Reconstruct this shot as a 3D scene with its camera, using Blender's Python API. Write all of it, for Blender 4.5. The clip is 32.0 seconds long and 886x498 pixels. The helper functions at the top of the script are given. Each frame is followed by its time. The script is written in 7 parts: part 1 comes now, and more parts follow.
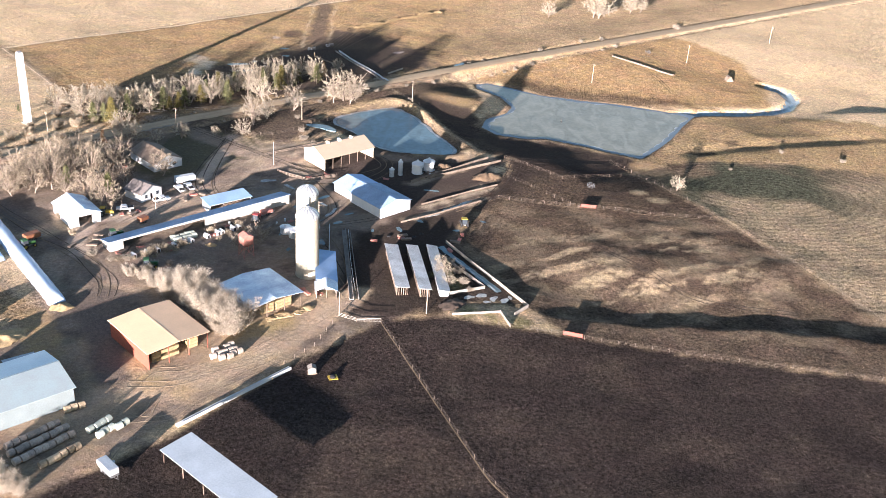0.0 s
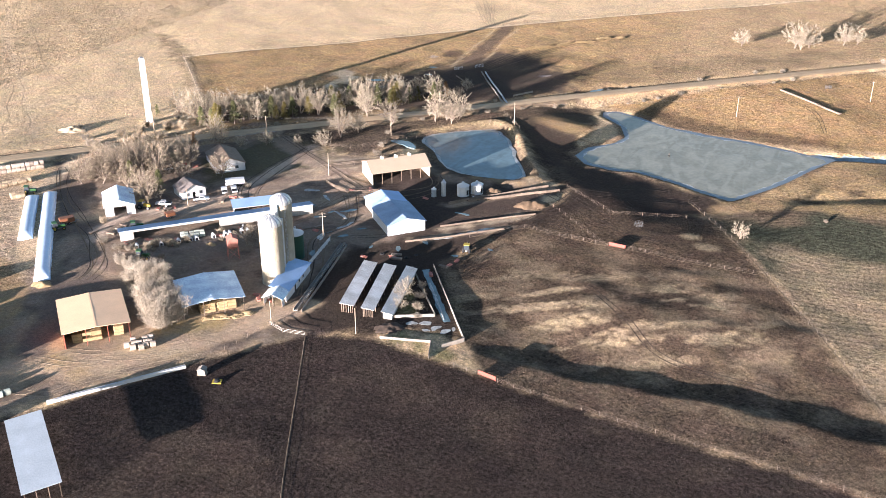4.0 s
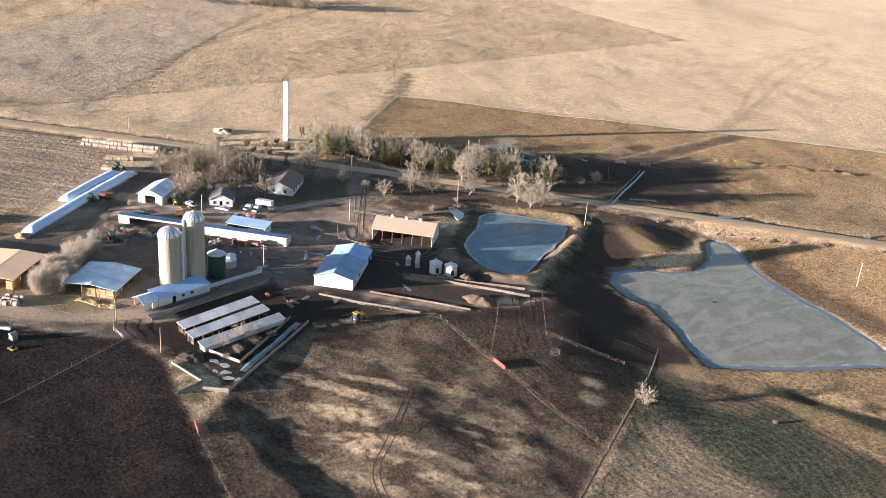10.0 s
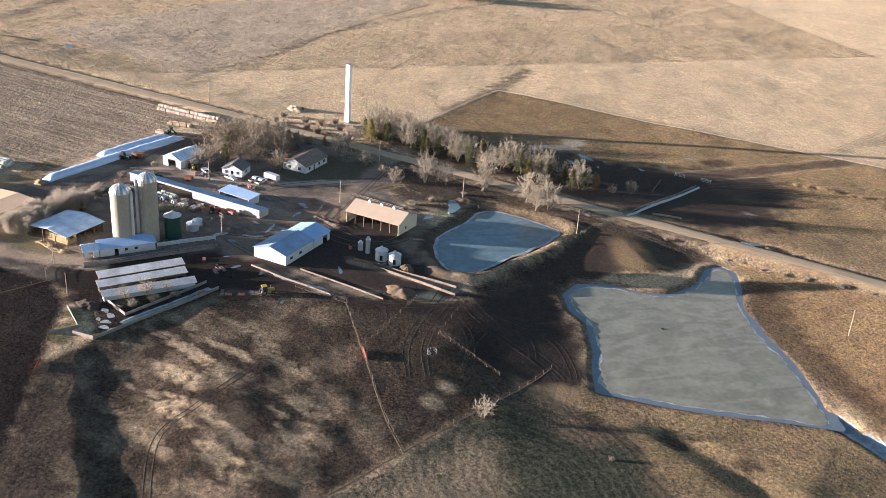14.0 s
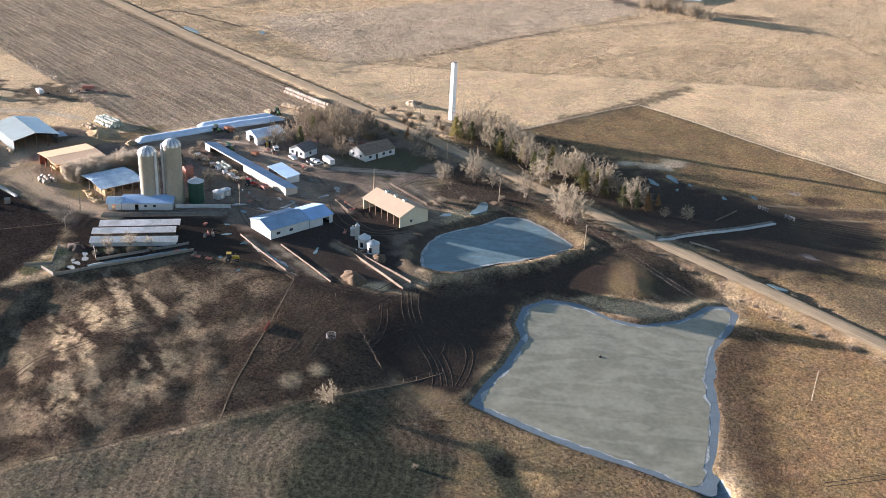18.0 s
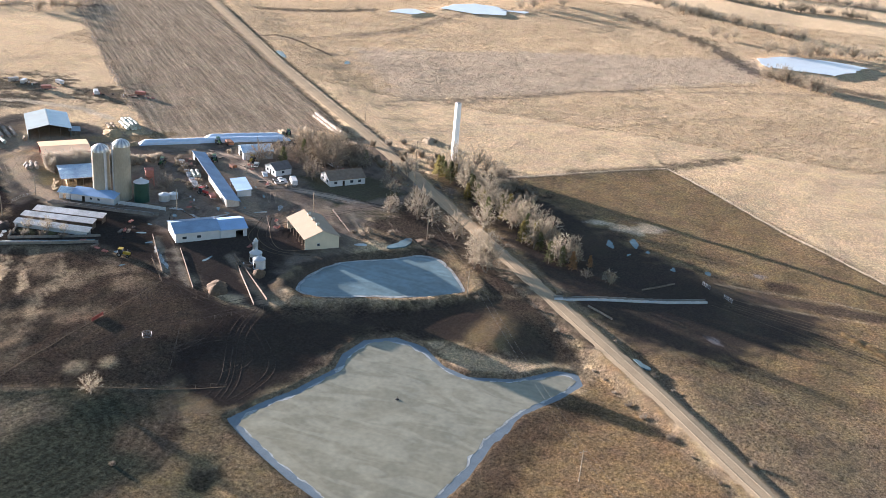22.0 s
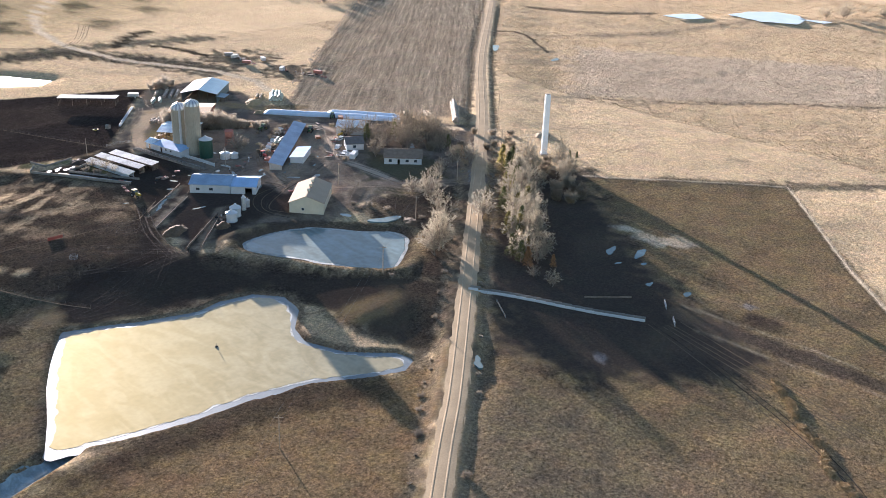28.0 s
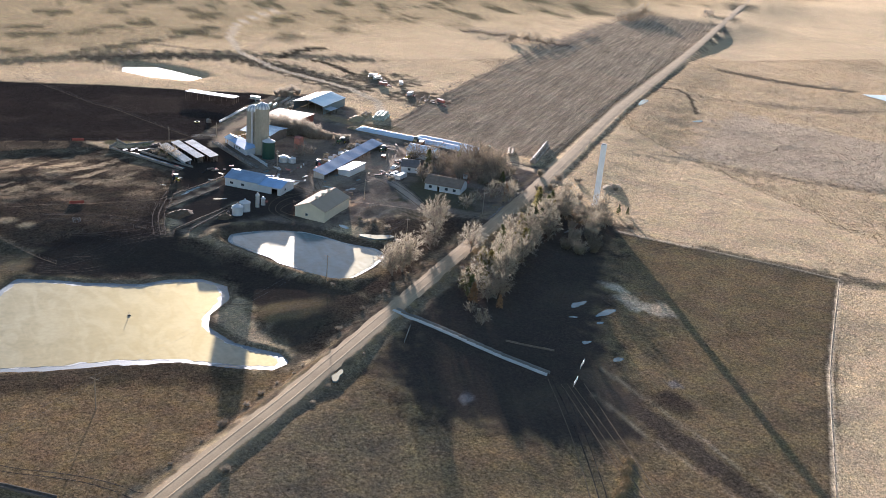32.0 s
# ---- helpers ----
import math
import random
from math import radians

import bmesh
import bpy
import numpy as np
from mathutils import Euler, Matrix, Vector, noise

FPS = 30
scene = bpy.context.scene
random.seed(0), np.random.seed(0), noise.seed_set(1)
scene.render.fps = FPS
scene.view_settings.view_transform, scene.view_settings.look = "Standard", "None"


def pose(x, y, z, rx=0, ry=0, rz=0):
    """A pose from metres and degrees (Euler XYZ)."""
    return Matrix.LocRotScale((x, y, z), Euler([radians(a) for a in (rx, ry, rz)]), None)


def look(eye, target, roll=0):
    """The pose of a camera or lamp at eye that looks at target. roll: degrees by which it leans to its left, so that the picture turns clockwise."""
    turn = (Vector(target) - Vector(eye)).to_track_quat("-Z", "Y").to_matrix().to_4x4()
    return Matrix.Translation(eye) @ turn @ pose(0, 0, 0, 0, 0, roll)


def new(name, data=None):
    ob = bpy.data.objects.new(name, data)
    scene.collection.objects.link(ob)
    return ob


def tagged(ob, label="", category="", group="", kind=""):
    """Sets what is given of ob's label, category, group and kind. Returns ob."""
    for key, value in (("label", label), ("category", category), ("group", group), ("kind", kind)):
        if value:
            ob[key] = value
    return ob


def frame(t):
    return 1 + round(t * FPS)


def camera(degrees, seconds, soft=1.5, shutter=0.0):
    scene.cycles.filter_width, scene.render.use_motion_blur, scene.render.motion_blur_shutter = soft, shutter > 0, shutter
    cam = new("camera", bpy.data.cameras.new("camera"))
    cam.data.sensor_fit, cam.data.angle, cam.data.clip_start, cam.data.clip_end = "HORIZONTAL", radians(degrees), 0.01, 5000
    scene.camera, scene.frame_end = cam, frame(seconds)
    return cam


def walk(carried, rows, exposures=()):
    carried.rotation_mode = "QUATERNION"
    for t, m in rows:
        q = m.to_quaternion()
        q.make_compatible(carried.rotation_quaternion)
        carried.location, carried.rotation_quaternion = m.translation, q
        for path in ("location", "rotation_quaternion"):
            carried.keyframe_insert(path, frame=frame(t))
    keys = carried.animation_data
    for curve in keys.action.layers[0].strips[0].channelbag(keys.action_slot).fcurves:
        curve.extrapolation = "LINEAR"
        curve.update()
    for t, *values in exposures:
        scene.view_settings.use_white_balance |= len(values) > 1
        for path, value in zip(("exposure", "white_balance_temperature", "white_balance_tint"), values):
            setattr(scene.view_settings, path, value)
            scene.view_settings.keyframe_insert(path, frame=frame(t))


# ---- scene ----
cam = camera(47.1, 32.0, 0.5)
METRES, EYE, TILT, LEAN, TURN = 900.0, 137.7, 0.0, 0.0, 0.0
ROWS = [
    (0.0, 0.0, 0.0, 0.0, 1.86, -27.11, -3.63),
    (0.5, 0.0144, 0.0021, -0.0003, 5.33, -27.35, -2.0),
    (1.0, 0.0288, 0.005, -0.0007, 8.75, -27.4, -0.46),
    (1.5, 0.0431, 0.0084, -0.0012, 11.4, -27.31, 0.43),
    (2.0, 0.0574, 0.0124, -0.0014, 13.21, -27.06, 0.61),
    (2.5, 0.0718, 0.0173, -0.0019, 14.56, -26.69, 0.53),
    (3.0, 0.0859, 0.0228, -0.0026, 16.42, -26.41, 0.39),
    (3.5, 0.1, 0.0286, -0.0029, 19.34, -26.37, 0.42),
    (5.5, 0.1541, 0.0602, -0.004, 30.28, -25.62, -3.26),
    (6.0, 0.1667, 0.0697, -0.0039, 32.91, -25.27, -3.86),
    (6.5, 0.179, 0.0796, -0.0038, 35.81, -24.94, -4.2),
    (7.0, 0.1909, 0.0899, -0.0034, 39.23, -24.94, -4.23),
    (7.5, 0.2025, 0.1008, -0.0028, 43.02, -25.12, -4.0),
    (8.0, 0.2135, 0.1121, -0.0023, 46.6, -25.11, -3.74),
    (8.5, 0.2241, 0.1238, -0.0019, 49.48, -24.75, -3.52),
    (9.0, 0.234, 0.1359, -0.0013, 51.5, -24.28, -3.41),
    (9.5, 0.2434, 0.1484, -0.0007, 52.81, -23.79, -3.5),
    (10.0, 0.2525, 0.1612, -0.0001, 53.97, -23.43, -3.95),
    (10.5, 0.2609, 0.1742, 0.0005, 55.31, -23.33, -4.47),
    (11.0, 0.2687, 0.1874, 0.0011, 57.27, -23.49, -4.82),
    (11.5, 0.2762, 0.201, 0.0017, 59.85, -23.86, -4.96),
    (12.0, 0.283, 0.2148, 0.0019, 62.56, -24.26, -4.99),
    (12.5, 0.2894, 0.2289, 0.0022, 65.06, -24.44, -5.06),
    (13.0, 0.2954, 0.2433, 0.0025, 67.42, -24.39, -4.87),
    (13.5, 0.301, 0.258, 0.0027, 69.73, -24.4, -4.22),
    (15.5, 0.3169, 0.3195, 0.0024, 78.14, -24.43, -2.25),
    (16.0, 0.3196, 0.3355, 0.0021, 80.09, -24.01, -2.31),
    (16.5, 0.3214, 0.3518, 0.002, 82.71, -24.11, -2.38),
    (17.0, 0.3224, 0.3682, 0.0016, 86.45, -24.61, -2.5),
    (17.5, 0.3226, 0.3845, 0.0013, 90.27, -24.94, -2.56),
    (18.0, 0.3223, 0.401, 0.0012, 92.78, -24.66, -2.62),
    (18.5, 0.3214, 0.4173, 0.0016, 94.0, -24.05, -2.83),
    (19.0, 0.3198, 0.4335, 0.0014, 95.18, -23.45, -3.41),
    (19.5, 0.3177, 0.4497, 0.0016, 96.83, -23.2, -4.02),
    (20.0, 0.315, 0.4656, 0.0017, 98.87, -23.14, -4.51),
    (20.5, 0.3116, 0.4813, 0.0018, 101.19, -23.16, -4.68),
    (21.0, 0.3075, 0.4969, 0.002, 103.74, -23.12, -4.67),
    (21.5, 0.3028, 0.5123, 0.0019, 106.26, -22.92, -4.61),
    (22.0, 0.2977, 0.5274, 0.0019, 108.52, -22.73, -4.56),
    (22.5, 0.2922, 0.5421, 0.0018, 110.42, -22.61, -4.57),
    (23.0, 0.2861, 0.5568, 0.0016, 111.92, -22.43, -4.44),
    (23.5, 0.2795, 0.571, 0.0013, 113.32, -22.14, -4.14),
    (24.0, 0.2726, 0.585, 0.0009, 115.14, -22.01, -3.94),
    (24.5, 0.2652, 0.5987, 0.0006, 117.53, -22.2, -3.82),
    (25.0, 0.257, 0.6121, 0.0001, 120.61, -22.43, -3.75),
    (25.5, 0.2484, 0.6252, -0.0004, 124.25, -22.49, -3.56),
    (27.5, 0.2099, 0.674, -0.003, 133.66, -23.14, -1.72),
    (28.0, 0.1996, 0.6852, -0.0033, 135.03, -23.18, -1.85),
    (28.5, 0.1887, 0.6959, -0.0038, 136.55, -23.0, -1.97),
    (29.0, 0.1774, 0.7062, -0.0042, 138.27, -22.63, -2.19),
    (29.5, 0.1657, 0.716, -0.0046, 140.35, -22.17, -2.83),
    (30.0, 0.1538, 0.7252, -0.0051, 142.69, -21.72, -3.65),
    (30.5, 0.1416, 0.7339, -0.0053, 145.12, -21.41, -4.37),
    (31.0, 0.129, 0.742, -0.0054, 147.65, -21.22, -4.87),
    (31.5, 0.1164, 0.7496, -0.0055, 150.49, -21.21, -5.06),
    (32.0, 0.1033, 0.7568, -0.0055, 153.71, -21.4, -4.92),
]
walk(cam, [(t, pose(0, 0, EYE, TILT, LEAN, TURN) @ pose(METRES * x, METRES * y, METRES * z, 90 + pitch, roll, yaw)) for t, x, y, z, yaw, pitch, roll in ROWS],
     exposures=[(0, 2.42, 5540, 18), (6, 2.36, 5580, 18), (11, 2.17, 5600, 18), (14, 2.14, 5580, 18), (19, 2.32, 5540, 17), (24, 2.42, 5470, 17), (28, 2.42, 5400, 17), (32, 2.2, 5340, 17)])

# ---- light ----
SUN_AZ = math.degrees(math.atan2(0.325, 0.946))      # the way the shadows fall, from +y towards +x
SUN_EL = 6.2
sun = new("sun", bpy.data.lights.new("sun", "SUN"))
sun.data.energy, sun.data.angle, sun.data.color = 5.0, radians(0.53), (1.0, 0.83, 0.66)
sun.matrix_world = look((0, 0, 0), (math.sin(radians(SUN_AZ)) * math.cos(radians(SUN_EL)), math.cos(radians(SUN_AZ)) * math.cos(radians(SUN_EL)), -math.sin(radians(SUN_EL))))
world = bpy.data.worlds.new("sky")
scene.world = world
world.use_nodes = True
wt = world.node_tree
sky = wt.nodes.new("ShaderNodeTexSky")
sky.sky_type, sky.sun_disc = "NISHITA", False
sky.sun_elevation, sky.sun_rotation = radians(SUN_EL), radians(SUN_AZ + 180)
sky.air_density, sky.dust_density = 1.0, 0.6
wt.links.new(sky.outputs[0], wt.nodes["Background"].inputs[0])
wt.nodes["Background"].inputs[1].default_value = 0.059


# ---- materials ----


def mat(name, col, rough=0.8, metal=0.0, vary=0.25, scale=1.5, fine=12.0, bump=0.0, rnd=0.0, spec=0.3, stretch=(1, 1, 1), tint=None, bdist=0.05):
    """A surface whose colour wanders at two scales, with fine relief."""
    m = bpy.data.materials.new(name)
    m.use_nodes = True
    nt = m.node_tree
    b = nt.nodes["Principled BSDF"]
    b.inputs["Roughness"].default_value, b.inputs["Metallic"].default_value = rough, metal
    b.inputs["Specular IOR Level"].default_value = spec
    tc, mp = nt.nodes.new("ShaderNodeTexCoord"), nt.nodes.new("ShaderNodeMapping")
    mp.inputs["Scale"].default_value = stretch
    nt.links.new(tc.outputs["Object"], mp.inputs["Vector"])
    n1, n2 = nt.nodes.new("ShaderNodeTexNoise"), nt.nodes.new("ShaderNodeTexNoise")
    for n, s, d in ((n1, scale, 3), (n2, fine, 3)):
        n.inputs["Scale"].default_value, n.inputs["Detail"].default_value = s, d
        nt.links.new(mp.outputs[0], n.inputs["Vector"])
    add = nt.nodes.new("ShaderNodeMath")
    add.operation = "ADD"
    nt.links.new(n1.outputs["Fac"], add.inputs[0])
    nt.links.new(n2.outputs["Fac"], add.inputs[1])
    r = nt.nodes.new("ShaderNodeMapRange")
    r.inputs["From Min"].default_value, r.inputs["From Max"].default_value = 0.7, 1.3
    nt.links.new(add.outputs[0], r.inputs["Value"])
    mix = nt.nodes.new("ShaderNodeMix")
    mix.data_type = "RGBA"
    nt.links.new(r.outputs[0], mix.inputs["Factor"])
    dark = tint or col
    mix.inputs["A"].default_value = (*[c * (1 - vary) for c in dark], 1)
    mix.inputs["B"].default_value = (*[min(1, c * (1 + vary)) for c in col], 1)
    out = mix.outputs["Result"]
    if rnd:
        oi, hs = nt.nodes.new("ShaderNodeObjectInfo"), nt.nodes.new("ShaderNodeHueSaturation")
        rr = nt.nodes.new("ShaderNodeMapRange")
        rr.inputs["To Min"].default_value, rr.inputs["To Max"].default_value = 1 - rnd, 1 + rnd
        nt.links.new(oi.outputs["Random"], rr.inputs["Value"])
        nt.links.new(rr.outputs[0], hs.inputs["Value"])
        nt.links.new(out, hs.inputs["Color"])
        out = hs.outputs[0]
    nt.links.new(out, b.inputs["Base Color"])
    if bump:
        bp = nt.nodes.new("ShaderNodeBump")
        bp.inputs["Strength"].default_value, bp.inputs["Distance"].default_value = bump, bdist
        nt.links.new(n2.outputs["Fac"], bp.inputs["Height"])
        nt.links.new(bp.outputs[0], b.inputs["Normal"])
    return m


def ribbed(name, col, rough=0.45, metal=0.3, pitch=0.6, vary=0.15, axis="X", frost=None, bump=0.12):
    """Ribbed sheet metal: ribs run down the slope, blotches of frost or rust on it."""
    m = mat(name, col, rough, metal, vary, 0.25, 3.0, 0, 0, 0.05, tint=frost)
    nt = m.node_tree
    b = nt.nodes["Principled BSDF"]
    tc, w = nt.nodes.new("ShaderNodeTexCoord"), nt.nodes.new("ShaderNodeTexWave")
    w.bands_direction, w.wave_profile = axis, "SAW"
    w.inputs["Scale"].default_value = 0.314 / pitch
    nt.links.new(tc.outputs["Object"], w.inputs["Vector"])
    bp = nt.nodes.new("ShaderNodeBump")
    bp.inputs["Strength"].default_value, bp.inputs["Distance"].default_value = bump, 0.05
    nt.links.new(w.outputs["Fac"], bp.inputs["Height"])
    nt.links.new(bp.outputs[0], b.inputs["Normal"])
    return m


M_TOWER = mat("white_tower_steel", (0.93, 0.94, 0.95), 0.4, vary=0.05, scale=0.5)
M_RAIL = mat("weathered_rail", (0.15, 0.12, 0.095), 0.9, vary=0.3, scale=1)
M_TWIG = mat("bare_twigs", (0.33, 0.285, 0.225), 0.9, vary=0.3, scale=0.6, fine=4, rnd=0.3, tint=(0.23, 0.20, 0.155))
M_FROST = mat("frosted_twigs", (0.47, 0.415, 0.315), 0.9, vary=0.3, scale=0.6, fine=4, rnd=0.25, tint=(0.32, 0.28, 0.205))
M_BROWNTWIG = mat("brown_twigs", (0.35, 0.295, 0.215), 0.9, vary=0.35, scale=0.6, fine=4, rnd=0.35, tint=(0.22, 0.18, 0.13))
M_BARK = mat("bark", (0.26, 0.21, 0.17), 0.95, vary=0.35, scale=2, fine=14, bump=0.6, rnd=0.2)
M_GREEN = mat("evergreen_needles", (0.17, 0.17, 0.075), 0.85, vary=0.45, scale=0.7, fine=5, rnd=0.35, tint=(0.10, 0.11, 0.05))
M_RUSSET = mat("russet_leaves", (0.34, 0.2, 0.1), 0.85, vary=0.4, scale=0.7, fine=5, rnd=0.2)
M_SCRUB = mat("frosted_scrub", (0.44, 0.385, 0.305), 0.9, vary=0.35, scale=0.5, fine=4, rnd=0.18, tint=(0.38, 0.335, 0.28))
M_WOODS = mat("far_woods", (0.27, 0.235, 0.195), 0.95, vary=0.4, scale=0.05, fine=0.6)
M_FARICE = mat("clear_far_ice", (0.66, 0.72, 0.76), 0.3, vary=0.1, scale=0.1, fine=1, spec=0.6)


def sunlit_through(m, amount):
    """Lets light through thin twigs and needles."""
    nt = m.node_tree
    b = nt.nodes["Principled BSDF"]
    tr, mx = nt.nodes.new("ShaderNodeBsdfTranslucent"), nt.nodes.new("ShaderNodeMixShader")
    nt.links.new(b.inputs["Base Color"].links[0].from_socket, tr.inputs["Color"])
    mx.inputs[0].default_value = amount
    nt.links.new(b.outputs[0], mx.inputs[1])
    nt.links.new(tr.outputs[0], mx.inputs[2])
    nt.links.new(mx.outputs[0], nt.nodes["Material Output"].inputs["Surface"])


for m in (M_TWIG, M_FROST, M_SCRUB, M_BROWNTWIG, M_GREEN, M_RUSSET, M_WOODS):
    sunlit_through(m, 0.35 if m in (M_FROST, M_SCRUB) else 0.2)
M_STAVE = mat("concrete_staves", (0.37, 0.335, 0.262), 0.85, vary=0.14, scale=0.3, fine=2.5, bump=0.35, stretch=(1, 1, 0.35))
M_DOME = mat("galvanized_dome", (0.72, 0.72, 0.70), 0.35, 0.6, vary=0.12, scale=0.8)
M_DOME2 = mat("galvanized_dome_dull", (0.42, 0.43, 0.44), 0.45, 0.6, vary=0.12, scale=0.8)
M_GALV = mat("galvanized_steel", (0.62, 0.63, 0.63), 0.4, 0.5, vary=0.15, scale=1.2)
M_WHITE = mat("white_paint", (0.58, 0.585, 0.585), 0.6, vary=0.10, scale=0.5, fine=5)
M_CREAM = mat("cream_steel_wall", (0.66, 0.59, 0.45), 0.55, vary=0.08, scale=0.4, fine=5)
M_CREAMROOF = ribbed("cream_steel_roof", (0.43, 0.34, 0.25), 0.95, 0.0, 0.9, 0.07)
M_PEACH = ribbed("pinkish_tan_roof", (0.88, 0.60, 0.375), 0.7, 0.0, 0.9, 0.07)
M_FROSTROOF = ribbed("frosted_steel_roof", (0.80, 0.77, 0.73), 0.7, 0.0, 0.9, 0.15, frost=(0.62, 0.56, 0.49))
M_TIN = ribbed("weathered_tin_roof", (0.72, 0.81, 0.92), 0.5, 0.0, 0.8, 0.2, frost=(0.45, 0.56, 0.74))
# the sky's blue reflection is put into the next two base colours
M_TINBLUE = ribbed("blue_grey_tin_roof", (0.27, 0.355, 0.475), 0.6, 0.0, 0.8, 0.2)
M_TINPALE = ribbed("pale_blue_tin_roof", (0.34, 0.48, 0.70), 0.6, 0.0, 0.8, 0.12)
M_PALEWALL = ribbed("pale_translucent_wall", (0.2, 0.235, 0.24), 0.6, 0.0, 0.9, 0.12)
M_WHITEROOF = ribbed("white_steel_roof", (0.38, 0.43, 0.47), 0.7, 0.0, 0.9, 0.12)
M_TEALROOF = ribbed("pale_teal_steel_roof", (0.29, 0.36, 0.375), 0.65, 0.0, 0.9, 0.12, frost=(0.34, 0.39, 0.40))
M_RIMEROOF = ribbed("frost_covered_roof", (0.86, 0.92, 0.91), 0.75, 0.0, 0.9, 0.08)
M_SHINGLE = mat("brown_shingles", (0.22, 0.165, 0.12), 0.9, vary=0.25, scale=0.8, fine=9, bump=0.3)
M_GREYSHINGLE = mat("grey_shingles", (0.16, 0.14, 0.13), 0.9, vary=0.25, scale=0.8, fine=9, bump=0.3)
M_WOOD = mat("weathered_wood", (0.20, 0.155, 0.118), 0.9, vary=0.3, scale=1.2, fine=10, bump=0.4, rnd=0.2)
M_POLE = mat("pole_wood", (0.33, 0.27, 0.20), 0.9, vary=0.25, scale=2, fine=14, rnd=0.15)
M_REDTRIM = mat("red_brown_trim", (0.27, 0.085, 0.055), 0.7, vary=0.25, scale=2)
M_REDGATE = mat("red_gate_paint", (0.30, 0.075, 0.055), 0.55, vary=0.2, scale=3)
M_RUST = mat("rusty_pink_steel", (0.36, 0.155, 0.12), 0.75, vary=0.25, scale=1.5, bump=0.2)
M_CONC = mat("pale_concrete", (0.25, 0.225, 0.195), 0.9, vary=0.25, scale=0.5, fine=4, bump=0.2)
# white film; the blue sky it reflects is put into its colour
M_BAG = mat("white_plastic_film", (0.54, 0.64, 0.77), 0.3, vary=0.07, scale=0.5, fine=2.2, bump=0.5, spec=0.5, bdist=0.15)
M_BOARD = mat("whitewashed_boards", (0.40, 0.375, 0.33), 0.8, vary=0.2, scale=0.8, fine=4, stretch=(3, 3, 0.5))
M_STRAW = mat("straw", (0.35, 0.255, 0.135), 0.95, vary=0.3, scale=1.5, fine=11, bump=0.6, rnd=0.15)
M_BALE = mat("round_bale_hay", (0.40, 0.31, 0.205), 0.95, vary=0.3, scale=1.2, fine=9, bump=0.6, rnd=0.3)
M_BALEWRAP = mat("net_wrapped_bale", (0.37, 0.305, 0.245), 0.8, vary=0.3, scale=1.2, fine=6, bump=0.4, rnd=0.25)
M_BALEGREEN = mat("green_wrapped_bale", (0.40, 0.43, 0.36), 0.6, vary=0.2, scale=1.2, fine=6, rnd=0.25)
M_GREENTANK = mat("dark_green_enamel", (0.03, 0.075, 0.055), 0.35, 0.1, vary=0.15, scale=1)
M_TRACTOR = mat("green_machine_paint", (0.035, 0.095, 0.03), 0.4, vary=0.15, scale=2)
M_YELLOW = mat("yellow_machine_paint", (0.42, 0.30, 0.04), 0.45, vary=0.15, scale=2)
M_ORANGE = mat("orange_machine_paint", (0.22, 0.095, 0.05), 0.5, vary=0.2, scale=2)
M_REDPAINT = mat("red_machine_paint", (0.42, 0.06, 0.05), 0.45, vary=0.2, scale=2)
M_TYRE = mat("rubber", (0.025, 0.025, 0.026), 0.85, vary=0.2, scale=3)
M_DARK = mat("dark_opening", (0.02, 0.02, 0.022), 0.9, vary=0.2, scale=1)
M_GLASS = mat("window_glass", (0.05, 0.06, 0.07), 0.08, vary=0.1, scale=1, spec=0.8)
M_STEEL = mat("dull_steel", (0.3, 0.3, 0.3), 0.5, 0.6, vary=0.2, scale=2)
M_SILAGE = mat("silage_heap", (0.13, 0.09, 0.056), 0.95, vary=0.3, scale=1.2, fine=8, bump=0.8)
M_TRACK = mat("wheel_track_soil", (0.07, 0.055, 0.044), 0.95, spec=0.02, vary=0.5, scale=0.25, fine=2.5, bump=0.5)
M_ROADLINE = mat("packed_gravel", (0.45, 0.345, 0.225), 0.95, spec=0.02, vary=0.2, scale=0.12, fine=2.0, bump=0.3)
M_RANGETRACK = mat("grass_wheel_track", (0.335, 0.256, 0.172), 0.95, spec=0.02, vary=0.35, scale=0.25, fine=2.5, bump=0.5)
M_PALERUT = mat("dry_rut_soil", (0.25, 0.195, 0.142), 0.95, spec=0.02, vary=0.4, scale=0.4, fine=3, bump=0.5)
M_DRYLINE = mat("dry_grass_line", (0.60, 0.48, 0.335), 0.95, spec=0.02, vary=0.3, scale=0.25, fine=2.5, bump=0.5)
M_PALETRACK = mat("dry_fence_grass", (0.17, 0.128, 0.086), 0.95, spec=0.02, vary=0.3, scale=0.25, fine=2.5, bump=0.5)
M_WIRE = mat("wire", (0.25, 0.24, 0.23), 0.5, 0.6, vary=0.1)


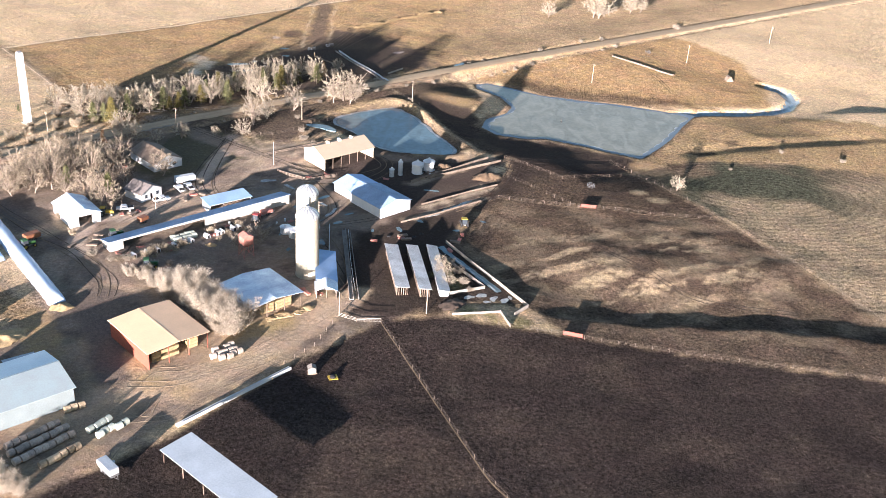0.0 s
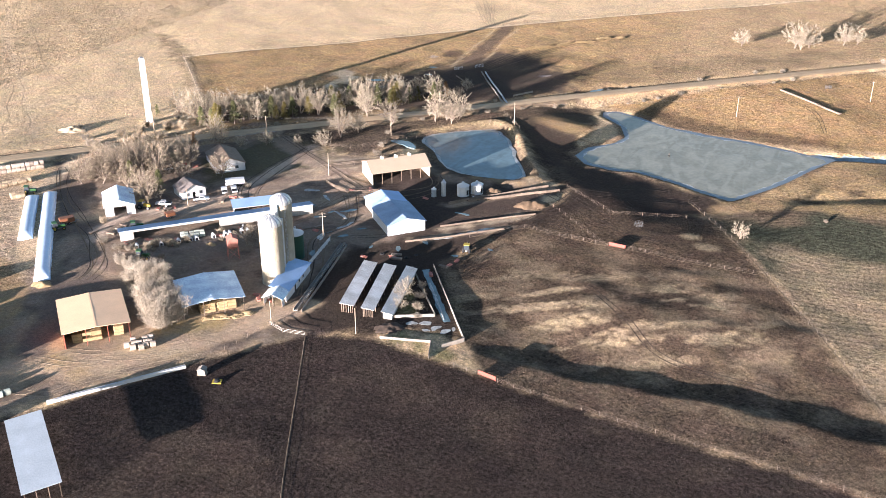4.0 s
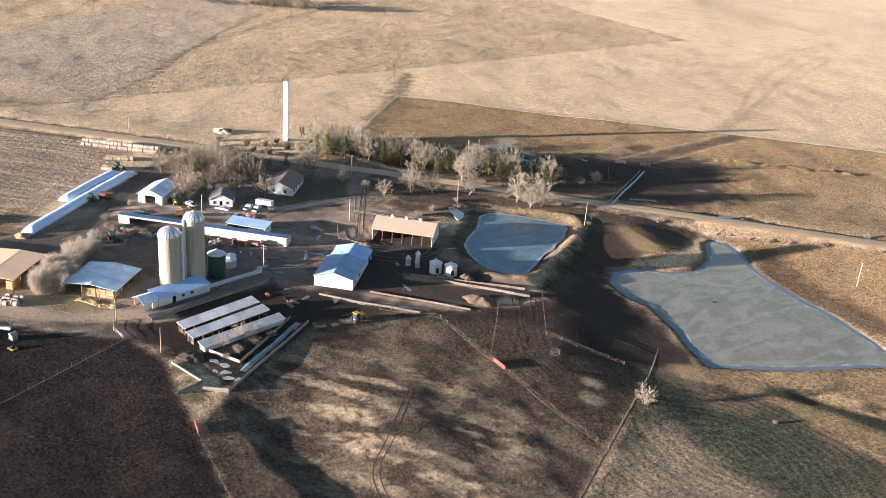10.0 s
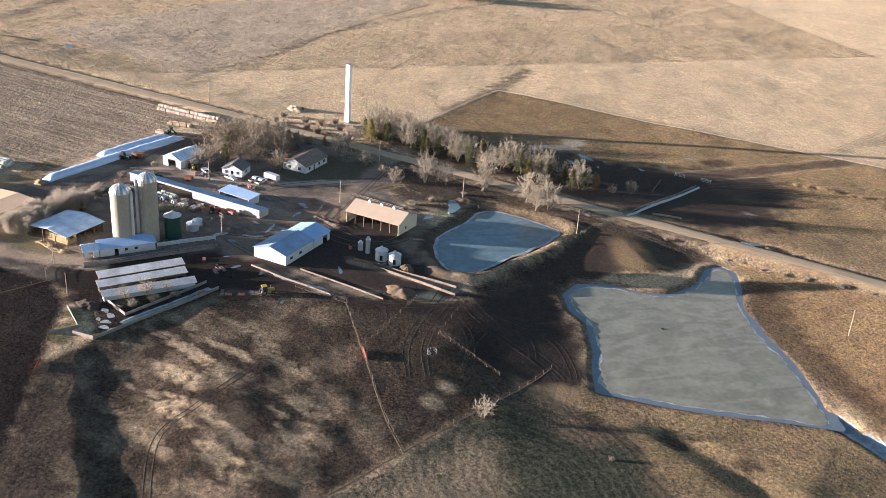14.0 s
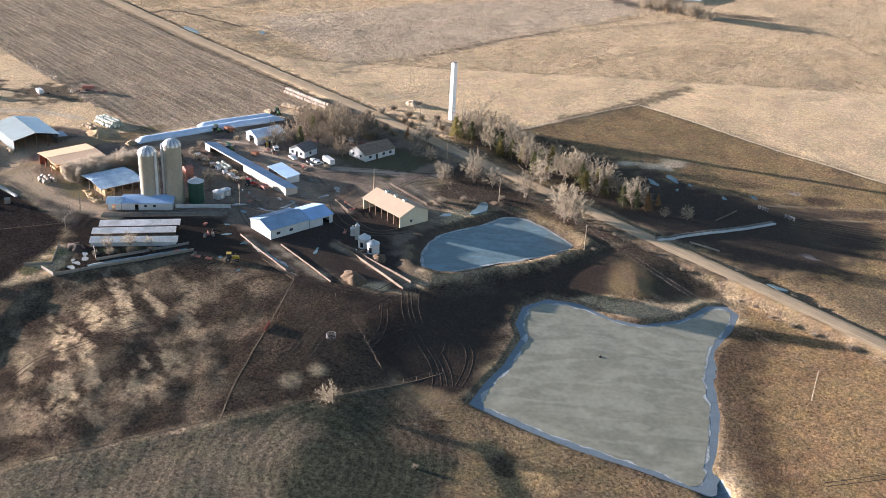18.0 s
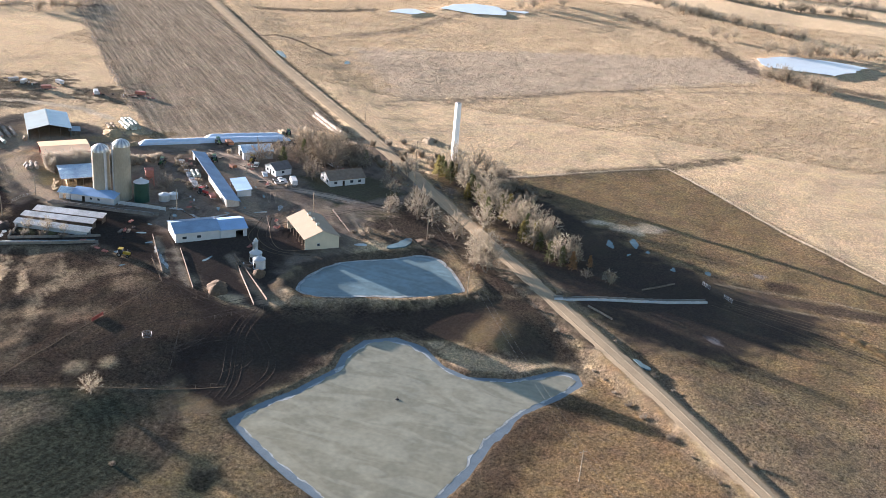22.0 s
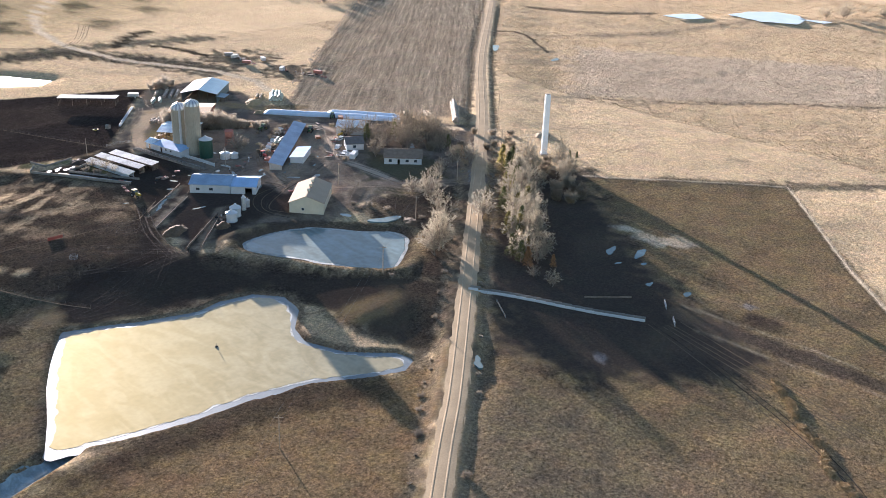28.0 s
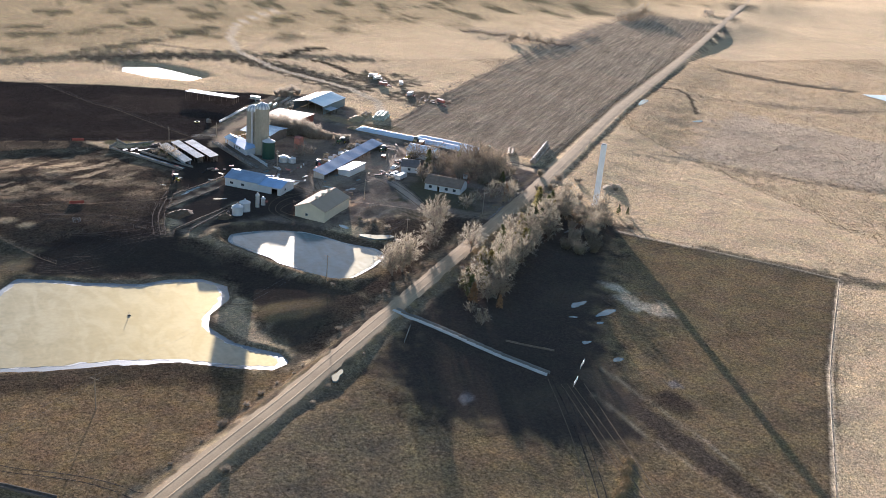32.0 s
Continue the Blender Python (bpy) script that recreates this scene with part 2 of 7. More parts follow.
def ice_mat(name, col, rough, rime, sc, swirl=0.6, spec=0.4, tint=(1, 1, 1), glow=0.02):
    """Thin grey ice: smooth, with cloudy swirls of rime."""
    m = mat(name, col, rough, 0, 0.12, sc, sc * 6, 0.03, spec=spec, tint=rime)
    nt = m.node_tree
    b = nt.nodes["Principled BSDF"]
    n = nt.nodes.new("ShaderNodeTexNoise")
    n.inputs["Scale"].default_value, n.inputs["Detail"].default_value, n.inputs["Distortion"].default_value = sc * 1.3, 5, 1.2
    tc = nt.nodes.new("ShaderNodeTexCoord")
    nt.links.new(tc.outputs["Object"], n.inputs["Vector"])
    r = nt.nodes.new("ShaderNodeMapRange")
    r.inputs["From Min"].default_value, r.inputs["From Max"].default_value = 0.35, 0.65
    r.inputs["To Min"].default_value, r.inputs["To Max"].default_value = rough * 0.92, rough * 1.1
    nt.links.new(n.outputs["Fac"], r.inputs["Value"])
    # frozen swirls: bent streaks of clearer, darker ice
    mp = nt.nodes.new("ShaderNodeMapping")
    mp.inputs["Rotation"].default_value, mp.inputs["Scale"].default_value = (0, 0, 0.8), (1.0, 0.42, 1.0)
    nt.links.new(tc.outputs["Object"], mp.inputs["Vector"])
    n3 = nt.nodes.new("ShaderNodeTexNoise")
    n3.inputs["Scale"].default_value, n3.inputs["Detail"].default_value, n3.inputs["Distortion"].default_value = sc * 1.25, 2.5, 1.6
    nt.links.new(mp.outputs[0], n3.inputs["Vector"])
    r3 = nt.nodes.new("ShaderNodeMapRange")
    r3.inputs["From Min"].default_value, r3.inputs["From Max"].default_value = 0.42, 0.60
    r3.inputs["To Min"].default_value, r3.inputs["To Max"].default_value = swirl, 1.12
    nt.links.new(n3.outputs["Fac"], r3.inputs["Value"])
    vm = nt.nodes.new("ShaderNodeVectorMath")
    vm.operation = "SCALE"
    nt.links.new(b.inputs["Base Color"].links[0].from_socket, vm.inputs[0])
    nt.links.new(r3.outputs[0], vm.inputs["Scale"])
    nt.links.new(vm.outputs[0], b.inputs["Base Color"])
    nt.links.new(r.outputs[0], b.inputs["Roughness"])
    # broad gloss of pitted ice; low sun's warm colour is put into its tint
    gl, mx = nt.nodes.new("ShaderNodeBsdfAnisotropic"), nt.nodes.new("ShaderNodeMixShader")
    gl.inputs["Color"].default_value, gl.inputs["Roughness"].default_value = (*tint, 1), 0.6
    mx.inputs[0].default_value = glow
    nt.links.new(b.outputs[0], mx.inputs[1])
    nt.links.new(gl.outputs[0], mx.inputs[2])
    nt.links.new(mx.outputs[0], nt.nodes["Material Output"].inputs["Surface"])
    return m


# the yellow triple is the low sun's glow, put into each ice's gloss
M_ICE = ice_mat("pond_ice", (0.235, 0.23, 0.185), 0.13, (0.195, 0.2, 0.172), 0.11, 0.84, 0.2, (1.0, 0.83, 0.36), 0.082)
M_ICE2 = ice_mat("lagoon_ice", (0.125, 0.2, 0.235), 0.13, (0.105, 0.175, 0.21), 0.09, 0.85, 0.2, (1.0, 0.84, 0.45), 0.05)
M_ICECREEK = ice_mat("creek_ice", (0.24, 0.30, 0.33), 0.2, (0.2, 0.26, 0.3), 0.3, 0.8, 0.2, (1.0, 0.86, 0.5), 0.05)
M_RIME = mat("white_shore_ice", (0.37, 0.385, 0.37), 0.6, vary=0.35, scale=0.5, fine=2.2, tint=(0.25, 0.262, 0.25))

# ---- building blocks ----


def box(bm, x0, x1, y0, y1, z0, z1, m=None):
    vs = [bm.verts.new(p) for p in ((x0, y0, z0), (x1, y0, z0), (x1, y1, z0), (x0, y1, z0), (x0, y0, z1), (x1, y0, z1), (x1, y1, z1), (x0, y1, z1))]
    for f in ((3, 2, 1, 0), (4, 5, 6, 7), (0, 1, 5, 4), (1, 2, 6, 5), (2, 3, 7, 6), (3, 0, 4, 7)):
        bm.faces.new([vs[i] for i in f])
    if m is not None:
        bmesh.ops.transform(bm, matrix=m, verts=vs)
    return vs


def rod(bm, a, b, r0, r1=None, n=6, cap=True):
    """A tapered round bar from a to b."""
    a, b = Vector(a), Vector(b)
    r1 = r0 if r1 is None else r1
    q = (b - a).to_track_quat("Z", "Y").to_matrix()
    rings = []
    for p, r in ((a, r0), (b, r1)):
        rings.append([bm.verts.new(p + q @ Vector((r * math.cos(2 * math.pi * i / n), r * math.sin(2 * math.pi * i / n), 0))) for i in range(n)])
    for i in range(n):
        bm.faces.new((rings[0][i], rings[0][(i + 1) % n], rings[1][(i + 1) % n], rings[1][i]))
    if cap:
        bm.faces.new(rings[0][::-1])
        bm.faces.new(rings[1])


def tube(bm, pts, r, n=4):
    """One continuous round wire through the points."""
    pts = [Vector(p) for p in pts]
    rings = []
    for i, p in enumerate(pts):
        d = pts[min(i + 1, len(pts) - 1)] - pts[max(i - 1, 0)]
        q = d.to_track_quat("Z", "Y").to_matrix()
        rings.append([bm.verts.new(p + q @ Vector((r * math.cos(2 * math.pi * k / n), r * math.sin(2 * math.pi * k / n), 0))) for k in range(n)])
    for a, b in zip(rings, rings[1:]):
        for k in range(n):
            bm.faces.new((a[k], a[(k + 1) % n], b[(k + 1) % n], b[k]))


def lathe(bm, prof, n=32, centre=(0, 0, 0)):
    """A turned shape from (radius, height) pairs."""
    c = Vector(centre)
    rings = []
    for r, z in prof:
        if r < 1e-4:
            rings.append([bm.verts.new(c + Vector((0, 0, z)))])
        else:
            rings.append([bm.verts.new(c + Vector((r * math.cos(2 * math.pi * i / n), r * math.sin(2 * math.pi * i / n), z))) for i in range(n)])
    for a, b in zip(rings, rings[1:]):
        for i in range(n):
            j = (i + 1) % n
            if len(a) == 1 and len(b) == 1:
                continue
            if len(a) == 1:
                bm.faces.new((a[0], b[j], b[i])) if False else bm.faces.new((a[0], b[i], b[j]))
            elif len(b) == 1:
                bm.faces.new((a[i], a[j], b[0]))
            else:
                bm.faces.new((a[i], a[j], b[j], b[i]))


def prism(bm, pts, y0, y1, m=None):
    """An upright outline of (x, z) points pushed along y."""
    a = [bm.verts.new((x, y0, z)) for x, z in pts]
    b = [bm.verts.new((x, y1, z)) for x, z in pts]
    n = len(pts)
    bm.faces.new(a)
    bm.faces.new(b[::-1])
    for i in range(n):
        bm.faces.new((a[i], b[i], b[(i + 1) % n], a[(i + 1) % n]))
    if m is not None:
        bmesh.ops.transform(bm, matrix=m, verts=a + b)


def part(name, bm, material, parent, label="", m=None, smooth=False):
    """Links a bmesh as one mesh object under a thing or a part."""
    bmesh.ops.recalc_face_normals(bm, faces=bm.faces)
    me = bpy.data.meshes.new(name)
    bm.to_mesh(me)
    bm.free()
    return shared(name, me, material, parent, label, m, smooth)


def shared(name, me, material, parent, label="", m=None, smooth=False):
    if material and not me.materials:
        me.materials.append(material)
    if smooth:
        me.polygons.foreach_set("use_smooth", [True] * len(me.polygons))
    ob = new(name, me)
    ob.parent = parent
    if m is not None:
        ob.matrix_basis = m
    if label:
        tagged(ob, label)
    return ob


def thing(name, label, category, m, group=""):
    e = new(name)
    e.empty_display_size = 0.3
    e.matrix_basis = m
    return tagged(e, label, category, group)


def bmbox(*a):
    bm = bmesh.new()
    box(bm, *a)
    return bm


def mesh_np(name, verts, faces, material=None):
    """A mesh from arrays; faces all of one size."""
    me = bpy.data.meshes.new(name)
    verts, faces = np.asarray(verts, dtype=np.float32), np.asarray(faces, dtype=np.int32)
    k = faces.shape[1]
    me.vertices.add(len(verts))
    me.vertices.foreach_set("co", verts.ravel())
    me.loops.add(faces.size)
    me.loops.foreach_set("vertex_index", faces.ravel())
    me.polygons.add(len(faces))
    me.polygons.foreach_set("loop_start", np.arange(0, faces.size, k, dtype=np.int32))
    me.polygons.foreach_set("loop_total", np.full(len(faces), k, dtype=np.int32))
    me.update()
    me.validate()
    if material:
        me.materials.append(material)
    return me


# ---- the lie of the land ----


def sdist(x, y, poly):
    """Signed distance to a closed outline, inside below zero."""
    d = np.full(np.shape(x), 1e18)
    s = np.ones(np.shape(x))
    n = len(poly)
    for i in range(n):
        ax, ay = poly[i]
        bx, by = poly[i - 1]
        ex, ey = bx - ax, by - ay
        wx, wy = x - ax, y - ay
        t = np.clip((wx * ex + wy * ey) / (ex * ex + ey * ey), 0, 1)
        d = np.minimum(d, (wx - ex * t) ** 2 + (wy - ey * t) ** 2)
        c1, c2, c3 = y >= ay, y < by, ex * wy > ey * wx
        s = np.where((c1 & c2 & c3) | (~c1 & ~c2 & ~c3), -s, s)
    return s * np.sqrt(d)


def ldist(x, y, line):
    """Distance to an open line of points."""
    d = np.full(np.shape(x), 1e18)
    for (ax, ay), (bx, by) in zip(line, line[1:]):
        ex, ey = bx - ax, by - ay
        t = np.clip(((x - ax) * ex + (y - ay) * ey) / (ex * ex + ey * ey), 0, 1)
        d = np.minimum(d, (x - ax - ex * t) ** 2 + (y - ay - ey * t) ** 2)
    return np.sqrt(d)


def ramp(v, a, b):
    t = np.clip((v - a) / (b - a), 0, 1)
    return t * t * (3 - 2 * t)


def waves(x, y, size, seed=0, octaves=4):
    """Smooth uneven field, about -1 to 1."""
    rs = np.random.RandomState(seed)
    out = 0
    amp = 1.0
    for o in range(octaves):
        for k in range(3):
            a, p, f = rs.uniform(0, 6.283), rs.uniform(0, 6.283), 6.283 / size * 1.9 ** o * rs.uniform(0.75, 1.3)
            q = rs.uniform(0, 6.283)
            out = out + amp * np.sin(f * (x * math.cos(a) + y * math.sin(a)) + p + 1.3 * np.sin(f * 0.6 * (x * math.cos(a + 1.9) + y * math.sin(a + 1.9)) + q)) / 3
        amp *= 0.55
    return out


LAGOON = [(1.6, 352), (-0.5, 347.8), (-5, 346.8), (-12, 346.8), (-19, 348.4), (-25, 351), (-31, 357), (-36, 364.5), (-42, 370.5), (-45.5, 374.5), (-45, 380), (-38, 386), (-30, 392), (-25, 395), (-22, 394), (-16, 386), (-11.5, 378), (-8, 370), (-3, 362), (0.4, 356)]
POND = [(9, 441), (15, 444), (26, 439.5), (38, 432), (55, 428), (70, 427), (84, 424), (97, 420), (104, 418), (96, 403), (89, 388), (83, 378), (73, 363), (63, 367), (53, 372),
        (37, 377), (29, 375.5), (18, 378), (12, 386), (14, 396), (22, 405), (24.5, 413), (20, 425), (10, 435)]
CREEK = [(98, 419), (121, 425), (138, 430), (149, 438), (155, 450), (154, 462), (146, 470)]
ROAD = [(-900, -365), (-752, -222), (-441, 57.5), (-274, 202), (-156, 312), (-1, 449), (48, 490), (186, 606), (700, 1040)]

FARPONDS = [[(-500, 186), (-513, 190), (-522, 198), (-514, 207), (-500, 202)], [(-545, 214), (-568, 218), (-586, 229), (-586, 246), (-572, 260), (-553, 263), (-542, 242)], [(-574, 256), (-582, 276), (-574, 276)],
            [(-514, 472), (-530, 484), (-540, 496), (-541, 524), (-538, 545), (-514, 534), (-493, 522), (-491, 495), (-489, 477)],
            [(-14, 70), (-30, 72), (-48, 100), (-42, 104), (-24, 94), (-12, 80)]]


def land(x, y):
    """Height of the ground."""
    x, y = np.asarray(x, dtype=float), np.asarray(y, dtype=float)
    far = np.hypot(x + 20, y - 330)
    h = 0.25 * waves(x, y, 60, 3, 3) + ramp(far, 260, 900) * (4.0 * waves(x, y, 520, 5, 3) - 2)
    valley = np.minimum(sdist(x, y, POND), ldist(x, y, CREEK) - 3)
    margin = 33 + 18 * ramp(x, 22, 60) * ramp(y, 425, 395) + 34 * ramp(x, 14, 40) * ramp(y, 428, 440)
    h = h - 3.0 * ramp(valley, margin, 1.5) - 1.6 * ramp(valley, 0.8, -2)
    h = h - 0.5 * ramp(ldist(x, y, CREEK), 5, 2)
    lag = sdist(x, y, LAGOON)
    bank = ramp(x * 0.8 + (y - 355) * 0.25, -28, -6)
    h = h + (0.9 * bank + 0.1) * ramp(lag, 2, 4.5) * ramp(lag, 9.5, 7) - 1.0 * (1 - bank) * ramp(lag, 15, 4) - (1.3 + 1.4 * bank) * ramp(lag, 4.2, -2.0)
    # the scarp beyond the mud lot, with a swale under it
    s = y - (236.0 + 0.8 * np.sin(x * 0.09) + 0.6 * np.sin(x * 0.31))
    inside = ramp(x, 24, 36) * ramp(x, 160, 125)
    h = h - inside * 1.25 * ramp(s, -2.5, 1.5) * ramp(s, 36, 9)
    # low knolls in the pasture
    h = h + 0.9 * np.exp(-(((x - 60) / 26) ** 2 + ((y - 262) / 16) ** 2)) * inside
    h = h + 0.14 * waves(x, y, 17, 8, 2) * inside * ramp(y, 236, 244) * ramp(y, 330, 300)
    h = h - 0.7 * ramp(np.abs(y - 375 - 0.3 * (x - 100)), 8, 0) * ramp(x, 84, 100) * ramp(x, 220, 150)
    side = (y - 312) * 0.748 - (x + 156) * 0.664
    h = h - 1.9 * ramp(side, 7, 45)
    for f in FARPONDS:
        m = ramp(sdist(x, y, f), 14, 0)
        h = h * (1 - m) + (-1.6) * m
    rd = ldist(x, y, ROAD)
    h = h * ramp(rd, 3.5, 9) + 0.3 * ramp(rd, 5, 3.5) - 0.35 * ramp(np.abs(rd - 6.5), 2.5, 0)
    return h


def gz(x, y):
    return float(land(x, y))


def on(x, y, deg=0.0, dz=0.0):
    return pose(x, y, gz(x, y) + dz, 0, 0, deg)


def frame_at(o, u, dz=0.0):
    """A pose at o whose x axis runs along u."""
    return pose(o[0], o[1], gz(*o) + dz, 0, 0, math.degrees(math.atan2(u[1], u[0])))

# ---- ground ----
MUDLOT = [(3, 120), (-45, 138), (-72, 147), (-78, 150), (-56, 172), (-35, 203), (-14, 227), (2, 231), (19, 228), (34, 225), (68, 219.5), (116, 214), (230, 200), (260, 110), (100, 96)]
EASTLOT = [(34, 225), (68, 219.5), (116, 214), (140, 212), (122, 250), (92, 305), (68, 343), (24, 345), (8, 300), (2, 276), (20, 247), (25, 236)]
YARD = [(-160, 305), (-100, 225), (-112, 190), (-105, 150), (-78, 150), (-35, 203), (-10, 230), (4, 270), (8, 300), (20, 345), (-30, 352), (-62, 345), (-105, 352), (-140, 335)]
HAYFIELD = [(66, 346), (92, 306), (122, 250), (141, 211), (330, 190), (420, 330), (240, 350), (170, 362), (120, 360), (92, 364)]
STUBBLE = [(-108, 222), (-148, 271), (-172, 289), (-600, -84), (-545, -165), (-326, 22), (-205, 131), (-130, 203)]
PADDOCK = [(-148, 377), (-203, 440), (-81, 556), (-20, 612), (130, 740), (230, 650), (100, 535), (0, 455), (-60, 400), (-125, 345)]
ROADSIDE = [(-2, 446), (60, 495), (110, 538), (138, 510), (148, 475), (140, 436), (104, 428), (40, 440)]
SHADED_TREEMUD = [(-128, 352), (-152, 374), (-114, 420), (-96, 444), (-80, 470), (-78, 484), (-62, 512), (-42, 506), (-16, 485), (-6, 456), (-40, 420), (-70, 396), (-104, 372)]
SHADED_BANKMUD = [(10, 300), (24, 345), (10, 340), (20, 352), (-20, 408), (8, 440), (8, 380), (30, 372), (66, 366), (80, 350), (62, 340), (30, 330)]
LAWN = [(-112, 322), (-96, 300), (-66, 332), (-70, 350), (-100, 350)]


def axis(lo, hi, step, reach):
    core = list(np.arange(lo, hi + step, step))
    out, s, p = [], step, core[-1]
    while p < reach:
        s = min(s * 1.07, 120)
        p += s
        out.append(p)
    left, s, p = [], step, lo
    while p > -reach:
        s = min(s * 1.07, 120)
        p -= s
        left.append(p)
    return np.array(left[::-1] + core + out)


gx, gy = axis(-430, 175, 1.25, 4300), axis(130, 690, 1.25, 4300)
X, Y = np.meshgrid(gx, gy)
H = land(X, Y)
W1, W2 = waves(X, Y, 26, 11, 4), waves(X, Y, 9, 12, 3)
col = np.empty(X.shape + (3,))
col[:] = (0.495, 0.368, 0.222)
rowmask, swath, tuft = np.zeros(X.shape), np.zeros(X.shape), np.full(X.shape, 0.8)


def lay(mask, c, amount=1.0):
    m = (mask * amount)[..., None]
    col[:] = col * (1 - m) + np.array(c) * m


def zone(poly, c, soft=2.5, wob=3.0, amount=1.0):
    m = ramp(sdist(X, Y, poly) + wob * (0.7 * W1 + 0.6 * W2), soft, -soft)
    lay(m, c, amount)
    return m


def strip(line, width, c, soft=0.8, wob=0.6, amount=1.0):
    m = ramp(ldist(X, Y, line) + wob * W2, width / 2 + soft, width / 2 - soft)
    lay(m, c, amount)
    return m


# broad bands of paler and greyer grass over the open range
lay(ramp(waves(X, Y, 330, 21, 4), 0.1, 0.7), (0.42, 0.322, 0.21), 0.5)
lay(ramp(waves(X * 0.5, Y, 160, 22, 4), 0.35, 0.8), (0.55, 0.415, 0.255), 0.6)
lay(ramp(np.abs(waves(X, Y, 420, 27, 3)) + 0.05 * W1, 0.2, 0.0), (0.36, 0.285, 0.2), 0.35)
lay(ramp(-Y + 0.35 * X, -110, 20), (0.41, 0.30, 0.155), 0.8)
lay(ramp(-Y + 0.35 * X, -110, 20) * ramp(waves(X, Y, 70, 24, 4), 0.2, 0.8), (0.26, 0.19, 0.105), 0.4)
zone([(-352, 212), (-391, 276), (-438, 338), (-520, 470), (-440, 480), (-362, 408), (-330, 378), (-290, 346), (-267, 318), (-244, 290)], (0.405, 0.332, 0.255), 8, 8, 0.8)
zone([(-250, 300), (-362, 412), (-430, 490), (-350, 500), (-300, 440), (-255, 390), (-215, 345), (-200, 318)], (0.53, 0.398, 0.245), 8, 8, 0.8)
zone(PADDOCK, (0.315, 0.222, 0.122), 2, 0.8)
lay(ramp(W1, 0.2, 0.9) * ramp(sdist(X, Y, PADDOCK), 1, -1), (0.20, 0.146, 0.088), 0.55)
lay(ramp(sdist(X, Y, PADDOCK), 1, -1) * ramp(X + 6 * W1, -25, 45), (0.32, 0.24, 0.15), 0.85)
zone(ROADSIDE, (0.29, 0.20, 0.108), 3, 2)
strip([(-225, 285), (-265, 325), (-311, 357), (-352, 404), (-399, 475), (-450, 560)], 6, (0.27, 0.22, 0.16), 4, 4, 0.5)
strip([(-330, 160), (-430, 220), (-540, 235), (-620, 300)], 12, (0.28, 0.225, 0.165), 8, 6, 0.5)
strip([(60, 60), (-10, 40), (-90, 40), (-170, 60)], 16, (0.22, 0.18, 0.125), 8, 6, 0.7)
rowmask = zone(STUBBLE, (0.375, 0.288, 0.2), 1.5, 0.8)
# dark mud by the shelter belt, with the trees' shade put into its colour
zone(SHADED_TREEMUD, (0.08, 0.063, 0.05), 7, 7)
# muddy grass by the drive, with tree shade put into its dark colour
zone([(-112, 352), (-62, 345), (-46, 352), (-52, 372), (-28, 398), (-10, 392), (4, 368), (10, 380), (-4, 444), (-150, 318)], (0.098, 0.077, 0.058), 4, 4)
zone(YARD, (0.215, 0.168, 0.128), 3, 3)
lay(ramp(sdist(X, Y, YARD), 0, -3) * ramp(waves(X, Y, 14, 51, 4), 0.0, 0.6), (0.085, 0.068, 0.055), 0.55)
lay(ramp(sdist(X, Y, YARD), 0, -3) * ramp(waves(X, Y * 1.3, 9, 52, 4), 0.4, 0.9), (0.27, 0.222, 0.178), 0.5)
zone([(-30, 226), (0, 232), (10, 240), (26, 238), (4, 276), (10, 300), (-8, 300), (-26, 276)], (0.05, 0.04, 0.033), 3, 2)
zone([(-46, 312), (-12, 290), (6, 300), (18, 345), (-20, 335), (-40, 345)], (0.066, 0.052, 0.043), 3, 3)
e = zone(EASTLOT, (0.105, 0.078, 0.056), 2, 1.2)
lay(e * ramp(Y, 318, 300) * ramp(waves(X, Y, 24, 35, 4), -0.5, 0.5), (0.205, 0.153, 0.102), 0.8)
lay(e * ramp(Y, 318, 300) * ramp(waves(X, Y * 1.4, 7, 36, 3), 0.2, 0.9), (0.1, 0.075, 0.055), 0.35)
dry = ramp(waves((0.84 * X + 0.54 * Y) * 0.5, (0.84 * Y - 0.54 * X) * 1.7, 19, 31, 4), 0.0, 0.4) * ramp(np.hypot((X - 56) / 44, (Y - 266 - 0.1 * (X - 56)) / 26), 1.25, 0.45)
lay(dry * e * ramp(waves(X, Y, 5.5, 33, 3), -0.75, 0.1), (0.46, 0.352, 0.222), 0.95)
lay(ramp(ldist(X, Y, [(36, 230), (116, 221)]) + 2 * W2, 7, 3), (0.14, 0.105, 0.075), 0.6)
lay(ramp(np.hypot((X - 72) / 4, (Y - 318) / 3), 1.3, 0.6), (0.42, 0.32, 0.2))
lay(ramp(np.hypot((X - 66) / 3, (Y - 324) / 2.6), 1.3, 0.6), (0.42, 0.32, 0.2))
# dark bank mud, with the lagoon berm's shade put into its colour
zone(SHADED_BANKMUD, (0.055, 0.043, 0.035), 4, 3)
zone([(-52, 372), (-44, 384), (-24, 398), (-8, 392), (10, 380), (8, 440), (-4, 444), (-30, 421), (-60, 394)], (0.095, 0.073, 0.053), 4, 3)
lay(ramp(np.hypot((X - 0) / 13, (Y - 412) / 8) + 0.15 * W1, 1.1, 0.7), (0.24, 0.17, 0.095), 0.8)
zone(MUDLOT, (0.055, 0.043, 0.037), 1.5, 0.6)
lay(ramp(W1 + 0.5 * W2, 0.5, 1.1) * ramp(sdist(X, Y, MUDLOT), 0, -4), (0.062, 0.05, 0.042), 0.6)
zone([(-24, 150), (-26, 172), (-18, 181), (-5, 181), (8, 176), (14, 160), (0, 140)], (0.083, 0.064, 0.051), 2.5, 2.5, 0.8)
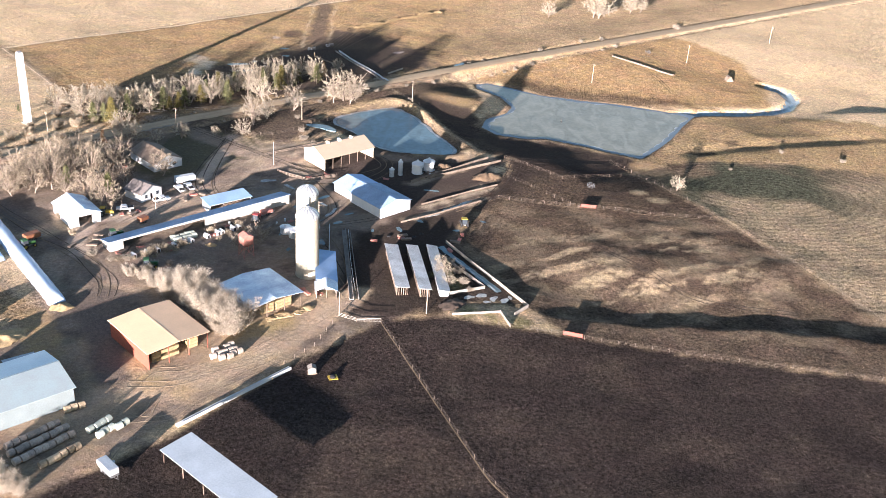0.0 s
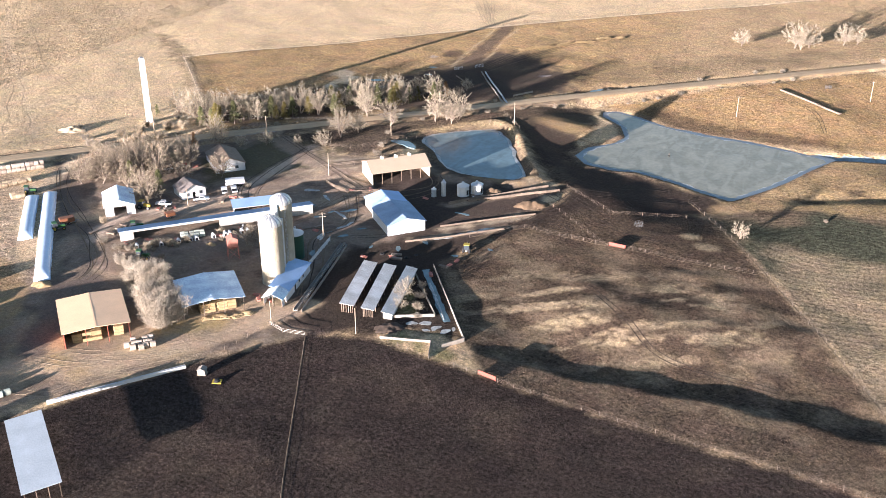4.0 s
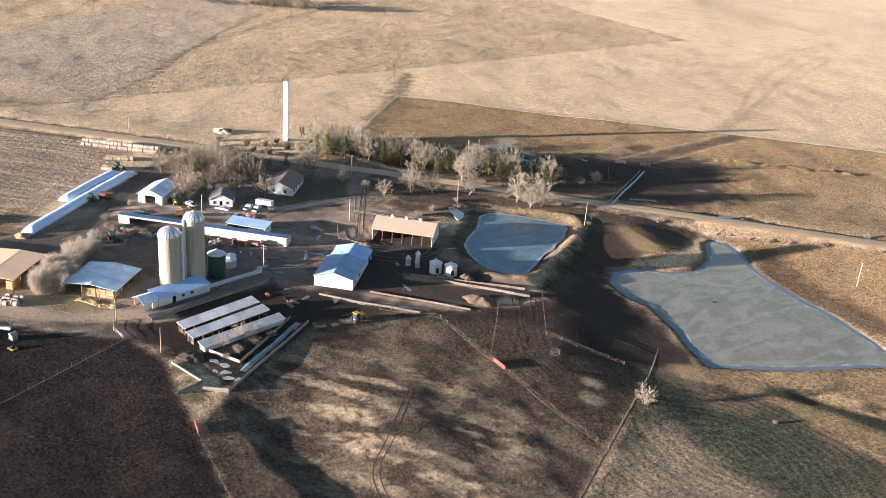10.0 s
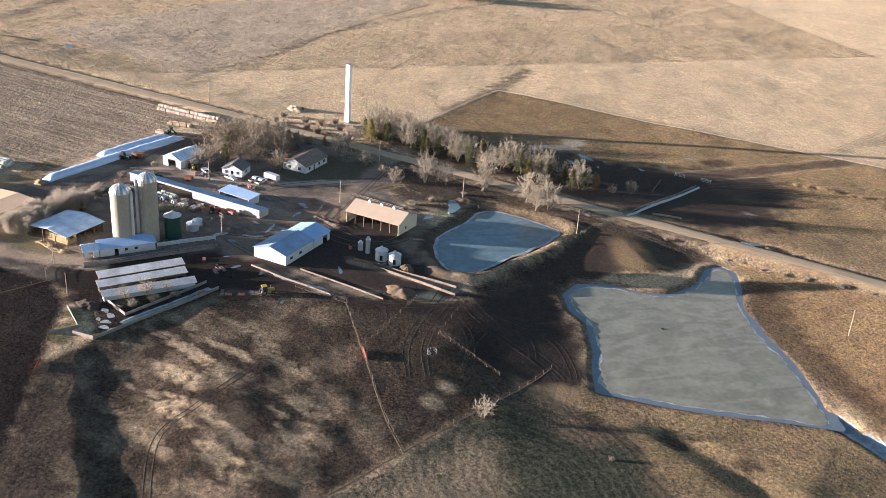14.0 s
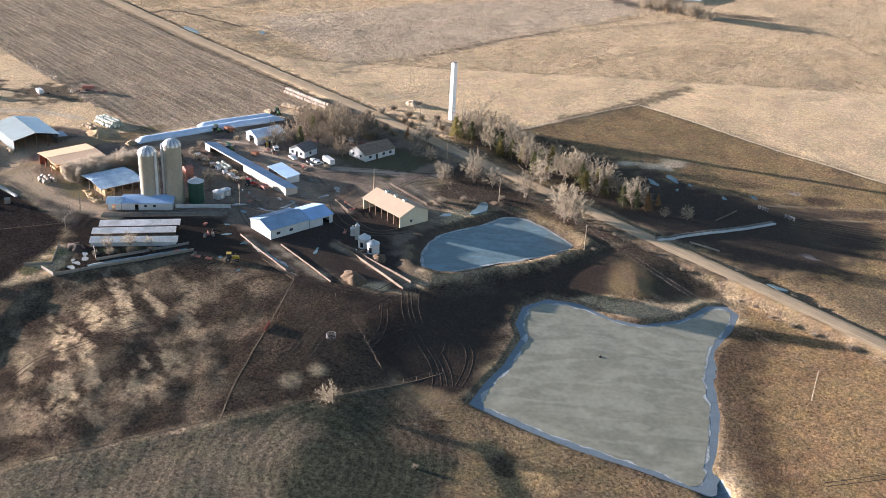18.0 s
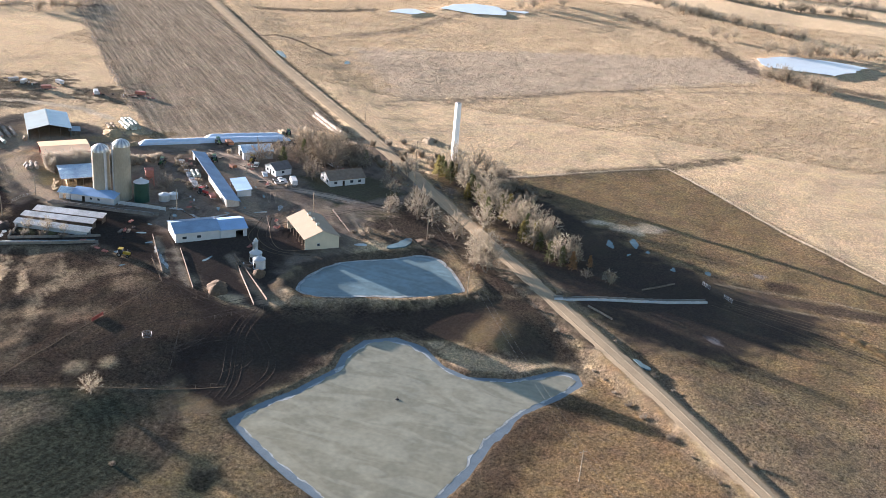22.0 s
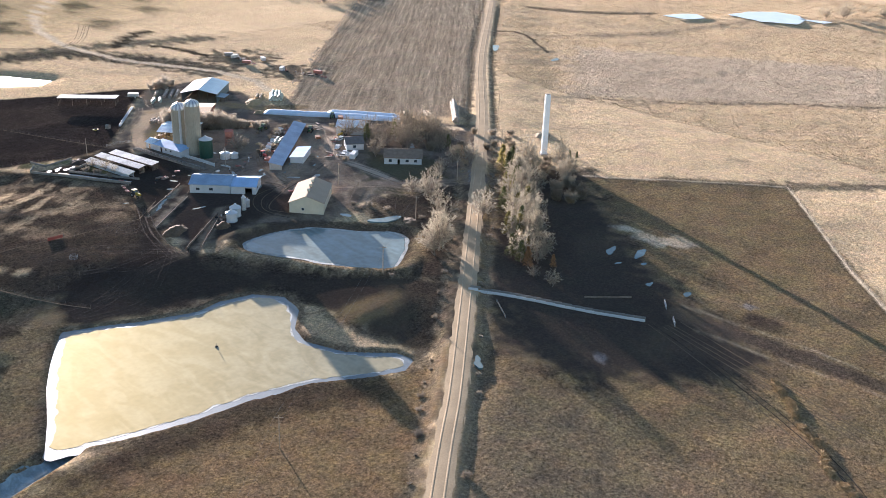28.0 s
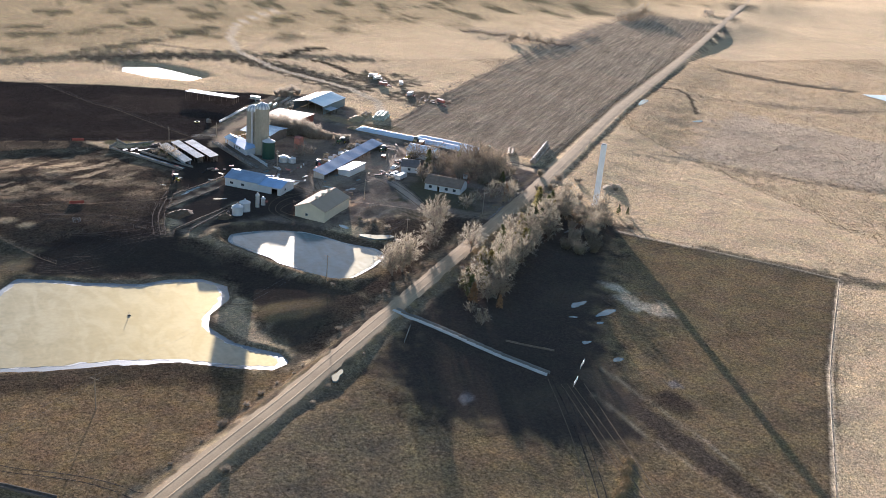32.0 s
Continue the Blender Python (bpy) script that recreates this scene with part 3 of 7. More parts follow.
lay(ramp(sdist(X, Y, MUDLOT), 0, -4) * ramp(waves(X, Y * 1.5, 40, 38, 4), 0.2, 0.8), (0.085, 0.066, 0.052), 0.55)
swath = zone(HAYFIELD, (0.245, 0.195, 0.13), 1.5, 0.8)
lay(swath * ramp(Y - 0.25 * (X - 110), 326, 352), (0.115, 0.086, 0.06), 0.8)
lay(swath * ramp(Y - 0.5 * (X - 110), 285, 315) * ramp(X, 160, 125) * ramp(waves(X, Y, 60, 41, 3), -0.7, 0.2), (0.062, 0.067, 0.047), 0.92)
zone([(66, 347), (92, 362), (150, 358), (185, 350), (190, 410), (150, 424), (104, 430), (104, 418), (83, 378), (73, 363)], (0.285, 0.208, 0.118), 2.5, 2)
for p, r in (((98, 372), 6), ((84, 356), 5), ((112, 384), 5)):
    lay(ramp(np.hypot(X - p[0], (Y - p[1]) * 1.4) + 2 * W2, r, r * 0.4), (0.05, 0.039, 0.031), 0.75)
zone([(-100, 170), (-84, 160), (-62, 180), (-36, 204), (-24, 232), (-34, 240), (-52, 232), (-60, 222), (-76, 214), (-96, 200)], (0.34, 0.255, 0.17), 4, 5, 0.85)
zone(LAWN, (0.115, 0.10, 0.065), 3, 3)
# dark swales and field edges of the open range
for line, w, c, a in (
    ([(-114, 52), (-132, 34), (-150, 21)], 8, (0.09, 0.07, 0.048), 0.95), ([(-133, 62), (-141, 78), (-144, 104)], 5, (0.10, 0.078, 0.054), 0.95),
    ([(0, 51), (-45, 44), (-85, 50), (-112, 96), (-128, 140)], 18, (0.13, 0.104, 0.075), 0.85), ([(10, 30), (-60, -16), (-100, -60)], 6, (0.19, 0.15, 0.10), 0.6),
    ([(-341, 155), (-350, 160), (-350, 172), (-338, 191), (-322, 214)], 2.6, (0.17, 0.136, 0.10), 0.8), ([(-244, 290), (-267, 318), (-290, 346), (-330, 378), (-362, 408), (-420, 470)], 3, (0.24, 0.195, 0.145), 0.45),
    ([(-186, 318), (-223, 353), (-256, 385), (-310, 433), (-360, 490)], 2.2, (0.52, 0.40, 0.265), 0.7), ([(-500, 170), (-470, 150), (-440, 100)], 10, (0.19, 0.155, 0.115), 0.7),
    ([(-440, 560), (-470, 470), (-560, 430), (-640, 350)], 14, (0.17, 0.14, 0.11), 0.7), ([(-300, -44), (-336, -19), (-356, 16)], 9, (0.16, 0.13, 0.10), 0.8),
):
    strip(line, w, c, w * 0.4, w * 0.35, a)
for p, r, c in (((-155, 120), 24, (0.19, 0.15, 0.105)), ((-160, 165), 20, (0.18, 0.14, 0.10)), ((-112, 424), 5, (0.52, 0.42, 0.31)), ((-112, 437), 5, (0.52, 0.42, 0.31)), ((-117, 445), 5, (0.52, 0.42, 0.31))):
    lay(ramp(np.hypot(X - p[0], Y - p[1]) + 0.35 * r * (W1 + W2), r, r * 0.45), c, 0.8)
# lanes and trodden places
for line, w, c in (
    ([(-95, 168), (-72, 186), (-52, 196), (-36, 214), (-26, 234), (-22, 240)], 7, (0.39, 0.295, 0.20)),
    ([(-72, 196), (-58, 190), (-48, 204)], 9, (0.40, 0.30, 0.20)),
    ([(-100, 222), (-108, 240), (-104, 258), (-96, 268), (-76, 286), (-50, 304), (-42, 316)], 8, (0.29, 0.225, 0.165)),
    ([(-158, 302), (-152, 296), (-143, 285), (-133, 274), (-118, 262), (-105, 253), (-95, 244), (-88, 237), (-87, 229)], 8, (0.15, 0.12, 0.098)),
    ([(-105, 253), (-101, 262), (-96, 271), (-90, 282), (-79, 295)], 6, (0.26, 0.2, 0.148)), ([(-88, 236), (-78, 234), (-70, 240)], 6, (0.33, 0.25, 0.175)),
    ([(-88, 228), (-84, 218), (-78, 208), (-74, 196)], 12, (0.17, 0.135, 0.108)),
    ([(-80, 348), (-80, 330), (-81, 310), (-84, 292), (-92, 277), (-107, 272), (-106, 260), (-102, 250), (-87, 239)], 5, (0.38, 0.30, 0.235)),
    ([(-155, 306), (-148, 287), (-146, 275)], 6, (0.42, 0.33, 0.23)), ([(-118, 262), (-112, 268), (-116, 280)], 8, (0.34, 0.26, 0.18)),
    ([(-92, 168), (-80, 158), (-70, 164)], 8, (0.27, 0.205, 0.14)),
    ([(-98, 246), (-84, 240), (-70, 250), (-62, 264)], 8, (0.21, 0.165, 0.125)),
    ([(-42, 316), (-66, 330), (-98, 352), (-112, 362)], 8, (0.24, 0.19, 0.145)),
    ([(-56, 226), (-50, 214), (-40, 222)], 7, (0.36, 0.26, 0.14)),
    ([(-72, 204), (-66, 192), (-56, 190)], 5, (0.40, 0.29, 0.17)),
    ([(-12, 317), (6, 335), (15, 344)], 4, (0.27, 0.21, 0.15)),
    # first two: pale lane floor, with the sunlit wall faces put into its colour
    ([(12.5, 307.5), (-12.5, 287.5)], 2.0, (0.33, 0.265, 0.19)), ([(16, 317.5), (-8.5, 297.5)], 2.0, (0.33, 0.265, 0.19)), ([(-70, 326), (-56, 334), (-50, 342)], 1.6, (0.36, 0.285, 0.21)), ([(-74, 334), (-60, 342), (-52, 350)], 1.4, (0.36, 0.285, 0.21)), ([(-66, 318), (-54, 326), (-46, 336)], 1.2, (0.34, 0.27, 0.2)),
    ([(-16, 395), (-26, 415)], 1.0, (0.24, 0.185, 0.12)),
    ([(-46, 378), (-52, 366), (-56, 352), (-46, 350)], 4, (0.22, 0.168, 0.11)),
    ([(120, 424), (100, 415), (93, 398)], 3.0, (0.17, 0.13, 0.09)),
    ([(-68, 476), (-71, 508), (-74, 556)], 8, (0.135, 0.102, 0.072)),
    ([(-118, 226), (-100, 214), (-92, 200)], 8, (0.30, 0.22, 0.13)),
    ([(-176, -146), (-122, -77), (-99, -18), (-92, 32), (-100, 84), (-127, 139), (-131, 172), (-124, 190)], 5, (0.42, 0.36, 0.27)),
):
    strip(line, w, c, 1.3, 1.0)
for line in ([(-69, 312), (-65, 324), (-79, 347)], [(-64, 319), (-66, 332), (-77, 350)], [(-62, 323), (-66, 337), (-74, 353)], [(-101, 261), (-88, 283), (-74, 305)], [(-98, 263), (-85, 285), (-70, 307)]):
    strip(line, 1.1, (0.30, 0.235, 0.17), 0.7, 0.5)
for line in ([(-74, 473), (-76, 495), (-77, 511), (-78, 529), (-80, 556)], [(-63, 485), (-64, 507), (-67, 526), (-68, 556)]):
    strip(line, 0.9, (0.42, 0.325, 0.21), 0.6, 0.3, 0.8)
lay(ramp(np.hypot(X + 81, (Y - 497) * 0.8) + 2 * W1, 7, 2), (0.07, 0.055, 0.044), 0.8)
for p, r in (((-114, 427), 4.5), ((-110, 435), 5), ((-113, 442), 4.5)):
    lay(ramp(np.hypot(X - p[0], Y - p[1]) + 2.2 * W2, r, r * 0.35), (0.60, 0.50, 0.37), 0.9)
for p, r in (((-28, 477), 3), ((-89, 488), 2.6)):
    lay(ramp(np.hypot(X - p[0], Y - p[1]) + 1.2 * W2, r, r * 0.3), (0.30, 0.27, 0.25), 0.7)
rd = ldist(X, Y, ROAD)
lay(ramp(np.abs(rd - 6.3) + 1.4 * W2, 2.6, 0.6), (0.285, 0.216, 0.14), 0.85)
lay(ramp(np.abs(sdist(X, Y, LAGOON) - 2.5) + 1.0 * W2, 5, 2.5), (0.07, 0.055, 0.043), 0.8)
zone([(15, 347), (-14, 397), (-8, 408), (6, 404), (12, 384), (18, 377), (29, 374), (52, 371), (66, 362), (60, 346), (30, 346)], (0.066, 0.051, 0.041), 3, 2, 0.9)
strip([(13, 346), (-16, 394)], 2.2, (0.38, 0.285, 0.18), 0.6, 0.7)
strip([(-15, 394), (-24, 401), (-34, 396), (-44, 387), (-51, 379)], 5, (0.31, 0.235, 0.14), 2.0, 2.0, 0.85)
strip([(13, 345), (2, 341.5), (-12, 341.5)], 2.4, (0.25, 0.19, 0.12), 1.0, 1.0, 0.7)
# road-side bank: soil colour darkened to offset the extra sun on its slope
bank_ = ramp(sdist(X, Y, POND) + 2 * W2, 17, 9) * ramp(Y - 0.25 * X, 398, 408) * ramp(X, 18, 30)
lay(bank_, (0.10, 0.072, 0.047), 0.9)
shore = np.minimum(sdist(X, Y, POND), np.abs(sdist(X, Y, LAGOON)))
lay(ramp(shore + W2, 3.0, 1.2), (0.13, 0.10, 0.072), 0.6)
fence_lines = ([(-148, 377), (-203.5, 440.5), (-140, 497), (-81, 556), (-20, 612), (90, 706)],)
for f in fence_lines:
    # dark strip beside the pale fence row puts its shadow into the soil
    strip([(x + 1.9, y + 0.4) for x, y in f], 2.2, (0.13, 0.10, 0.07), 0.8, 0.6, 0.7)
    strip(f, 1.5, (0.58, 0.47, 0.33), 0.7, 0.4, 0.9)
strip([(-203.5, 440.5), (-330, 566)], 1.4, (0.45, 0.35, 0.22), 0.7, 0.4, 0.6)
strip([(-172, 404), (-188, 424), (-205, 442), (-222, 456), (-238, 470)], 9, (0.2, 0.158, 0.11), 4, 3, 0.55)
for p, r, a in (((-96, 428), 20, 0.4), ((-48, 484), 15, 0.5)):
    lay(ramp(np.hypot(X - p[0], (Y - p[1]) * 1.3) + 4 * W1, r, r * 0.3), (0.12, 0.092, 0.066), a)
for p, r in (((8, 234), 4), ((14, 232), 3), ((22, 230), 4), ((4, 247), 4), ((0, 254), 4)):
    lay(ramp(np.hypot(X - p[0], Y - p[1]) + 1.2 * W2, r, r * 0.4), (0.19, 0.175, 0.085), 0.85)
for p, r in (((-113, 432), 5), ((-118, 443), 6), ((-158, 316), 7)):
    lay(ramp(np.hypot(X - p[0], Y - p[1]) + 2 * W2, r, r * 0.4), (0.46, 0.36, 0.24), 0.85)
grid = np.arange(X.size).reshape(X.shape)
quads = np.stack([grid[:-1, :-1], grid[:-1, 1:], grid[1:, 1:], grid[1:, :-1]], -1).reshape(-1, 4)
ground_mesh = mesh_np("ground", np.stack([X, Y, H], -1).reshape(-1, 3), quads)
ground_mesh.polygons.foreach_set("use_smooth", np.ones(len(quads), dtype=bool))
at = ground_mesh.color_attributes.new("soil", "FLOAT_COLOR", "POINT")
smooth_soil = 1 - 0.6 * np.maximum.reduce([ramp(sdist(X, Y, YARD), 4, -4), ramp(ldist(X, Y, ROAD), 6, 4), ramp(sdist(X, Y, SHADED_BANKMUD), 3, -3), ramp(sdist(X, Y, SHADED_TREEMUD), 3, -5)])
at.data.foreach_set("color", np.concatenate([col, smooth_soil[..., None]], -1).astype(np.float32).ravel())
muddy = np.clip(1.3 - col.sum(-1) / 0.45, 0, 1)
grassy = np.maximum(ramp(col.sum(-1), 0.8, 1.0), 0.8 * e * ramp(Y, 318, 300) * ramp(col.sum(-1), 0.3, 0.5))
at = ground_mesh.color_attributes.new("kind", "FLOAT_COLOR", "POINT")
at.data.foreach_set("color", np.stack([rowmask, swath, muddy, grassy], -1).astype(np.float32).ravel())


SHEEN = 0.45


def ground_mat():
    m = bpy.data.materials.new("farm_ground")
    m.use_nodes = True
    nt = m.node_tree
    N, L = nt.nodes.new, nt.links.new
    b = nt.nodes["Principled BSDF"]
    b.inputs["Roughness"].default_value = 0.97
    b.inputs["Specular IOR Level"].default_value = 0.0
    soil, kind = N("ShaderNodeVertexColor"), N("ShaderNodeVertexColor")
    soil.layer_name, kind.layer_name = "soil", "kind"
    sep = N("ShaderNodeSeparateColor")
    L(kind.outputs[0], sep.inputs[0])
    grassy = kind.outputs["Alpha"]
    tc = N("ShaderNodeTexCoord")

    def tex(scale, detail, rough=0.6, dist=0.0, vec=None):
        n = N("ShaderNodeTexNoise")
        n.inputs["Scale"].default_value, n.inputs["Detail"].default_value = scale, detail
        n.inputs["Roughness"].default_value, n.inputs["Distortion"].default_value = rough, dist
        L(vec or tc.outputs["Object"], n.inputs["Vector"])
        return n.outputs["Fac"]

    def rng(v, a, b_, c, d):
        r = N("ShaderNodeMapRange")
        for k, q in zip(("From Min", "From Max", "To Min", "To Max"), (a, b_, c, d)):
            r.inputs[k].default_value = q
        L(v, r.inputs["Value"])
        return r.outputs[0]

    def op(kind_, a, b_):
        n = N("ShaderNodeMath")
        n.operation = kind_
        for i, v in enumerate((a, b_)):
            if isinstance(v, (int, float)):
                n.inputs[i].default_value = v
            else:
                L(v, n.inputs[i])
        return n.outputs[0]

    big, mid, fine = tex(0.035, 5, 0.62, 0.4), tex(0.32, 5, 0.65), tex(1.1, 6, 0.78)
    shade = op("MULTIPLY", rng(big, 0.3, 0.7, 0.88, 1.12), op("MULTIPLY", rng(mid, 0.3, 0.7, 0.76, 1.24), op("MULTIPLY", rng(fine, 0.34, 0.66, 0.38, 1.62), rng(tex(3.6, 3, 0.7), 0.35, 0.65, 0.62, 1.38))))
    # tussocks and clods: domed cells, shade in the gaps put into the colour
    vo = N("ShaderNodeTexVoronoi")
    vo.inputs["Scale"].default_value = 1.15
    wv = N("ShaderNodeVectorMath")
    wv.operation = "ADD"
    wn = N("ShaderNodeTexNoise")
    wn.inputs["Scale"].default_value, wn.inputs["Detail"].default_value = 1.6, 4
    L(tc.outputs["Object"], wn.inputs["Vector"])
    L(tc.outputs["Object"], wv.inputs[0])
    L(wn.outputs["Color"], wv.inputs[1])
    L(wv.outputs[0], vo.inputs["Vector"])
    tussock = vo.outputs["Distance"]
    shade = op("MULTIPLY", shade, rng(tussock, 0.1, 0.75, 1.14, 0.86))
    # drill rows of the stubble, and the mown swaths of the hay field
    mp = N("ShaderNodeMapping")
    mp.inputs["Rotation"].default_value = (0, 0, radians(-43))
    L(tc.outputs["Object"], mp.inputs["Vector"])
    w1 = N("ShaderNodeTexWave")
    w1.bands_direction = "Y"
    for k, v in (("Scale", 0.085), ("Distortion", 1.2), ("Detail", 3), ("Detail Scale", 0.5)):
        w1.inputs[k].default_value = v
    L(mp.outputs[0], w1.inputs["Vector"])
    w1b = N("ShaderNodeTexWave")
    w1b.bands_direction = "Y"
    for k, v in (("Scale", 0.021), ("Distortion", 2.5), ("Detail", 3), ("Detail Scale", 0.3)):
        w1b.inputs[k].default_value = v
    L(mp.outputs[0], w1b.inputs["Vector"])
    w2 = N("ShaderNodeTexWave")
    w2.wave_type, w2.rings_direction = "RINGS", "Z"
    for k, v in (("Scale", 0.13), ("Distortion", 9.0), ("Detail", 3), ("Detail Scale", 0.4)):
        w2.inputs[k].default_value = v
    mp2 = N("ShaderNodeMapping")
    mp2.inputs["Location"].default_value = (-108 * 0.62, -330, 0)
    mp2.inputs["Scale"].default_value = (0.62, 1.0, 1.0)
    L(tc.outputs["Object"], mp2.inputs["Vector"])
    L(mp2.outputs[0], w2.inputs["Vector"])
    # broken pale straw lines along the rows
    mp3 = N("ShaderNodeMapping")
    mp3.inputs["Scale"].default_value = (0.035, 0.62, 1.0)
    L(mp.outputs[0], mp3.inputs["Vector"])
    straw = rng(tex(1.0, 4, 0.7, 0.0, mp3.outputs[0]), 0.42, 0.66, -0.16, 0.5)
    rows = op("MULTIPLY", op("MULTIPLY", rng(w1.outputs["Fac"], 0, 1, -0.09, 0.09), 1.0), sep.outputs[0])
    rows = op("ADD", rows, op("MULTIPLY", rng(w1b.outputs["Fac"], 0, 1, -0.07, 0.07), sep.outputs[0]))
    rows = op("ADD", rows, op("MULTIPLY", straw, sep.outputs[0]))
    rows = op("ADD", rows, op("MULTIPLY", rng(w2.outputs["Fac"], 0, 1, -0.13, 0.13), sep.outputs[1]))
    shade = op("MULTIPLY", shade, op("ADD", rows, 1.0))
    shade = op("ADD", op("MULTIPLY", op("SUBTRACT", shade, 1.0), soil.outputs["Alpha"]), 1.0)
    vm = N("ShaderNodeVectorMath")
    vm.operation = "SCALE"
    L(soil.outputs[0], vm.inputs[0])
    L(shade, vm.inputs["Scale"])
    # a little hue wander: greener and redder tufts
    hs = N("ShaderNodeHueSaturation")
    L(rng(tex(0.11, 3), 0.3, 0.7, 0.488, 0.512), hs.inputs["Hue"])
    L(rng(mid, 0.3, 0.7, 0.9, 1.12), hs.inputs["Saturation"])
    L(vm.outputs[0], hs.inputs["Color"])
    L(hs.outputs[0], b.inputs["Base Color"])
    L(op("MULTIPLY", grassy, SHEEN), b.inputs["Sheen Weight"])
    L(rng(grassy, 0, 1, 0.7, 0.12), b.inputs["Diffuse Roughness"])
    b.inputs["Sheen Roughness"].default_value = 0.55
    b.inputs["Sheen Tint"].default_value = (0.60, 0.48, 0.33, 1)
    clump = tex(0.5, 7, 0.8)
    lump = op("MULTIPLY", tex(0.42, 2, 0.5, 0.6), sep.outputs[0])
    hgt = op("ADD", op("ADD", clump, op("MULTIPLY", lump, 1.1)), op("ADD", op("MULTIPLY", rows, 0.35), op("MULTIPLY", tussock, -0.14)))
    bp = N("ShaderNodeBump")
    bp.inputs["Distance"].default_value = 0.9
    L(op("MULTIPLY", rng(sep.outputs[2], 0, 1, 0.95, 0.8), soil.outputs["Alpha"]), bp.inputs["Strength"])
    L(hgt, bp.inputs["Height"])
    L(bp.outputs[0], b.inputs["Normal"])
    return m


M_GROUND = ground_mat()
ground_mesh.materials.append(M_GROUND)
tagged(new("ground", ground_mesh), "rolling winter farmland of tan grass, dark mud lots and stubble", "ground", kind="structure")


def sheet(name, poly, z, material, label, category, wob=0.7, seed=1, thick=0.12, step=2.0):
    """A level sheet with a wandering edge."""
    pts = []
    if len(poly) > 9:
        for _ in range(2):
            poly = [q for i in range(len(poly)) for q in ((0.75 * poly[i - 1][0] + 0.25 * poly[i][0], 0.75 * poly[i - 1][1] + 0.25 * poly[i][1]), (0.25 * poly[i - 1][0] + 0.75 * poly[i][0], 0.25 * poly[i - 1][1] + 0.75 * poly[i][1]))]
    for i in range(len(poly)):
        a, b = Vector(poly[i]), Vector(poly[(i + 1) % len(poly)])
        n = max(1, int((b - a).length / step))
        for k in range(n):
            p = a.lerp(b, k / n)
            pts.append((p.x + wob * float(waves(p.x, p.y, 9, seed, 3)), p.y + wob * float(waves(p.x, p.y, 9, seed + 7, 3))))
    bm = bmesh.new()
    top = [bm.verts.new((x, y, z)) for x, y in pts]
    low = [bm.verts.new((x, y, z - thick)) for x, y in pts]
    bm.faces.new(top)
    for i in range(len(pts)):
        j = (i + 1) % len(pts)
        bm.faces.new((top[j], top[i], low[i], low[j]))
    bmesh.ops.triangulate(bm, faces=[f for f in bm.faces if len(f.verts) > 4])
    ob = part(name, bm, material, None)
    return tagged(ob, label, category, kind="structure")


def grown(poly, d):
    """The outline pushed outwards by d."""
    n, out = len(poly), []
    area = sum(poly[i - 1][0] * poly[i][1] - poly[i][0] * poly[i - 1][1] for i in range(n))
    s = 1 if area > 0 else -1
    for i in range(n):
        a, b, c = Vector(poly[i - 1]), Vector(poly[i]), Vector(poly[(i + 1) % n])
        t = ((b - a).normalized() + (c - b).normalized()).normalized()
        out.append((b.x + s * d * t.y, b.y - s * d * t.x))
    return out


M_THINICE = mat("dark_thin_ice", (0.15, 0.185, 0.21), 0.4, vary=0.15, scale=0.3, fine=2, spec=0.25)
sheet("water", grown(POND, 1.9), -3.45, M_THINICE, "dark thin ice along the pond shore", "shore ice", 0.7, 3, 0.12, 1.0)
sheet("water", grown(POND, -2.1), -3.435, M_RIME, "mottled white rime round the pond ice", "shore ice", 0.7, 5, 0.1, 1.0)
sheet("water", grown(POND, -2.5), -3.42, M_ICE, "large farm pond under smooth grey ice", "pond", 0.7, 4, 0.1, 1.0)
sheet("water", grown(LAGOON, 1.5), -1.36, M_RIME, "white rime along the lagoon shore", "shore ice", 0.5, 5)
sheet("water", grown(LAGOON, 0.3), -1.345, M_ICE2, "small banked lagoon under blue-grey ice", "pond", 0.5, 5)


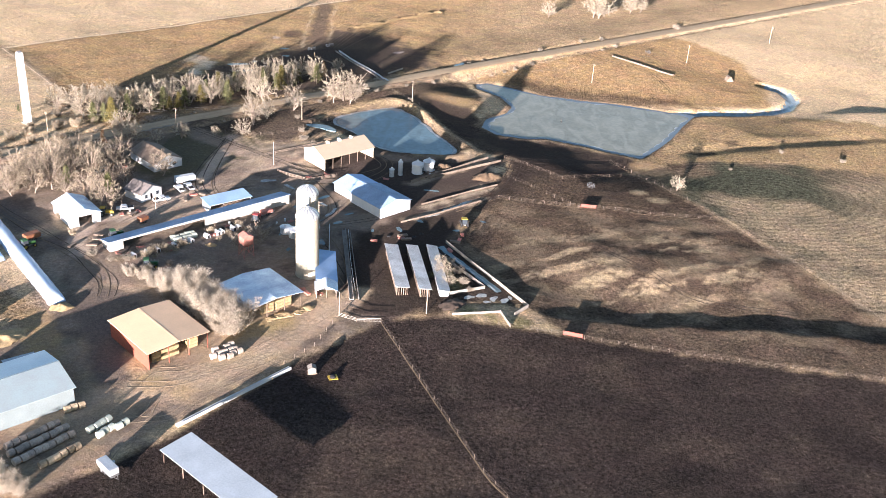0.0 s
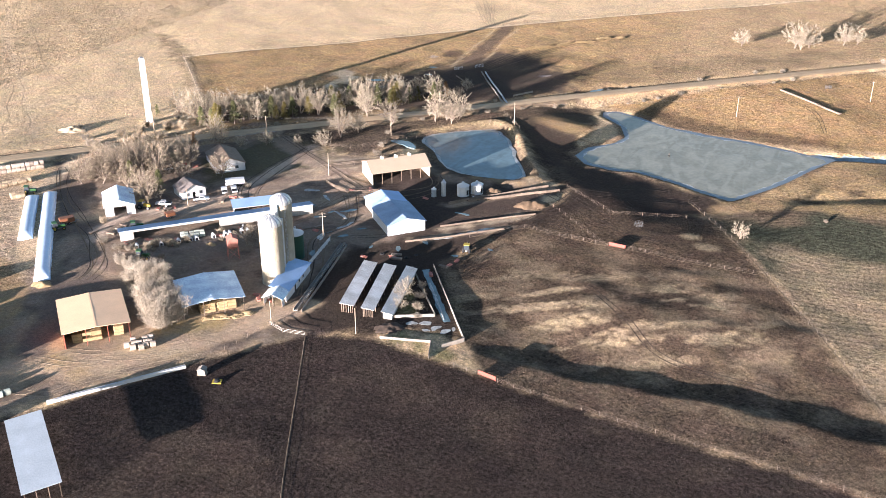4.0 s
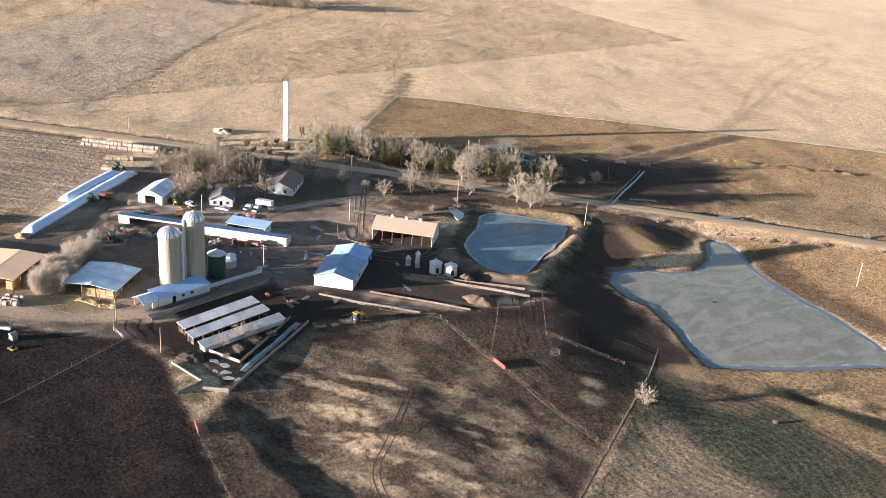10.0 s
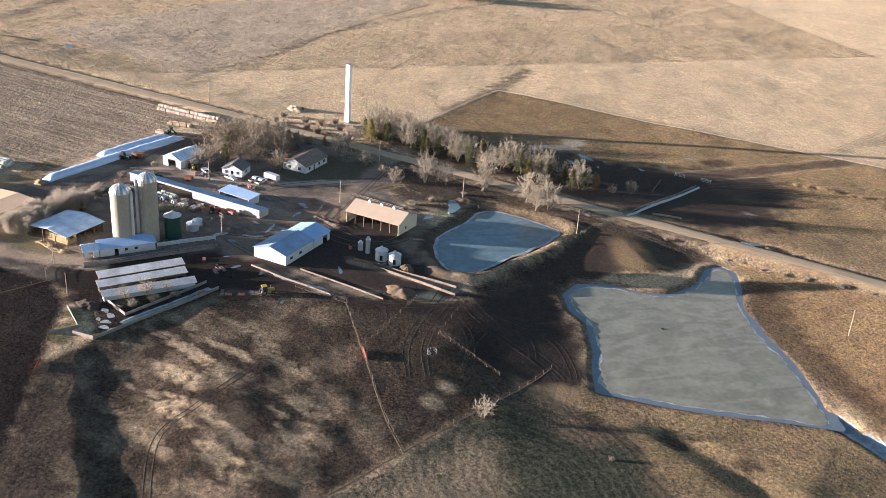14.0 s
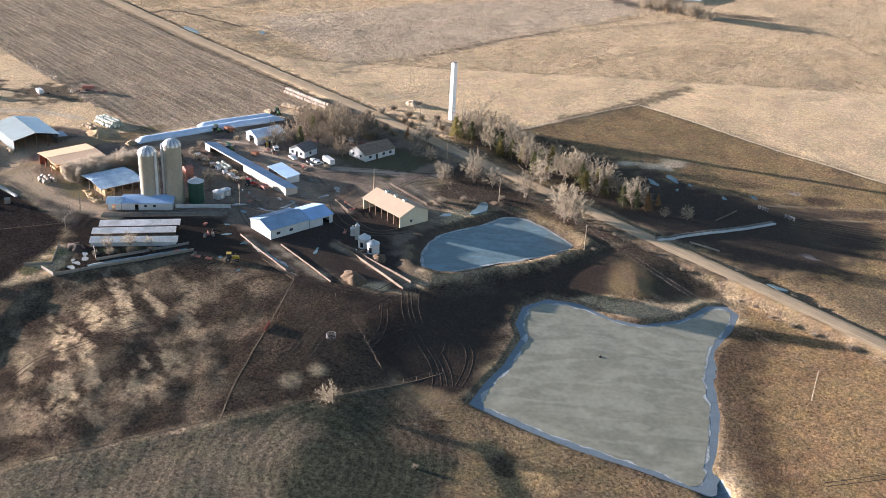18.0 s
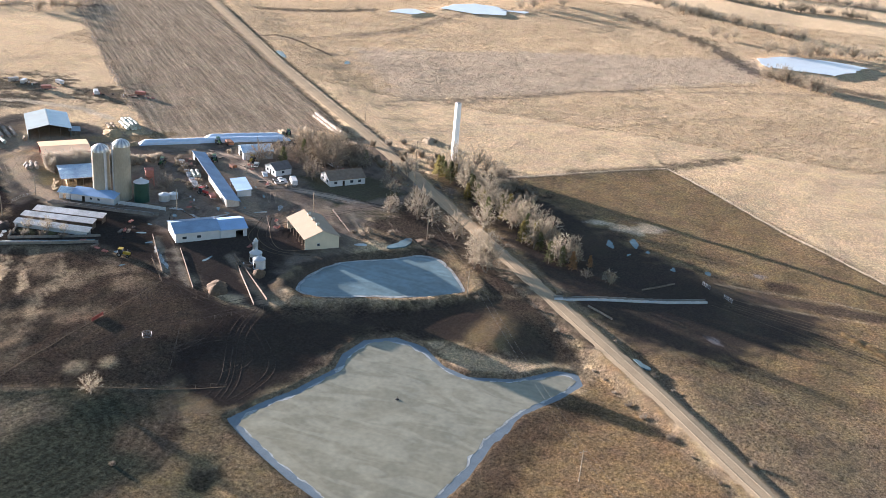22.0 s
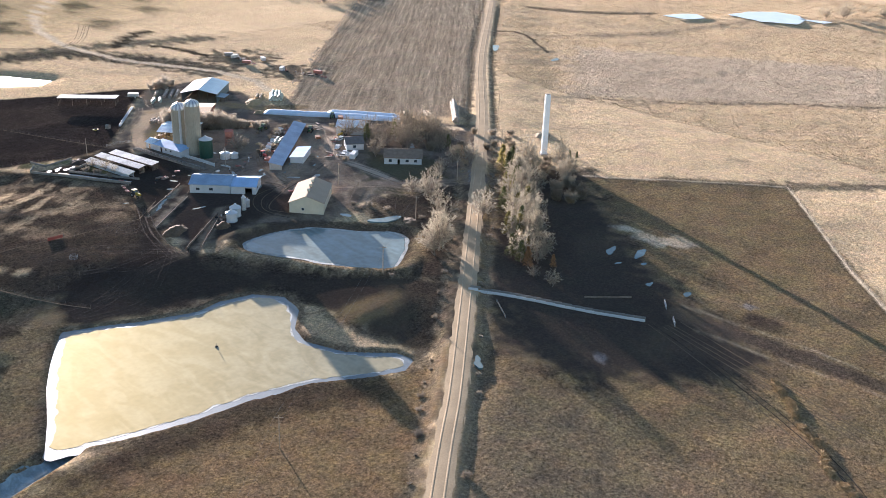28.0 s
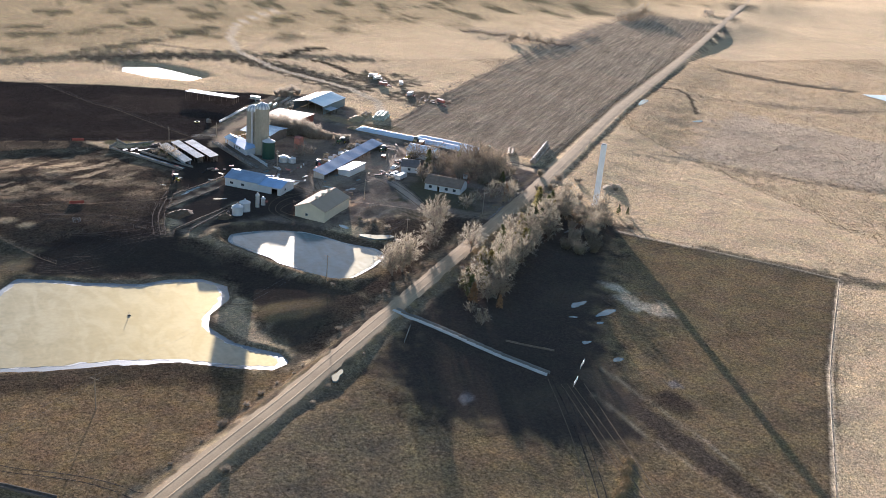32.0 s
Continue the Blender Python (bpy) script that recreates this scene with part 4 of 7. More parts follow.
def ribbon(name, line, width, material, label, category, lift=0.05, step=2.0, wob=0.0, seed=1, kind="structure", crown=0.0):
    """A strip draped over the land along a line."""
    pts = []
    for i in range(len(line) - 1):
        p0, p1, p2, p3 = (Vector(line[max(0, min(len(line) - 1, i + k))]) for k in (-1, 0, 1, 2))
        n = max(1, int((p2 - p1).length / step))
        for k in range(n):
            t = k / n
            pts.append(0.5 * ((2 * p1) + (p2 - p0) * t + (2 * p0 - 5 * p1 + 4 * p2 - p3) * t * t + (3 * p1 - p0 - 3 * p2 + p3) * t ** 3))
    pts.append(Vector(line[-1]))
    for _ in range(3):
        pts = [pts[0]] + [(pts[i - 1] + 2 * pts[i] + pts[i + 1]) / 4 for i in range(1, len(pts) - 1)] + [pts[-1]]
    P = np.array([(p.x, p.y) for p in pts])
    T = np.gradient(P, axis=0)
    T /= np.linalg.norm(T, axis=1)[:, None]
    nrm = np.stack([-T[:, 1], T[:, 0]], 1)
    k = 5
    verts = []
    for j in range(k):
        o = (j / (k - 1) - 0.5) * width
        edge = 1 + (0.25 * waves(P[:, 0], P[:, 1], 7, seed, 3) * wob if j in (0, k - 1) else 0)
        q = P + nrm * (o * edge)[:, None] if wob and j in (0, k - 1) else P + nrm * o
        z = land(q[:, 0], q[:, 1]) + (lift if 0 < j < k - 1 else -0.03) + crown * (1 - (2 * j / (k - 1) - 1) ** 2)
        verts.append(np.concatenate([q, z[:, None]], 1))
    n = len(P)
    verts = np.stack(verts, 1).reshape(-1, 3)
    f = [(i * k + j, i * k + j + 1, (i + 1) * k + j + 1, (i + 1) * k + j) for i in range(n - 1) for j in range(k - 1)]
    ob = shared(name, mesh_np(name, verts, np.array(f)[:, ::-1]), material, None, smooth=True)
    return tagged(ob, label, category, kind=kind)


M_ROAD = mat("gravel_road", (0.42, 0.32, 0.205), 0.95, spec=0.02, vary=0.16, scale=0.15, fine=2.2, bump=0.25)
ribbon("road", ROAD, 6.6, M_ROAD, "straight pale gravel county road between grass verges", "road", 0.06, 3.0, 0.5, 2, crown=0.08)
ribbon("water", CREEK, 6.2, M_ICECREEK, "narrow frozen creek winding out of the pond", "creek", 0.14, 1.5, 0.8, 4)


def tufts():
    """Tussocks of dry grass and clods of mud, one mass, coloured by the soil they grow in."""
    g = np.random.RandomState(77)
    n = 540000
    x, y = g.uniform(-330, 230, n), g.uniform(60, 700, n)
    i = np.clip(np.searchsorted(gx, x), 0, len(gx) - 1)
    j = np.clip(np.searchsorted(gy, y), 0, len(gy) - 1)
    c, mud = col[j, i], muddy[j, i]
    keep = (ldist(x, y, ROAD) > 3.9) & (sdist(x, y, POND) > 3.2) & (sdist(x, y, LAGOON) > 2.0) & ((sdist(x, y, SHADED_BANKMUD) > 0) | (g.uniform(0, 1, n) < 0.12)) & ((sdist(x, y, LAGOON) > 12) | (g.uniform(0, 1, n) < 0.2)) & (ldist(x, y, CREEK) > 3.4) & ((sdist(x, y, YARD) > 0) | (g.uniform(0, 1, n) < 0.02)) & (waves(x, y, 7, 55, 3) + g.uniform(-0.9, 0.9, n) > -0.1)
    far = g.uniform(-700, -250, 190000), g.uniform(60, 720, 190000)
    off = (ldist(far[0], far[1], ROAD) > 4.5) & (sdist(far[0], far[1], STUBBLE) > 0)
    for f in FARPONDS:
        off &= sdist(far[0], far[1], f) > 3
    fi = np.clip(np.searchsorted(gx, far[0]), 0, len(gx) - 1)[off]
    fj = np.clip(np.searchsorted(gy, far[1]), 0, len(gy) - 1)[off]
    x, y, c, mud = np.concatenate([x[keep], far[0][off]]), np.concatenate([y[keep], far[1][off]]), np.concatenate([c[keep], col[fj, fi]]), np.concatenate([mud[keep], muddy[fj, fi]])
    n = len(x)
    size = np.where(np.arange(n) < keep.sum(), 1.0, 2.0)
    h = (TUFT_H * (1 - mud) + 0.05 * mud) * g.uniform(0.5, 1.5, n) * size
    w = (0.30 * (1 - mud) + 0.24 * mud) * g.uniform(0.6, 1.5, n) * size
    z = land(x, y) - 0.03
    # clods of the trodden mud
    n2 = 420000
    x2, y2 = g.uniform(-80, 130, n2), g.uniform(120, 345, n2)
    i = np.clip(np.searchsorted(gx, x2), 0, len(gx) - 1)
    j = np.clip(np.searchsorted(gy, y2), 0, len(gy) - 1)
    ok = (sdist(x2, y2, MUDLOT) < -0.5) | (sdist(x2, y2, EASTLOT) < -0.5)
    x2, y2, c2 = x2[ok], y2[ok], col[j, i][ok]
    n2 = len(x2)
    x, y, z, c = np.concatenate([x, x2]), np.concatenate([y, y2]), np.concatenate([z, land(x2, y2) - 0.02]), np.concatenate([c, c2 * np.where((g.uniform(0, 1, n2) < 0.08) & (y2 < 232), 3.0, 0.95)[:, None]])
    h, w = np.concatenate([h, 0.08 * g.uniform(0.4, 1.6, n2)]), np.concatenate([w, 0.21 * g.uniform(0.5, 1.5, n2)])
    n = len(x)
    V, C = [], []
    c = c * (g.uniform(0.25, 1.55, n) * TUFT_C)[:, None]
    for k in range(2):
        a = g.uniform(0, 3.14, n) if k == 0 else a + 1.2 + 0.6 * g.uniform(0, 1, n)
        dx, dy = np.cos(a) * w / 2, np.sin(a) * w / 2
        lean = g.normal(0, 0.3, (2, n)) * h
        V.append(np.stack([np.stack([x - dx, y - dy, z], 1), np.stack([x + dx, y + dy, z], 1), np.stack([x + lean[0], y + lean[1], z + h], 1)], 1).reshape(-1, 3))
        C.append(np.repeat(c, 3, 0))
    V, C = np.concatenate(V), np.concatenate(C)
    me = mesh_np("grass_tussock", V, np.arange(len(V)).reshape(-1, 3))
    at = me.color_attributes.new("soil", "FLOAT_COLOR", "POINT")
    at.data.foreach_set("color", np.concatenate([C, np.ones((len(C), 1))], 1).astype(np.float32).ravel())
    m = bpy.data.materials.new("dry_grass")
    m.use_nodes = True
    nt = m.node_tree
    b = nt.nodes["Principled BSDF"]
    b.inputs["Roughness"].default_value, b.inputs["Specular IOR Level"].default_value = 0.95, 0.0
    vc, tr, mx = nt.nodes.new("ShaderNodeVertexColor"), nt.nodes.new("ShaderNodeBsdfTranslucent"), nt.nodes.new("ShaderNodeMixShader")
    vc.layer_name = "soil"
    nt.links.new(vc.outputs[0], b.inputs["Base Color"])
    nt.links.new(vc.outputs[0], tr.inputs["Color"])
    mx.inputs[0].default_value = 0.45
    nt.links.new(b.outputs[0], mx.inputs[1])
    nt.links.new(tr.outputs[0], mx.inputs[2])
    nt.links.new(mx.outputs[0], nt.nodes["Material Output"].inputs["Surface"])
    me.materials.append(m)
    tagged(new("grass_tussock", me), "dry winter grass tussocks and mud clods over the fields", "grass", kind="stuff")


TUFT_H, TUFT_C = 0.14, 0.76
tufts()

# ---- buildings ----


def shed(name, label, cat, o, u, L, W, eave, rise, roof, wall, walls="ablr", roof2=None, door=None, posts=0, post_mat=None, over=0.4, ridge=0.5, mono=False, windows=(), group=""):
    """A gabled (or one-slope) building: x along u, y to its left. walls: a at x=0, b at x=L, r at y=0, l at y=W; the rest are open, with posts."""
    T = thing(name, label, cat, frame_at(o, u), group)
    th = 0.14
    top = eave + rise
    yr = W * ridge

    def height(y):
        if mono:
            return eave + rise * y / W
        return eave + rise * (y / yr if y < yr else (W - y) / (W - yr))

    def gable(x0, x1, key):
        bm = bmesh.new()
        spans = [(0.0, W, 0.0)]
        if door and door[0] == key:
            _, c, w, h = door
            spans = [(0.0, c - w / 2, 0.0), (c - w / 2, c + w / 2, h), (c + w / 2, W, 0.0)]
        for a, b, z in spans:
            ys = [a] + ([yr] if not mono and a < yr < b else []) + [b]
            lo = [(y, z) for y in (a, b)]
            hi = [(y, height(y) - 0.05) for y in reversed(ys)]
            fa = [bm.verts.new((x0, y, zz)) for y, zz in lo + hi]
            fb = [bm.verts.new((x1, y, zz)) for y, zz in lo + hi]
            n = len(fa)
            bm.faces.new(fa)
            bm.faces.new(fb[::-1])
            for i in range(n):
                bm.faces.new((fa[i], fb[i], fb[(i + 1) % n], fa[(i + 1) % n]))
        return part("wall", bm, wall, T)

    def side(y0, y1, key):
        bm = bmesh.new()
        h = height(0 if key == "r" else W) - 0.05
        if door and door[0] == key:
            _, c, w, dh = door
            box(bm, th, c - w / 2, y0, y1, 0, h)
            box(bm, c + w / 2, L - th, y0, y1, 0, h)
            box(bm, c - w / 2, c + w / 2, y0, y1, dh, h)
        else:
            box(bm, th, L - th, y0, y1, 0, h)
        return part("wall", bm, wall, T)

    made = {}
    if "a" in walls:
        made["a"] = gable(0, th, "a")
    if "b" in walls:
        made["b"] = gable(L - th, L, "b")
    if "r" in walls:
        made["r"] = side(0, th, "r")
    if "l" in walls:
        made["l"] = side(W - th, W, "l")
    # roof
    slopes = [(-over, W + over)] if mono else [(-over, yr), (yr, W + over)]
    for a, b in slopes:
        def hz(y):
            if mono:
                return eave + rise * y / W
            return eave + rise * (y / yr) if b == yr else eave + rise * (W - y) / (W - yr)
        bm = bmesh.new()
        nx = max(2, int(L / 3))
        ring = []
        for i in range(nx + 1):
            x = -over + (L + 2 * over) * i / nx
            sag = 0.012 * math.sin(i * 1.7)
            ring.append([bm.verts.new((x, y, hz(y) + dz + (sag if 0 < i < nx else 0))) for y, dz in ((a, 0.0), (b, 0.0), (b, 0.1), (a, 0.1))])
        for p, q in zip(ring, ring[1:]):
            for i in range(4):
                bm.faces.new((p[i], p[(i + 1) % 4], q[(i + 1) % 4], q[i]))
        bm.faces.new(ring[0])
        bm.faces.new(ring[-1][::-1])
        part("roof", bm, roof2 if roof2 and b != yr else roof, T)
    if not mono:
        bm = bmesh.new()
        box(bm, -over, L + over, yr - 0.2, yr + 0.2, top + 0.09, top + 0.112)
        part("ridge_cap", bm, roof, T)
    # posts along the open sides
    pm = post_mat or M_WOOD
    if posts:
        me = None
        spots = []
        for key, pts in (("r", [(L * i / posts, 0.12) for i in range(posts + 1)]), ("l", [(L * i / posts, W - 0.12) for i in range(posts + 1)]),
                         ("a", [(0.12, W * i / max(2, posts // 2 + 1)) for i in range(max(2, posts // 2 + 1) + 1)]), ("b", [(L - 0.12, W * i / max(2, posts // 2 + 1)) for i in range(max(2, posts // 2 + 1) + 1)])):
            if key not in walls:
                spots += pts
        for x, y in spots:
            x, y = min(max(x, 0.12), L - 0.12), min(max(y, 0.12), W - 0.12)
            bm = bmesh.new()
            box(bm, x - 0.08, x + 0.08, y - 0.08, y + 0.08, -0.1, height(y))
            part("post", bm, pm, T)
        for key, (a, b) in (("r", ((0, 0.1), (L, 0.1))), ("l", ((0, W - 0.1), (L, W - 0.1)))):
            if key not in walls:
                bm = bmesh.new()
                box(bm, 0, L, a[1] - 0.06, a[1] + 0.06, height(a[1]) - 0.4, height(a[1]) - 0.02)
                part("beam", bm, pm, T)
    for key, c, z, w, h in windows:
        if key in "rl":
            y0, y1 = (-0.05, -0.005) if key == "r" else (W + 0.005, W + 0.05)
            fr, gl = bmbox(c - w / 2 - 0.08, c + w / 2 + 0.08, y0, y1, z - 0.08, z + h + 0.08), bmbox(c - w / 2, c + w / 2, y0 - 0.02, y1 + 0.02, z, z + h)
        else:
            x0, x1 = (-0.05, -0.005) if key == "a" else (L + 0.005, L + 0.05)
            fr, gl = bmbox(x0, x1, c - w / 2 - 0.08, c + w / 2 + 0.08, z - 0.08, z + h + 0.08), bmbox(x0 - 0.02, x1 + 0.02, c - w / 2, c + w / 2, z, z + h)
        f = part("window_frame", fr, M_WHITE, T)
        part("pane", gl, M_GLASS, f)
    return T



barn = shed("pole_barn", "cream steel pole barn with an open side and three roof vents", "barn", (-35.6, 346.1), (-0.733, -0.681), 21, 12.4, 4.4, 2.5, M_CREAMROOF, M_CREAM, "abr",
            posts=6, windows=(("a", 7.5, 1.4, 0.9, 0.9),))
for k in (5.5, 10.5, 15.5):
    bm = bmesh.new()
    box(bm, k - 0.5, k + 0.5, 5.75, 6.65, 6.9, 7.5)
    prism(bm, [(k - 0.65, 7.5), (k + 0.65, 7.5), (k, 7.85)], 5.65, 6.75)
    part("roof_vent", bm, M_CREAM, barn)
shed("freestall_barn", "white-walled barn under a blue-grey tin roof", "barn", (-11.5, 296.0), (-0.70, 0.714), 15.2, 12.2, 3.5, 1.7, M_TINBLUE, M_WHITE, "ablr", windows=(("r", 3.0, 1.2, 1.4, 0.9), ("r", 8.0, 1.2, 1.4, 0.9)))
shed("milking_parlour", "white lean building under a pale blue tin roof, beside the barn", "barn", (-22.3, 307.0), (-0.70, 0.714), 9.5, 11.4, 3.1, 1.5, M_TINPALE, M_WHITE, "ablr", door=("r", 6.8, 2.6, 2.4), windows=(("b", 4.0, 1.2, 1.2, 0.8),))
shed("hay_barn", "open-fronted barn with a pinkish tan steel roof and red posts", "barn", (-55.3, 207.9), (-0.71, 0.704), 18.5, 15.9, 4.6, 0.44, M_PEACH, M_REDTRIM, "bl", posts=4, post_mat=M_REDTRIM)
shed("hay_shed", "open pole shed under a weathered bluish tin roof", "barn", (-36.2, 231.3), (-0.69, 0.724), 15.5, 16.0, 4.1, 0.85, M_TIN, M_WOOD, "b", posts=4)
shed("machine_barn", "long white steel machine barn with an open end", "barn", (-97.0, 165.0), (0.742, 0.67), 25.0, 17.5, 4.6, 1.9, M_TEALROOF, M_PALEWALL, "arl", roof2=M_RIMEROOF, posts=6)
shed("cattle_shelter", "flat white-roofed cattle shelter on poles in the mud lot", "shelter", (-54.2, 164.2), (0.765, -0.644), 27.0, 7.0, 3.3, 0.4, M_WHITEROOF, M_WOOD, "", posts=4, mono=True)
shed("open_canopy", "small flat white canopy on posts beside the machine barn", "canopy", (-93.5, 196.5), (-0.79, -0.61), 6.5, 4.2, 2.5, 0.25, M_WHITEROOF, M_WOOD, "", posts=2, mono=True)
shed("workshop", "white workshop with an open doorway and frosted tin roof", "workshop", (-102.8, 271.8), (-0.66, 0.75), 13.0, 9.3, 3.4, 1.9, M_TIN, M_WHITE, "ablr", door=("a", 4.6, 4.0, 3.0))
shed("cottage", "small white cottage with a grey shingle gable roof", "house", (-90.6, 293.4), (-0.85, 0.53), 7.5, 8.2, 2.8, 2.0, M_GREYSHINGLE, M_WHITE, "ablr", door=("a", 4.1, 1.0, 2.1), windows=(("a", 1.8, 1.0, 1.0, 1.1), ("a", 6.4, 1.0, 1.0, 1.1), ("r", 3.5, 1.0, 1.2, 1.1)))
shed("farmhouse", "single-storey white farmhouse with a brown shingle roof", "house", (-90.5, 317.8), (-0.72, 0.69), 15.5, 10.5, 2.8, 2.3, M_SHINGLE, M_WHITE, "ablr", door=("r", 6.0, 1.0, 2.1),
     windows=(("r", 2.5, 1.0, 1.3, 1.1), ("r", 9.5, 1.0, 1.3, 1.1), ("r", 13.0, 1.0, 1.3, 1.1), ("a", 3.0, 1.0, 1.2, 1.1), ("a", 7.5, 1.0, 1.2, 1.1)))
shed("feeding_shed", "very long narrow shed with a blue-grey tin roof and open bays", "shed", (-93.8, 252.7), (0.731, 0.682), 60.0, 5.0, 3.2, -1.1, M_TINBLUE, M_BOARD, "abr", posts=14, mono=True, door=("r", 17.0, 26.0, 2.5))
shed("calf_shed", "small white open shed under a pale tin roof", "shed", (-72.6, 282.8), (0.771, 0.637), 14.0, 5.4, 2.7, 0.5, M_TINPALE, M_WHITE, "abl", posts=3, mono=True)
shed("feed_room", "low white feed room with a pale bluish tin roof below the silos", "feed room", (-28.3, 241.0), (-0.16, 0.987), 17.0, 5.2, 2.6, 0.8, M_TINPALE, M_WHITE, "ablr", mono=True, door=("r", 5.0, 1.2, 2.0), windows=(("r", 8.0, 1.1, 0.9, 0.8), ("r", 11.0, 1.1, 0.9, 0.8)))
shed("feed_room_porch", "small gabled porch with a frosted tin roof", "feed room", (-27.6, 236.2), (-0.16, 0.987), 4.6, 5.4, 2.5, 1.2, M_TIN, M_WHITE, "blr", door=("r", 2.2, 1.2, 2.0), posts=2)
shed("loafing_shed", "long low open shed with a white roof", "shed", (-8.6, 240.6), (-0.2, 0.98), 25.0, 3.2, 2.4, 0.4, M_FROSTROOF, M_WOOD, "l", posts=8, mono=True, group="loafing sheds")
shed("loafing_shed", "long low open shed with a white roof", "shed", (-2.6, 240.4), (-0.2, 0.98), 25.5, 2.8, 2.4, 0.4, M_FROSTROOF, M_WOOD, "l", posts=8, mono=True, group="loafing sheds")
shed("windbreak_shed", "low lean-to with a worn whitish roof overgrown by branches", "shed", (2.4, 241.4), (-0.17, 0.985), 26.5, 2.5, 1.6, 0.5, M_FROSTROOF, M_WHITE, "arl", posts=0, mono=True)


def silo(x, y, r, h, chute_deg, label):
    T = thing("silo", label, "silo", on(x, y), "tower silos")
    wall_h = h - r * 0.82
    bm = bmesh.new()
    lathe(bm, [(r + 0.12, -0.2), (r + 0.12, 0.5), (r, 0.55), (r, wall_h), (r - 0.2, wall_h)], 48)
    part("stave_wall", bm, M_STAVE, T, smooth=False)
    for i in range(int(wall_h / 0.75)):
        z = 0.8 + i * 0.75 * (1 - 0.0)
        bm = bmesh.new()
        lathe(bm, [(r, z - 0.025), (r + 0.035, z - 0.02), (r + 0.035, z + 0.02), (r, z + 0.025)], 48)
        part("hoop", bm, M_STAVE, T)
    n = 24
    for i in range(n):
        bm = bmesh.new()
        a0, a1 = 2 * math.pi * i / n, 2 * math.pi * (i + 1) / n
        rows = []
        for k in range(6):
            e = k / 6 * math.pi / 2
            rr, z = (r + 0.1) * math.cos(e), wall_h + (r * 0.82) * math.sin(e)
            am = (a0 + a1) / 2
            rows.append([bm.verts.new((rr * math.cos(a0), rr * math.sin(a0), z)), bm.verts.new((1.02 * rr * math.cos(am), 1.02 * rr * math.sin(am), z + 0.02)), bm.verts.new((rr * math.cos(a1), rr * math.sin(a1), z))])
        tip = bm.verts.new((0, 0, h))
        for p, q in zip(rows, rows[1:]):
            bm.faces.new((p[0], p[1], q[1], q[0]))
            bm.faces.new((p[1], p[2], q[2], q[1]))
        bm.faces.new((rows[-1][0], rows[-1][1], tip))
        bm.faces.new((rows[-1][1], rows[-1][2], tip))
        part("dome_panel", bm, M_DOME if i % 2 else M_DOME2, T)
    bm = bmesh.new()
    lathe(bm, [(0.45, h - 0.15), (0.45, h + 0.15), (0, h + 0.3)], 12)
    part("cap", bm, M_GALV, T)
    a = radians(chute_deg)
    cx, cy = (r + 0.4) * math.cos(a), (r + 0.4) * math.sin(a)
    bm = bmesh.new()
    rod(bm, (cx, cy, 2.5), (cx, cy, wall_h + 0.6), 0.5, 0.5, 12)
    part("chute", bm, M_WHITE, T, "white unloading chute")
    b = radians(chute_deg + 40)
    bm = bmesh.new()
    for s in (-0.2, 0.2):
        px_, py_ = (r + 0.2) * math.cos(b) - s * math.sin(b), (r + 0.2) * math.sin(b) + s * math.cos(b)
        rod(bm, (px_, py_, 0.5), (px_, py_, wall_h + 0.8), 0.035, n=4)
    for i in range(int(wall_h / 0.4)):
        z = 0.7 + 0.4 * i
        rod(bm, ((r + 0.2) * math.cos(b) + 0.2 * math.sin(b), (r + 0.2) * math.sin(b) - 0.2 * math.cos(b), z), ((r + 0.2) * math.cos(b) - 0.2 * math.sin(b), (r + 0.2) * math.sin(b) + 0.2 * math.cos(b), z), 0.025, n=4)
    part("ladder", bm, M_GALV, T)
    return T


silo(-37.3, 248.3, 3.2, 20.4, 62, "cream concrete stave silo with a ribbed metal dome")
silo(-38.6, 256.6, 3.05, 23.2, -80, "taller tan concrete stave silo with a ribbed metal dome")


def bin_tank(name, label, x, y, r, h, roof_h, wall, roof, cat="grain bin", group="", door=0.0):
    T = thing(name, label, cat, on(x, y), group)
    bm = bmesh.new()
    prof = [(r + 0.08, -0.1), (r + 0.08, 0.15)]
    k = max(3, int(h / 0.8))
    for i in range(k):
        z = 0.15 + (h - 0.15) * i / k
        prof += [(r, z), (r + 0.03, z + (h - 0.15) / k * 0.5)]
    prof += [(r, h)]
    lathe(bm, prof, 28)
    part("tank_wall", bm, wall, T)
    bm = bmesh.new()
    lathe(bm, [(r + 0.15, h - 0.05), (r + 0.15, h + 0.03), (0.35, h + roof_h), (0.35, h + roof_h + 0.25), (0, h + roof_h + 0.3)], 28)
    part("tank_roof", bm, roof, T)
    if door:
        bm = bmesh.new()
        box(bm, r - 0.05, r + 0.07, -0.45, 0.45, 0.5, 2.2, pose(0, 0, 0, 0, 0, door))
        part("hatch", bm, M_DARK, T)
    return T


bin_tank("green_tank", "dark green sealed feed tank with a white cone roof", -39.5, 264.0, 2.75, 7.6, 1.3, M_GREENTANK, M_WHITE, "tank")
bin_tank("water_tank", "low round white metal tank", -44.2, 270.6, 2.0, 2.4, 0.5, M_GALV, M_GALV, "tank", "round tanks")
bin_tank("water_tank", "low round white metal tank", -47.5, 272.5, 1.6, 2.0, 0.4, M_GALV, M_GALV, "tank", "round tanks")
bin_tank("grain_bin", "small white corrugated grain bin with a cone roof", -10.8, 326.9, 2.0, 3.4, 1.1, M_WHITE, M_WHITE, group="small grain bins", door=-20)
bin_tank("grain_bin", "small white corrugated grain bin with a cone roof", -7.0, 330.2, 2.0, 3.2, 1.0, M_WHITE, M_GALV, group="small grain bins", door=-20)
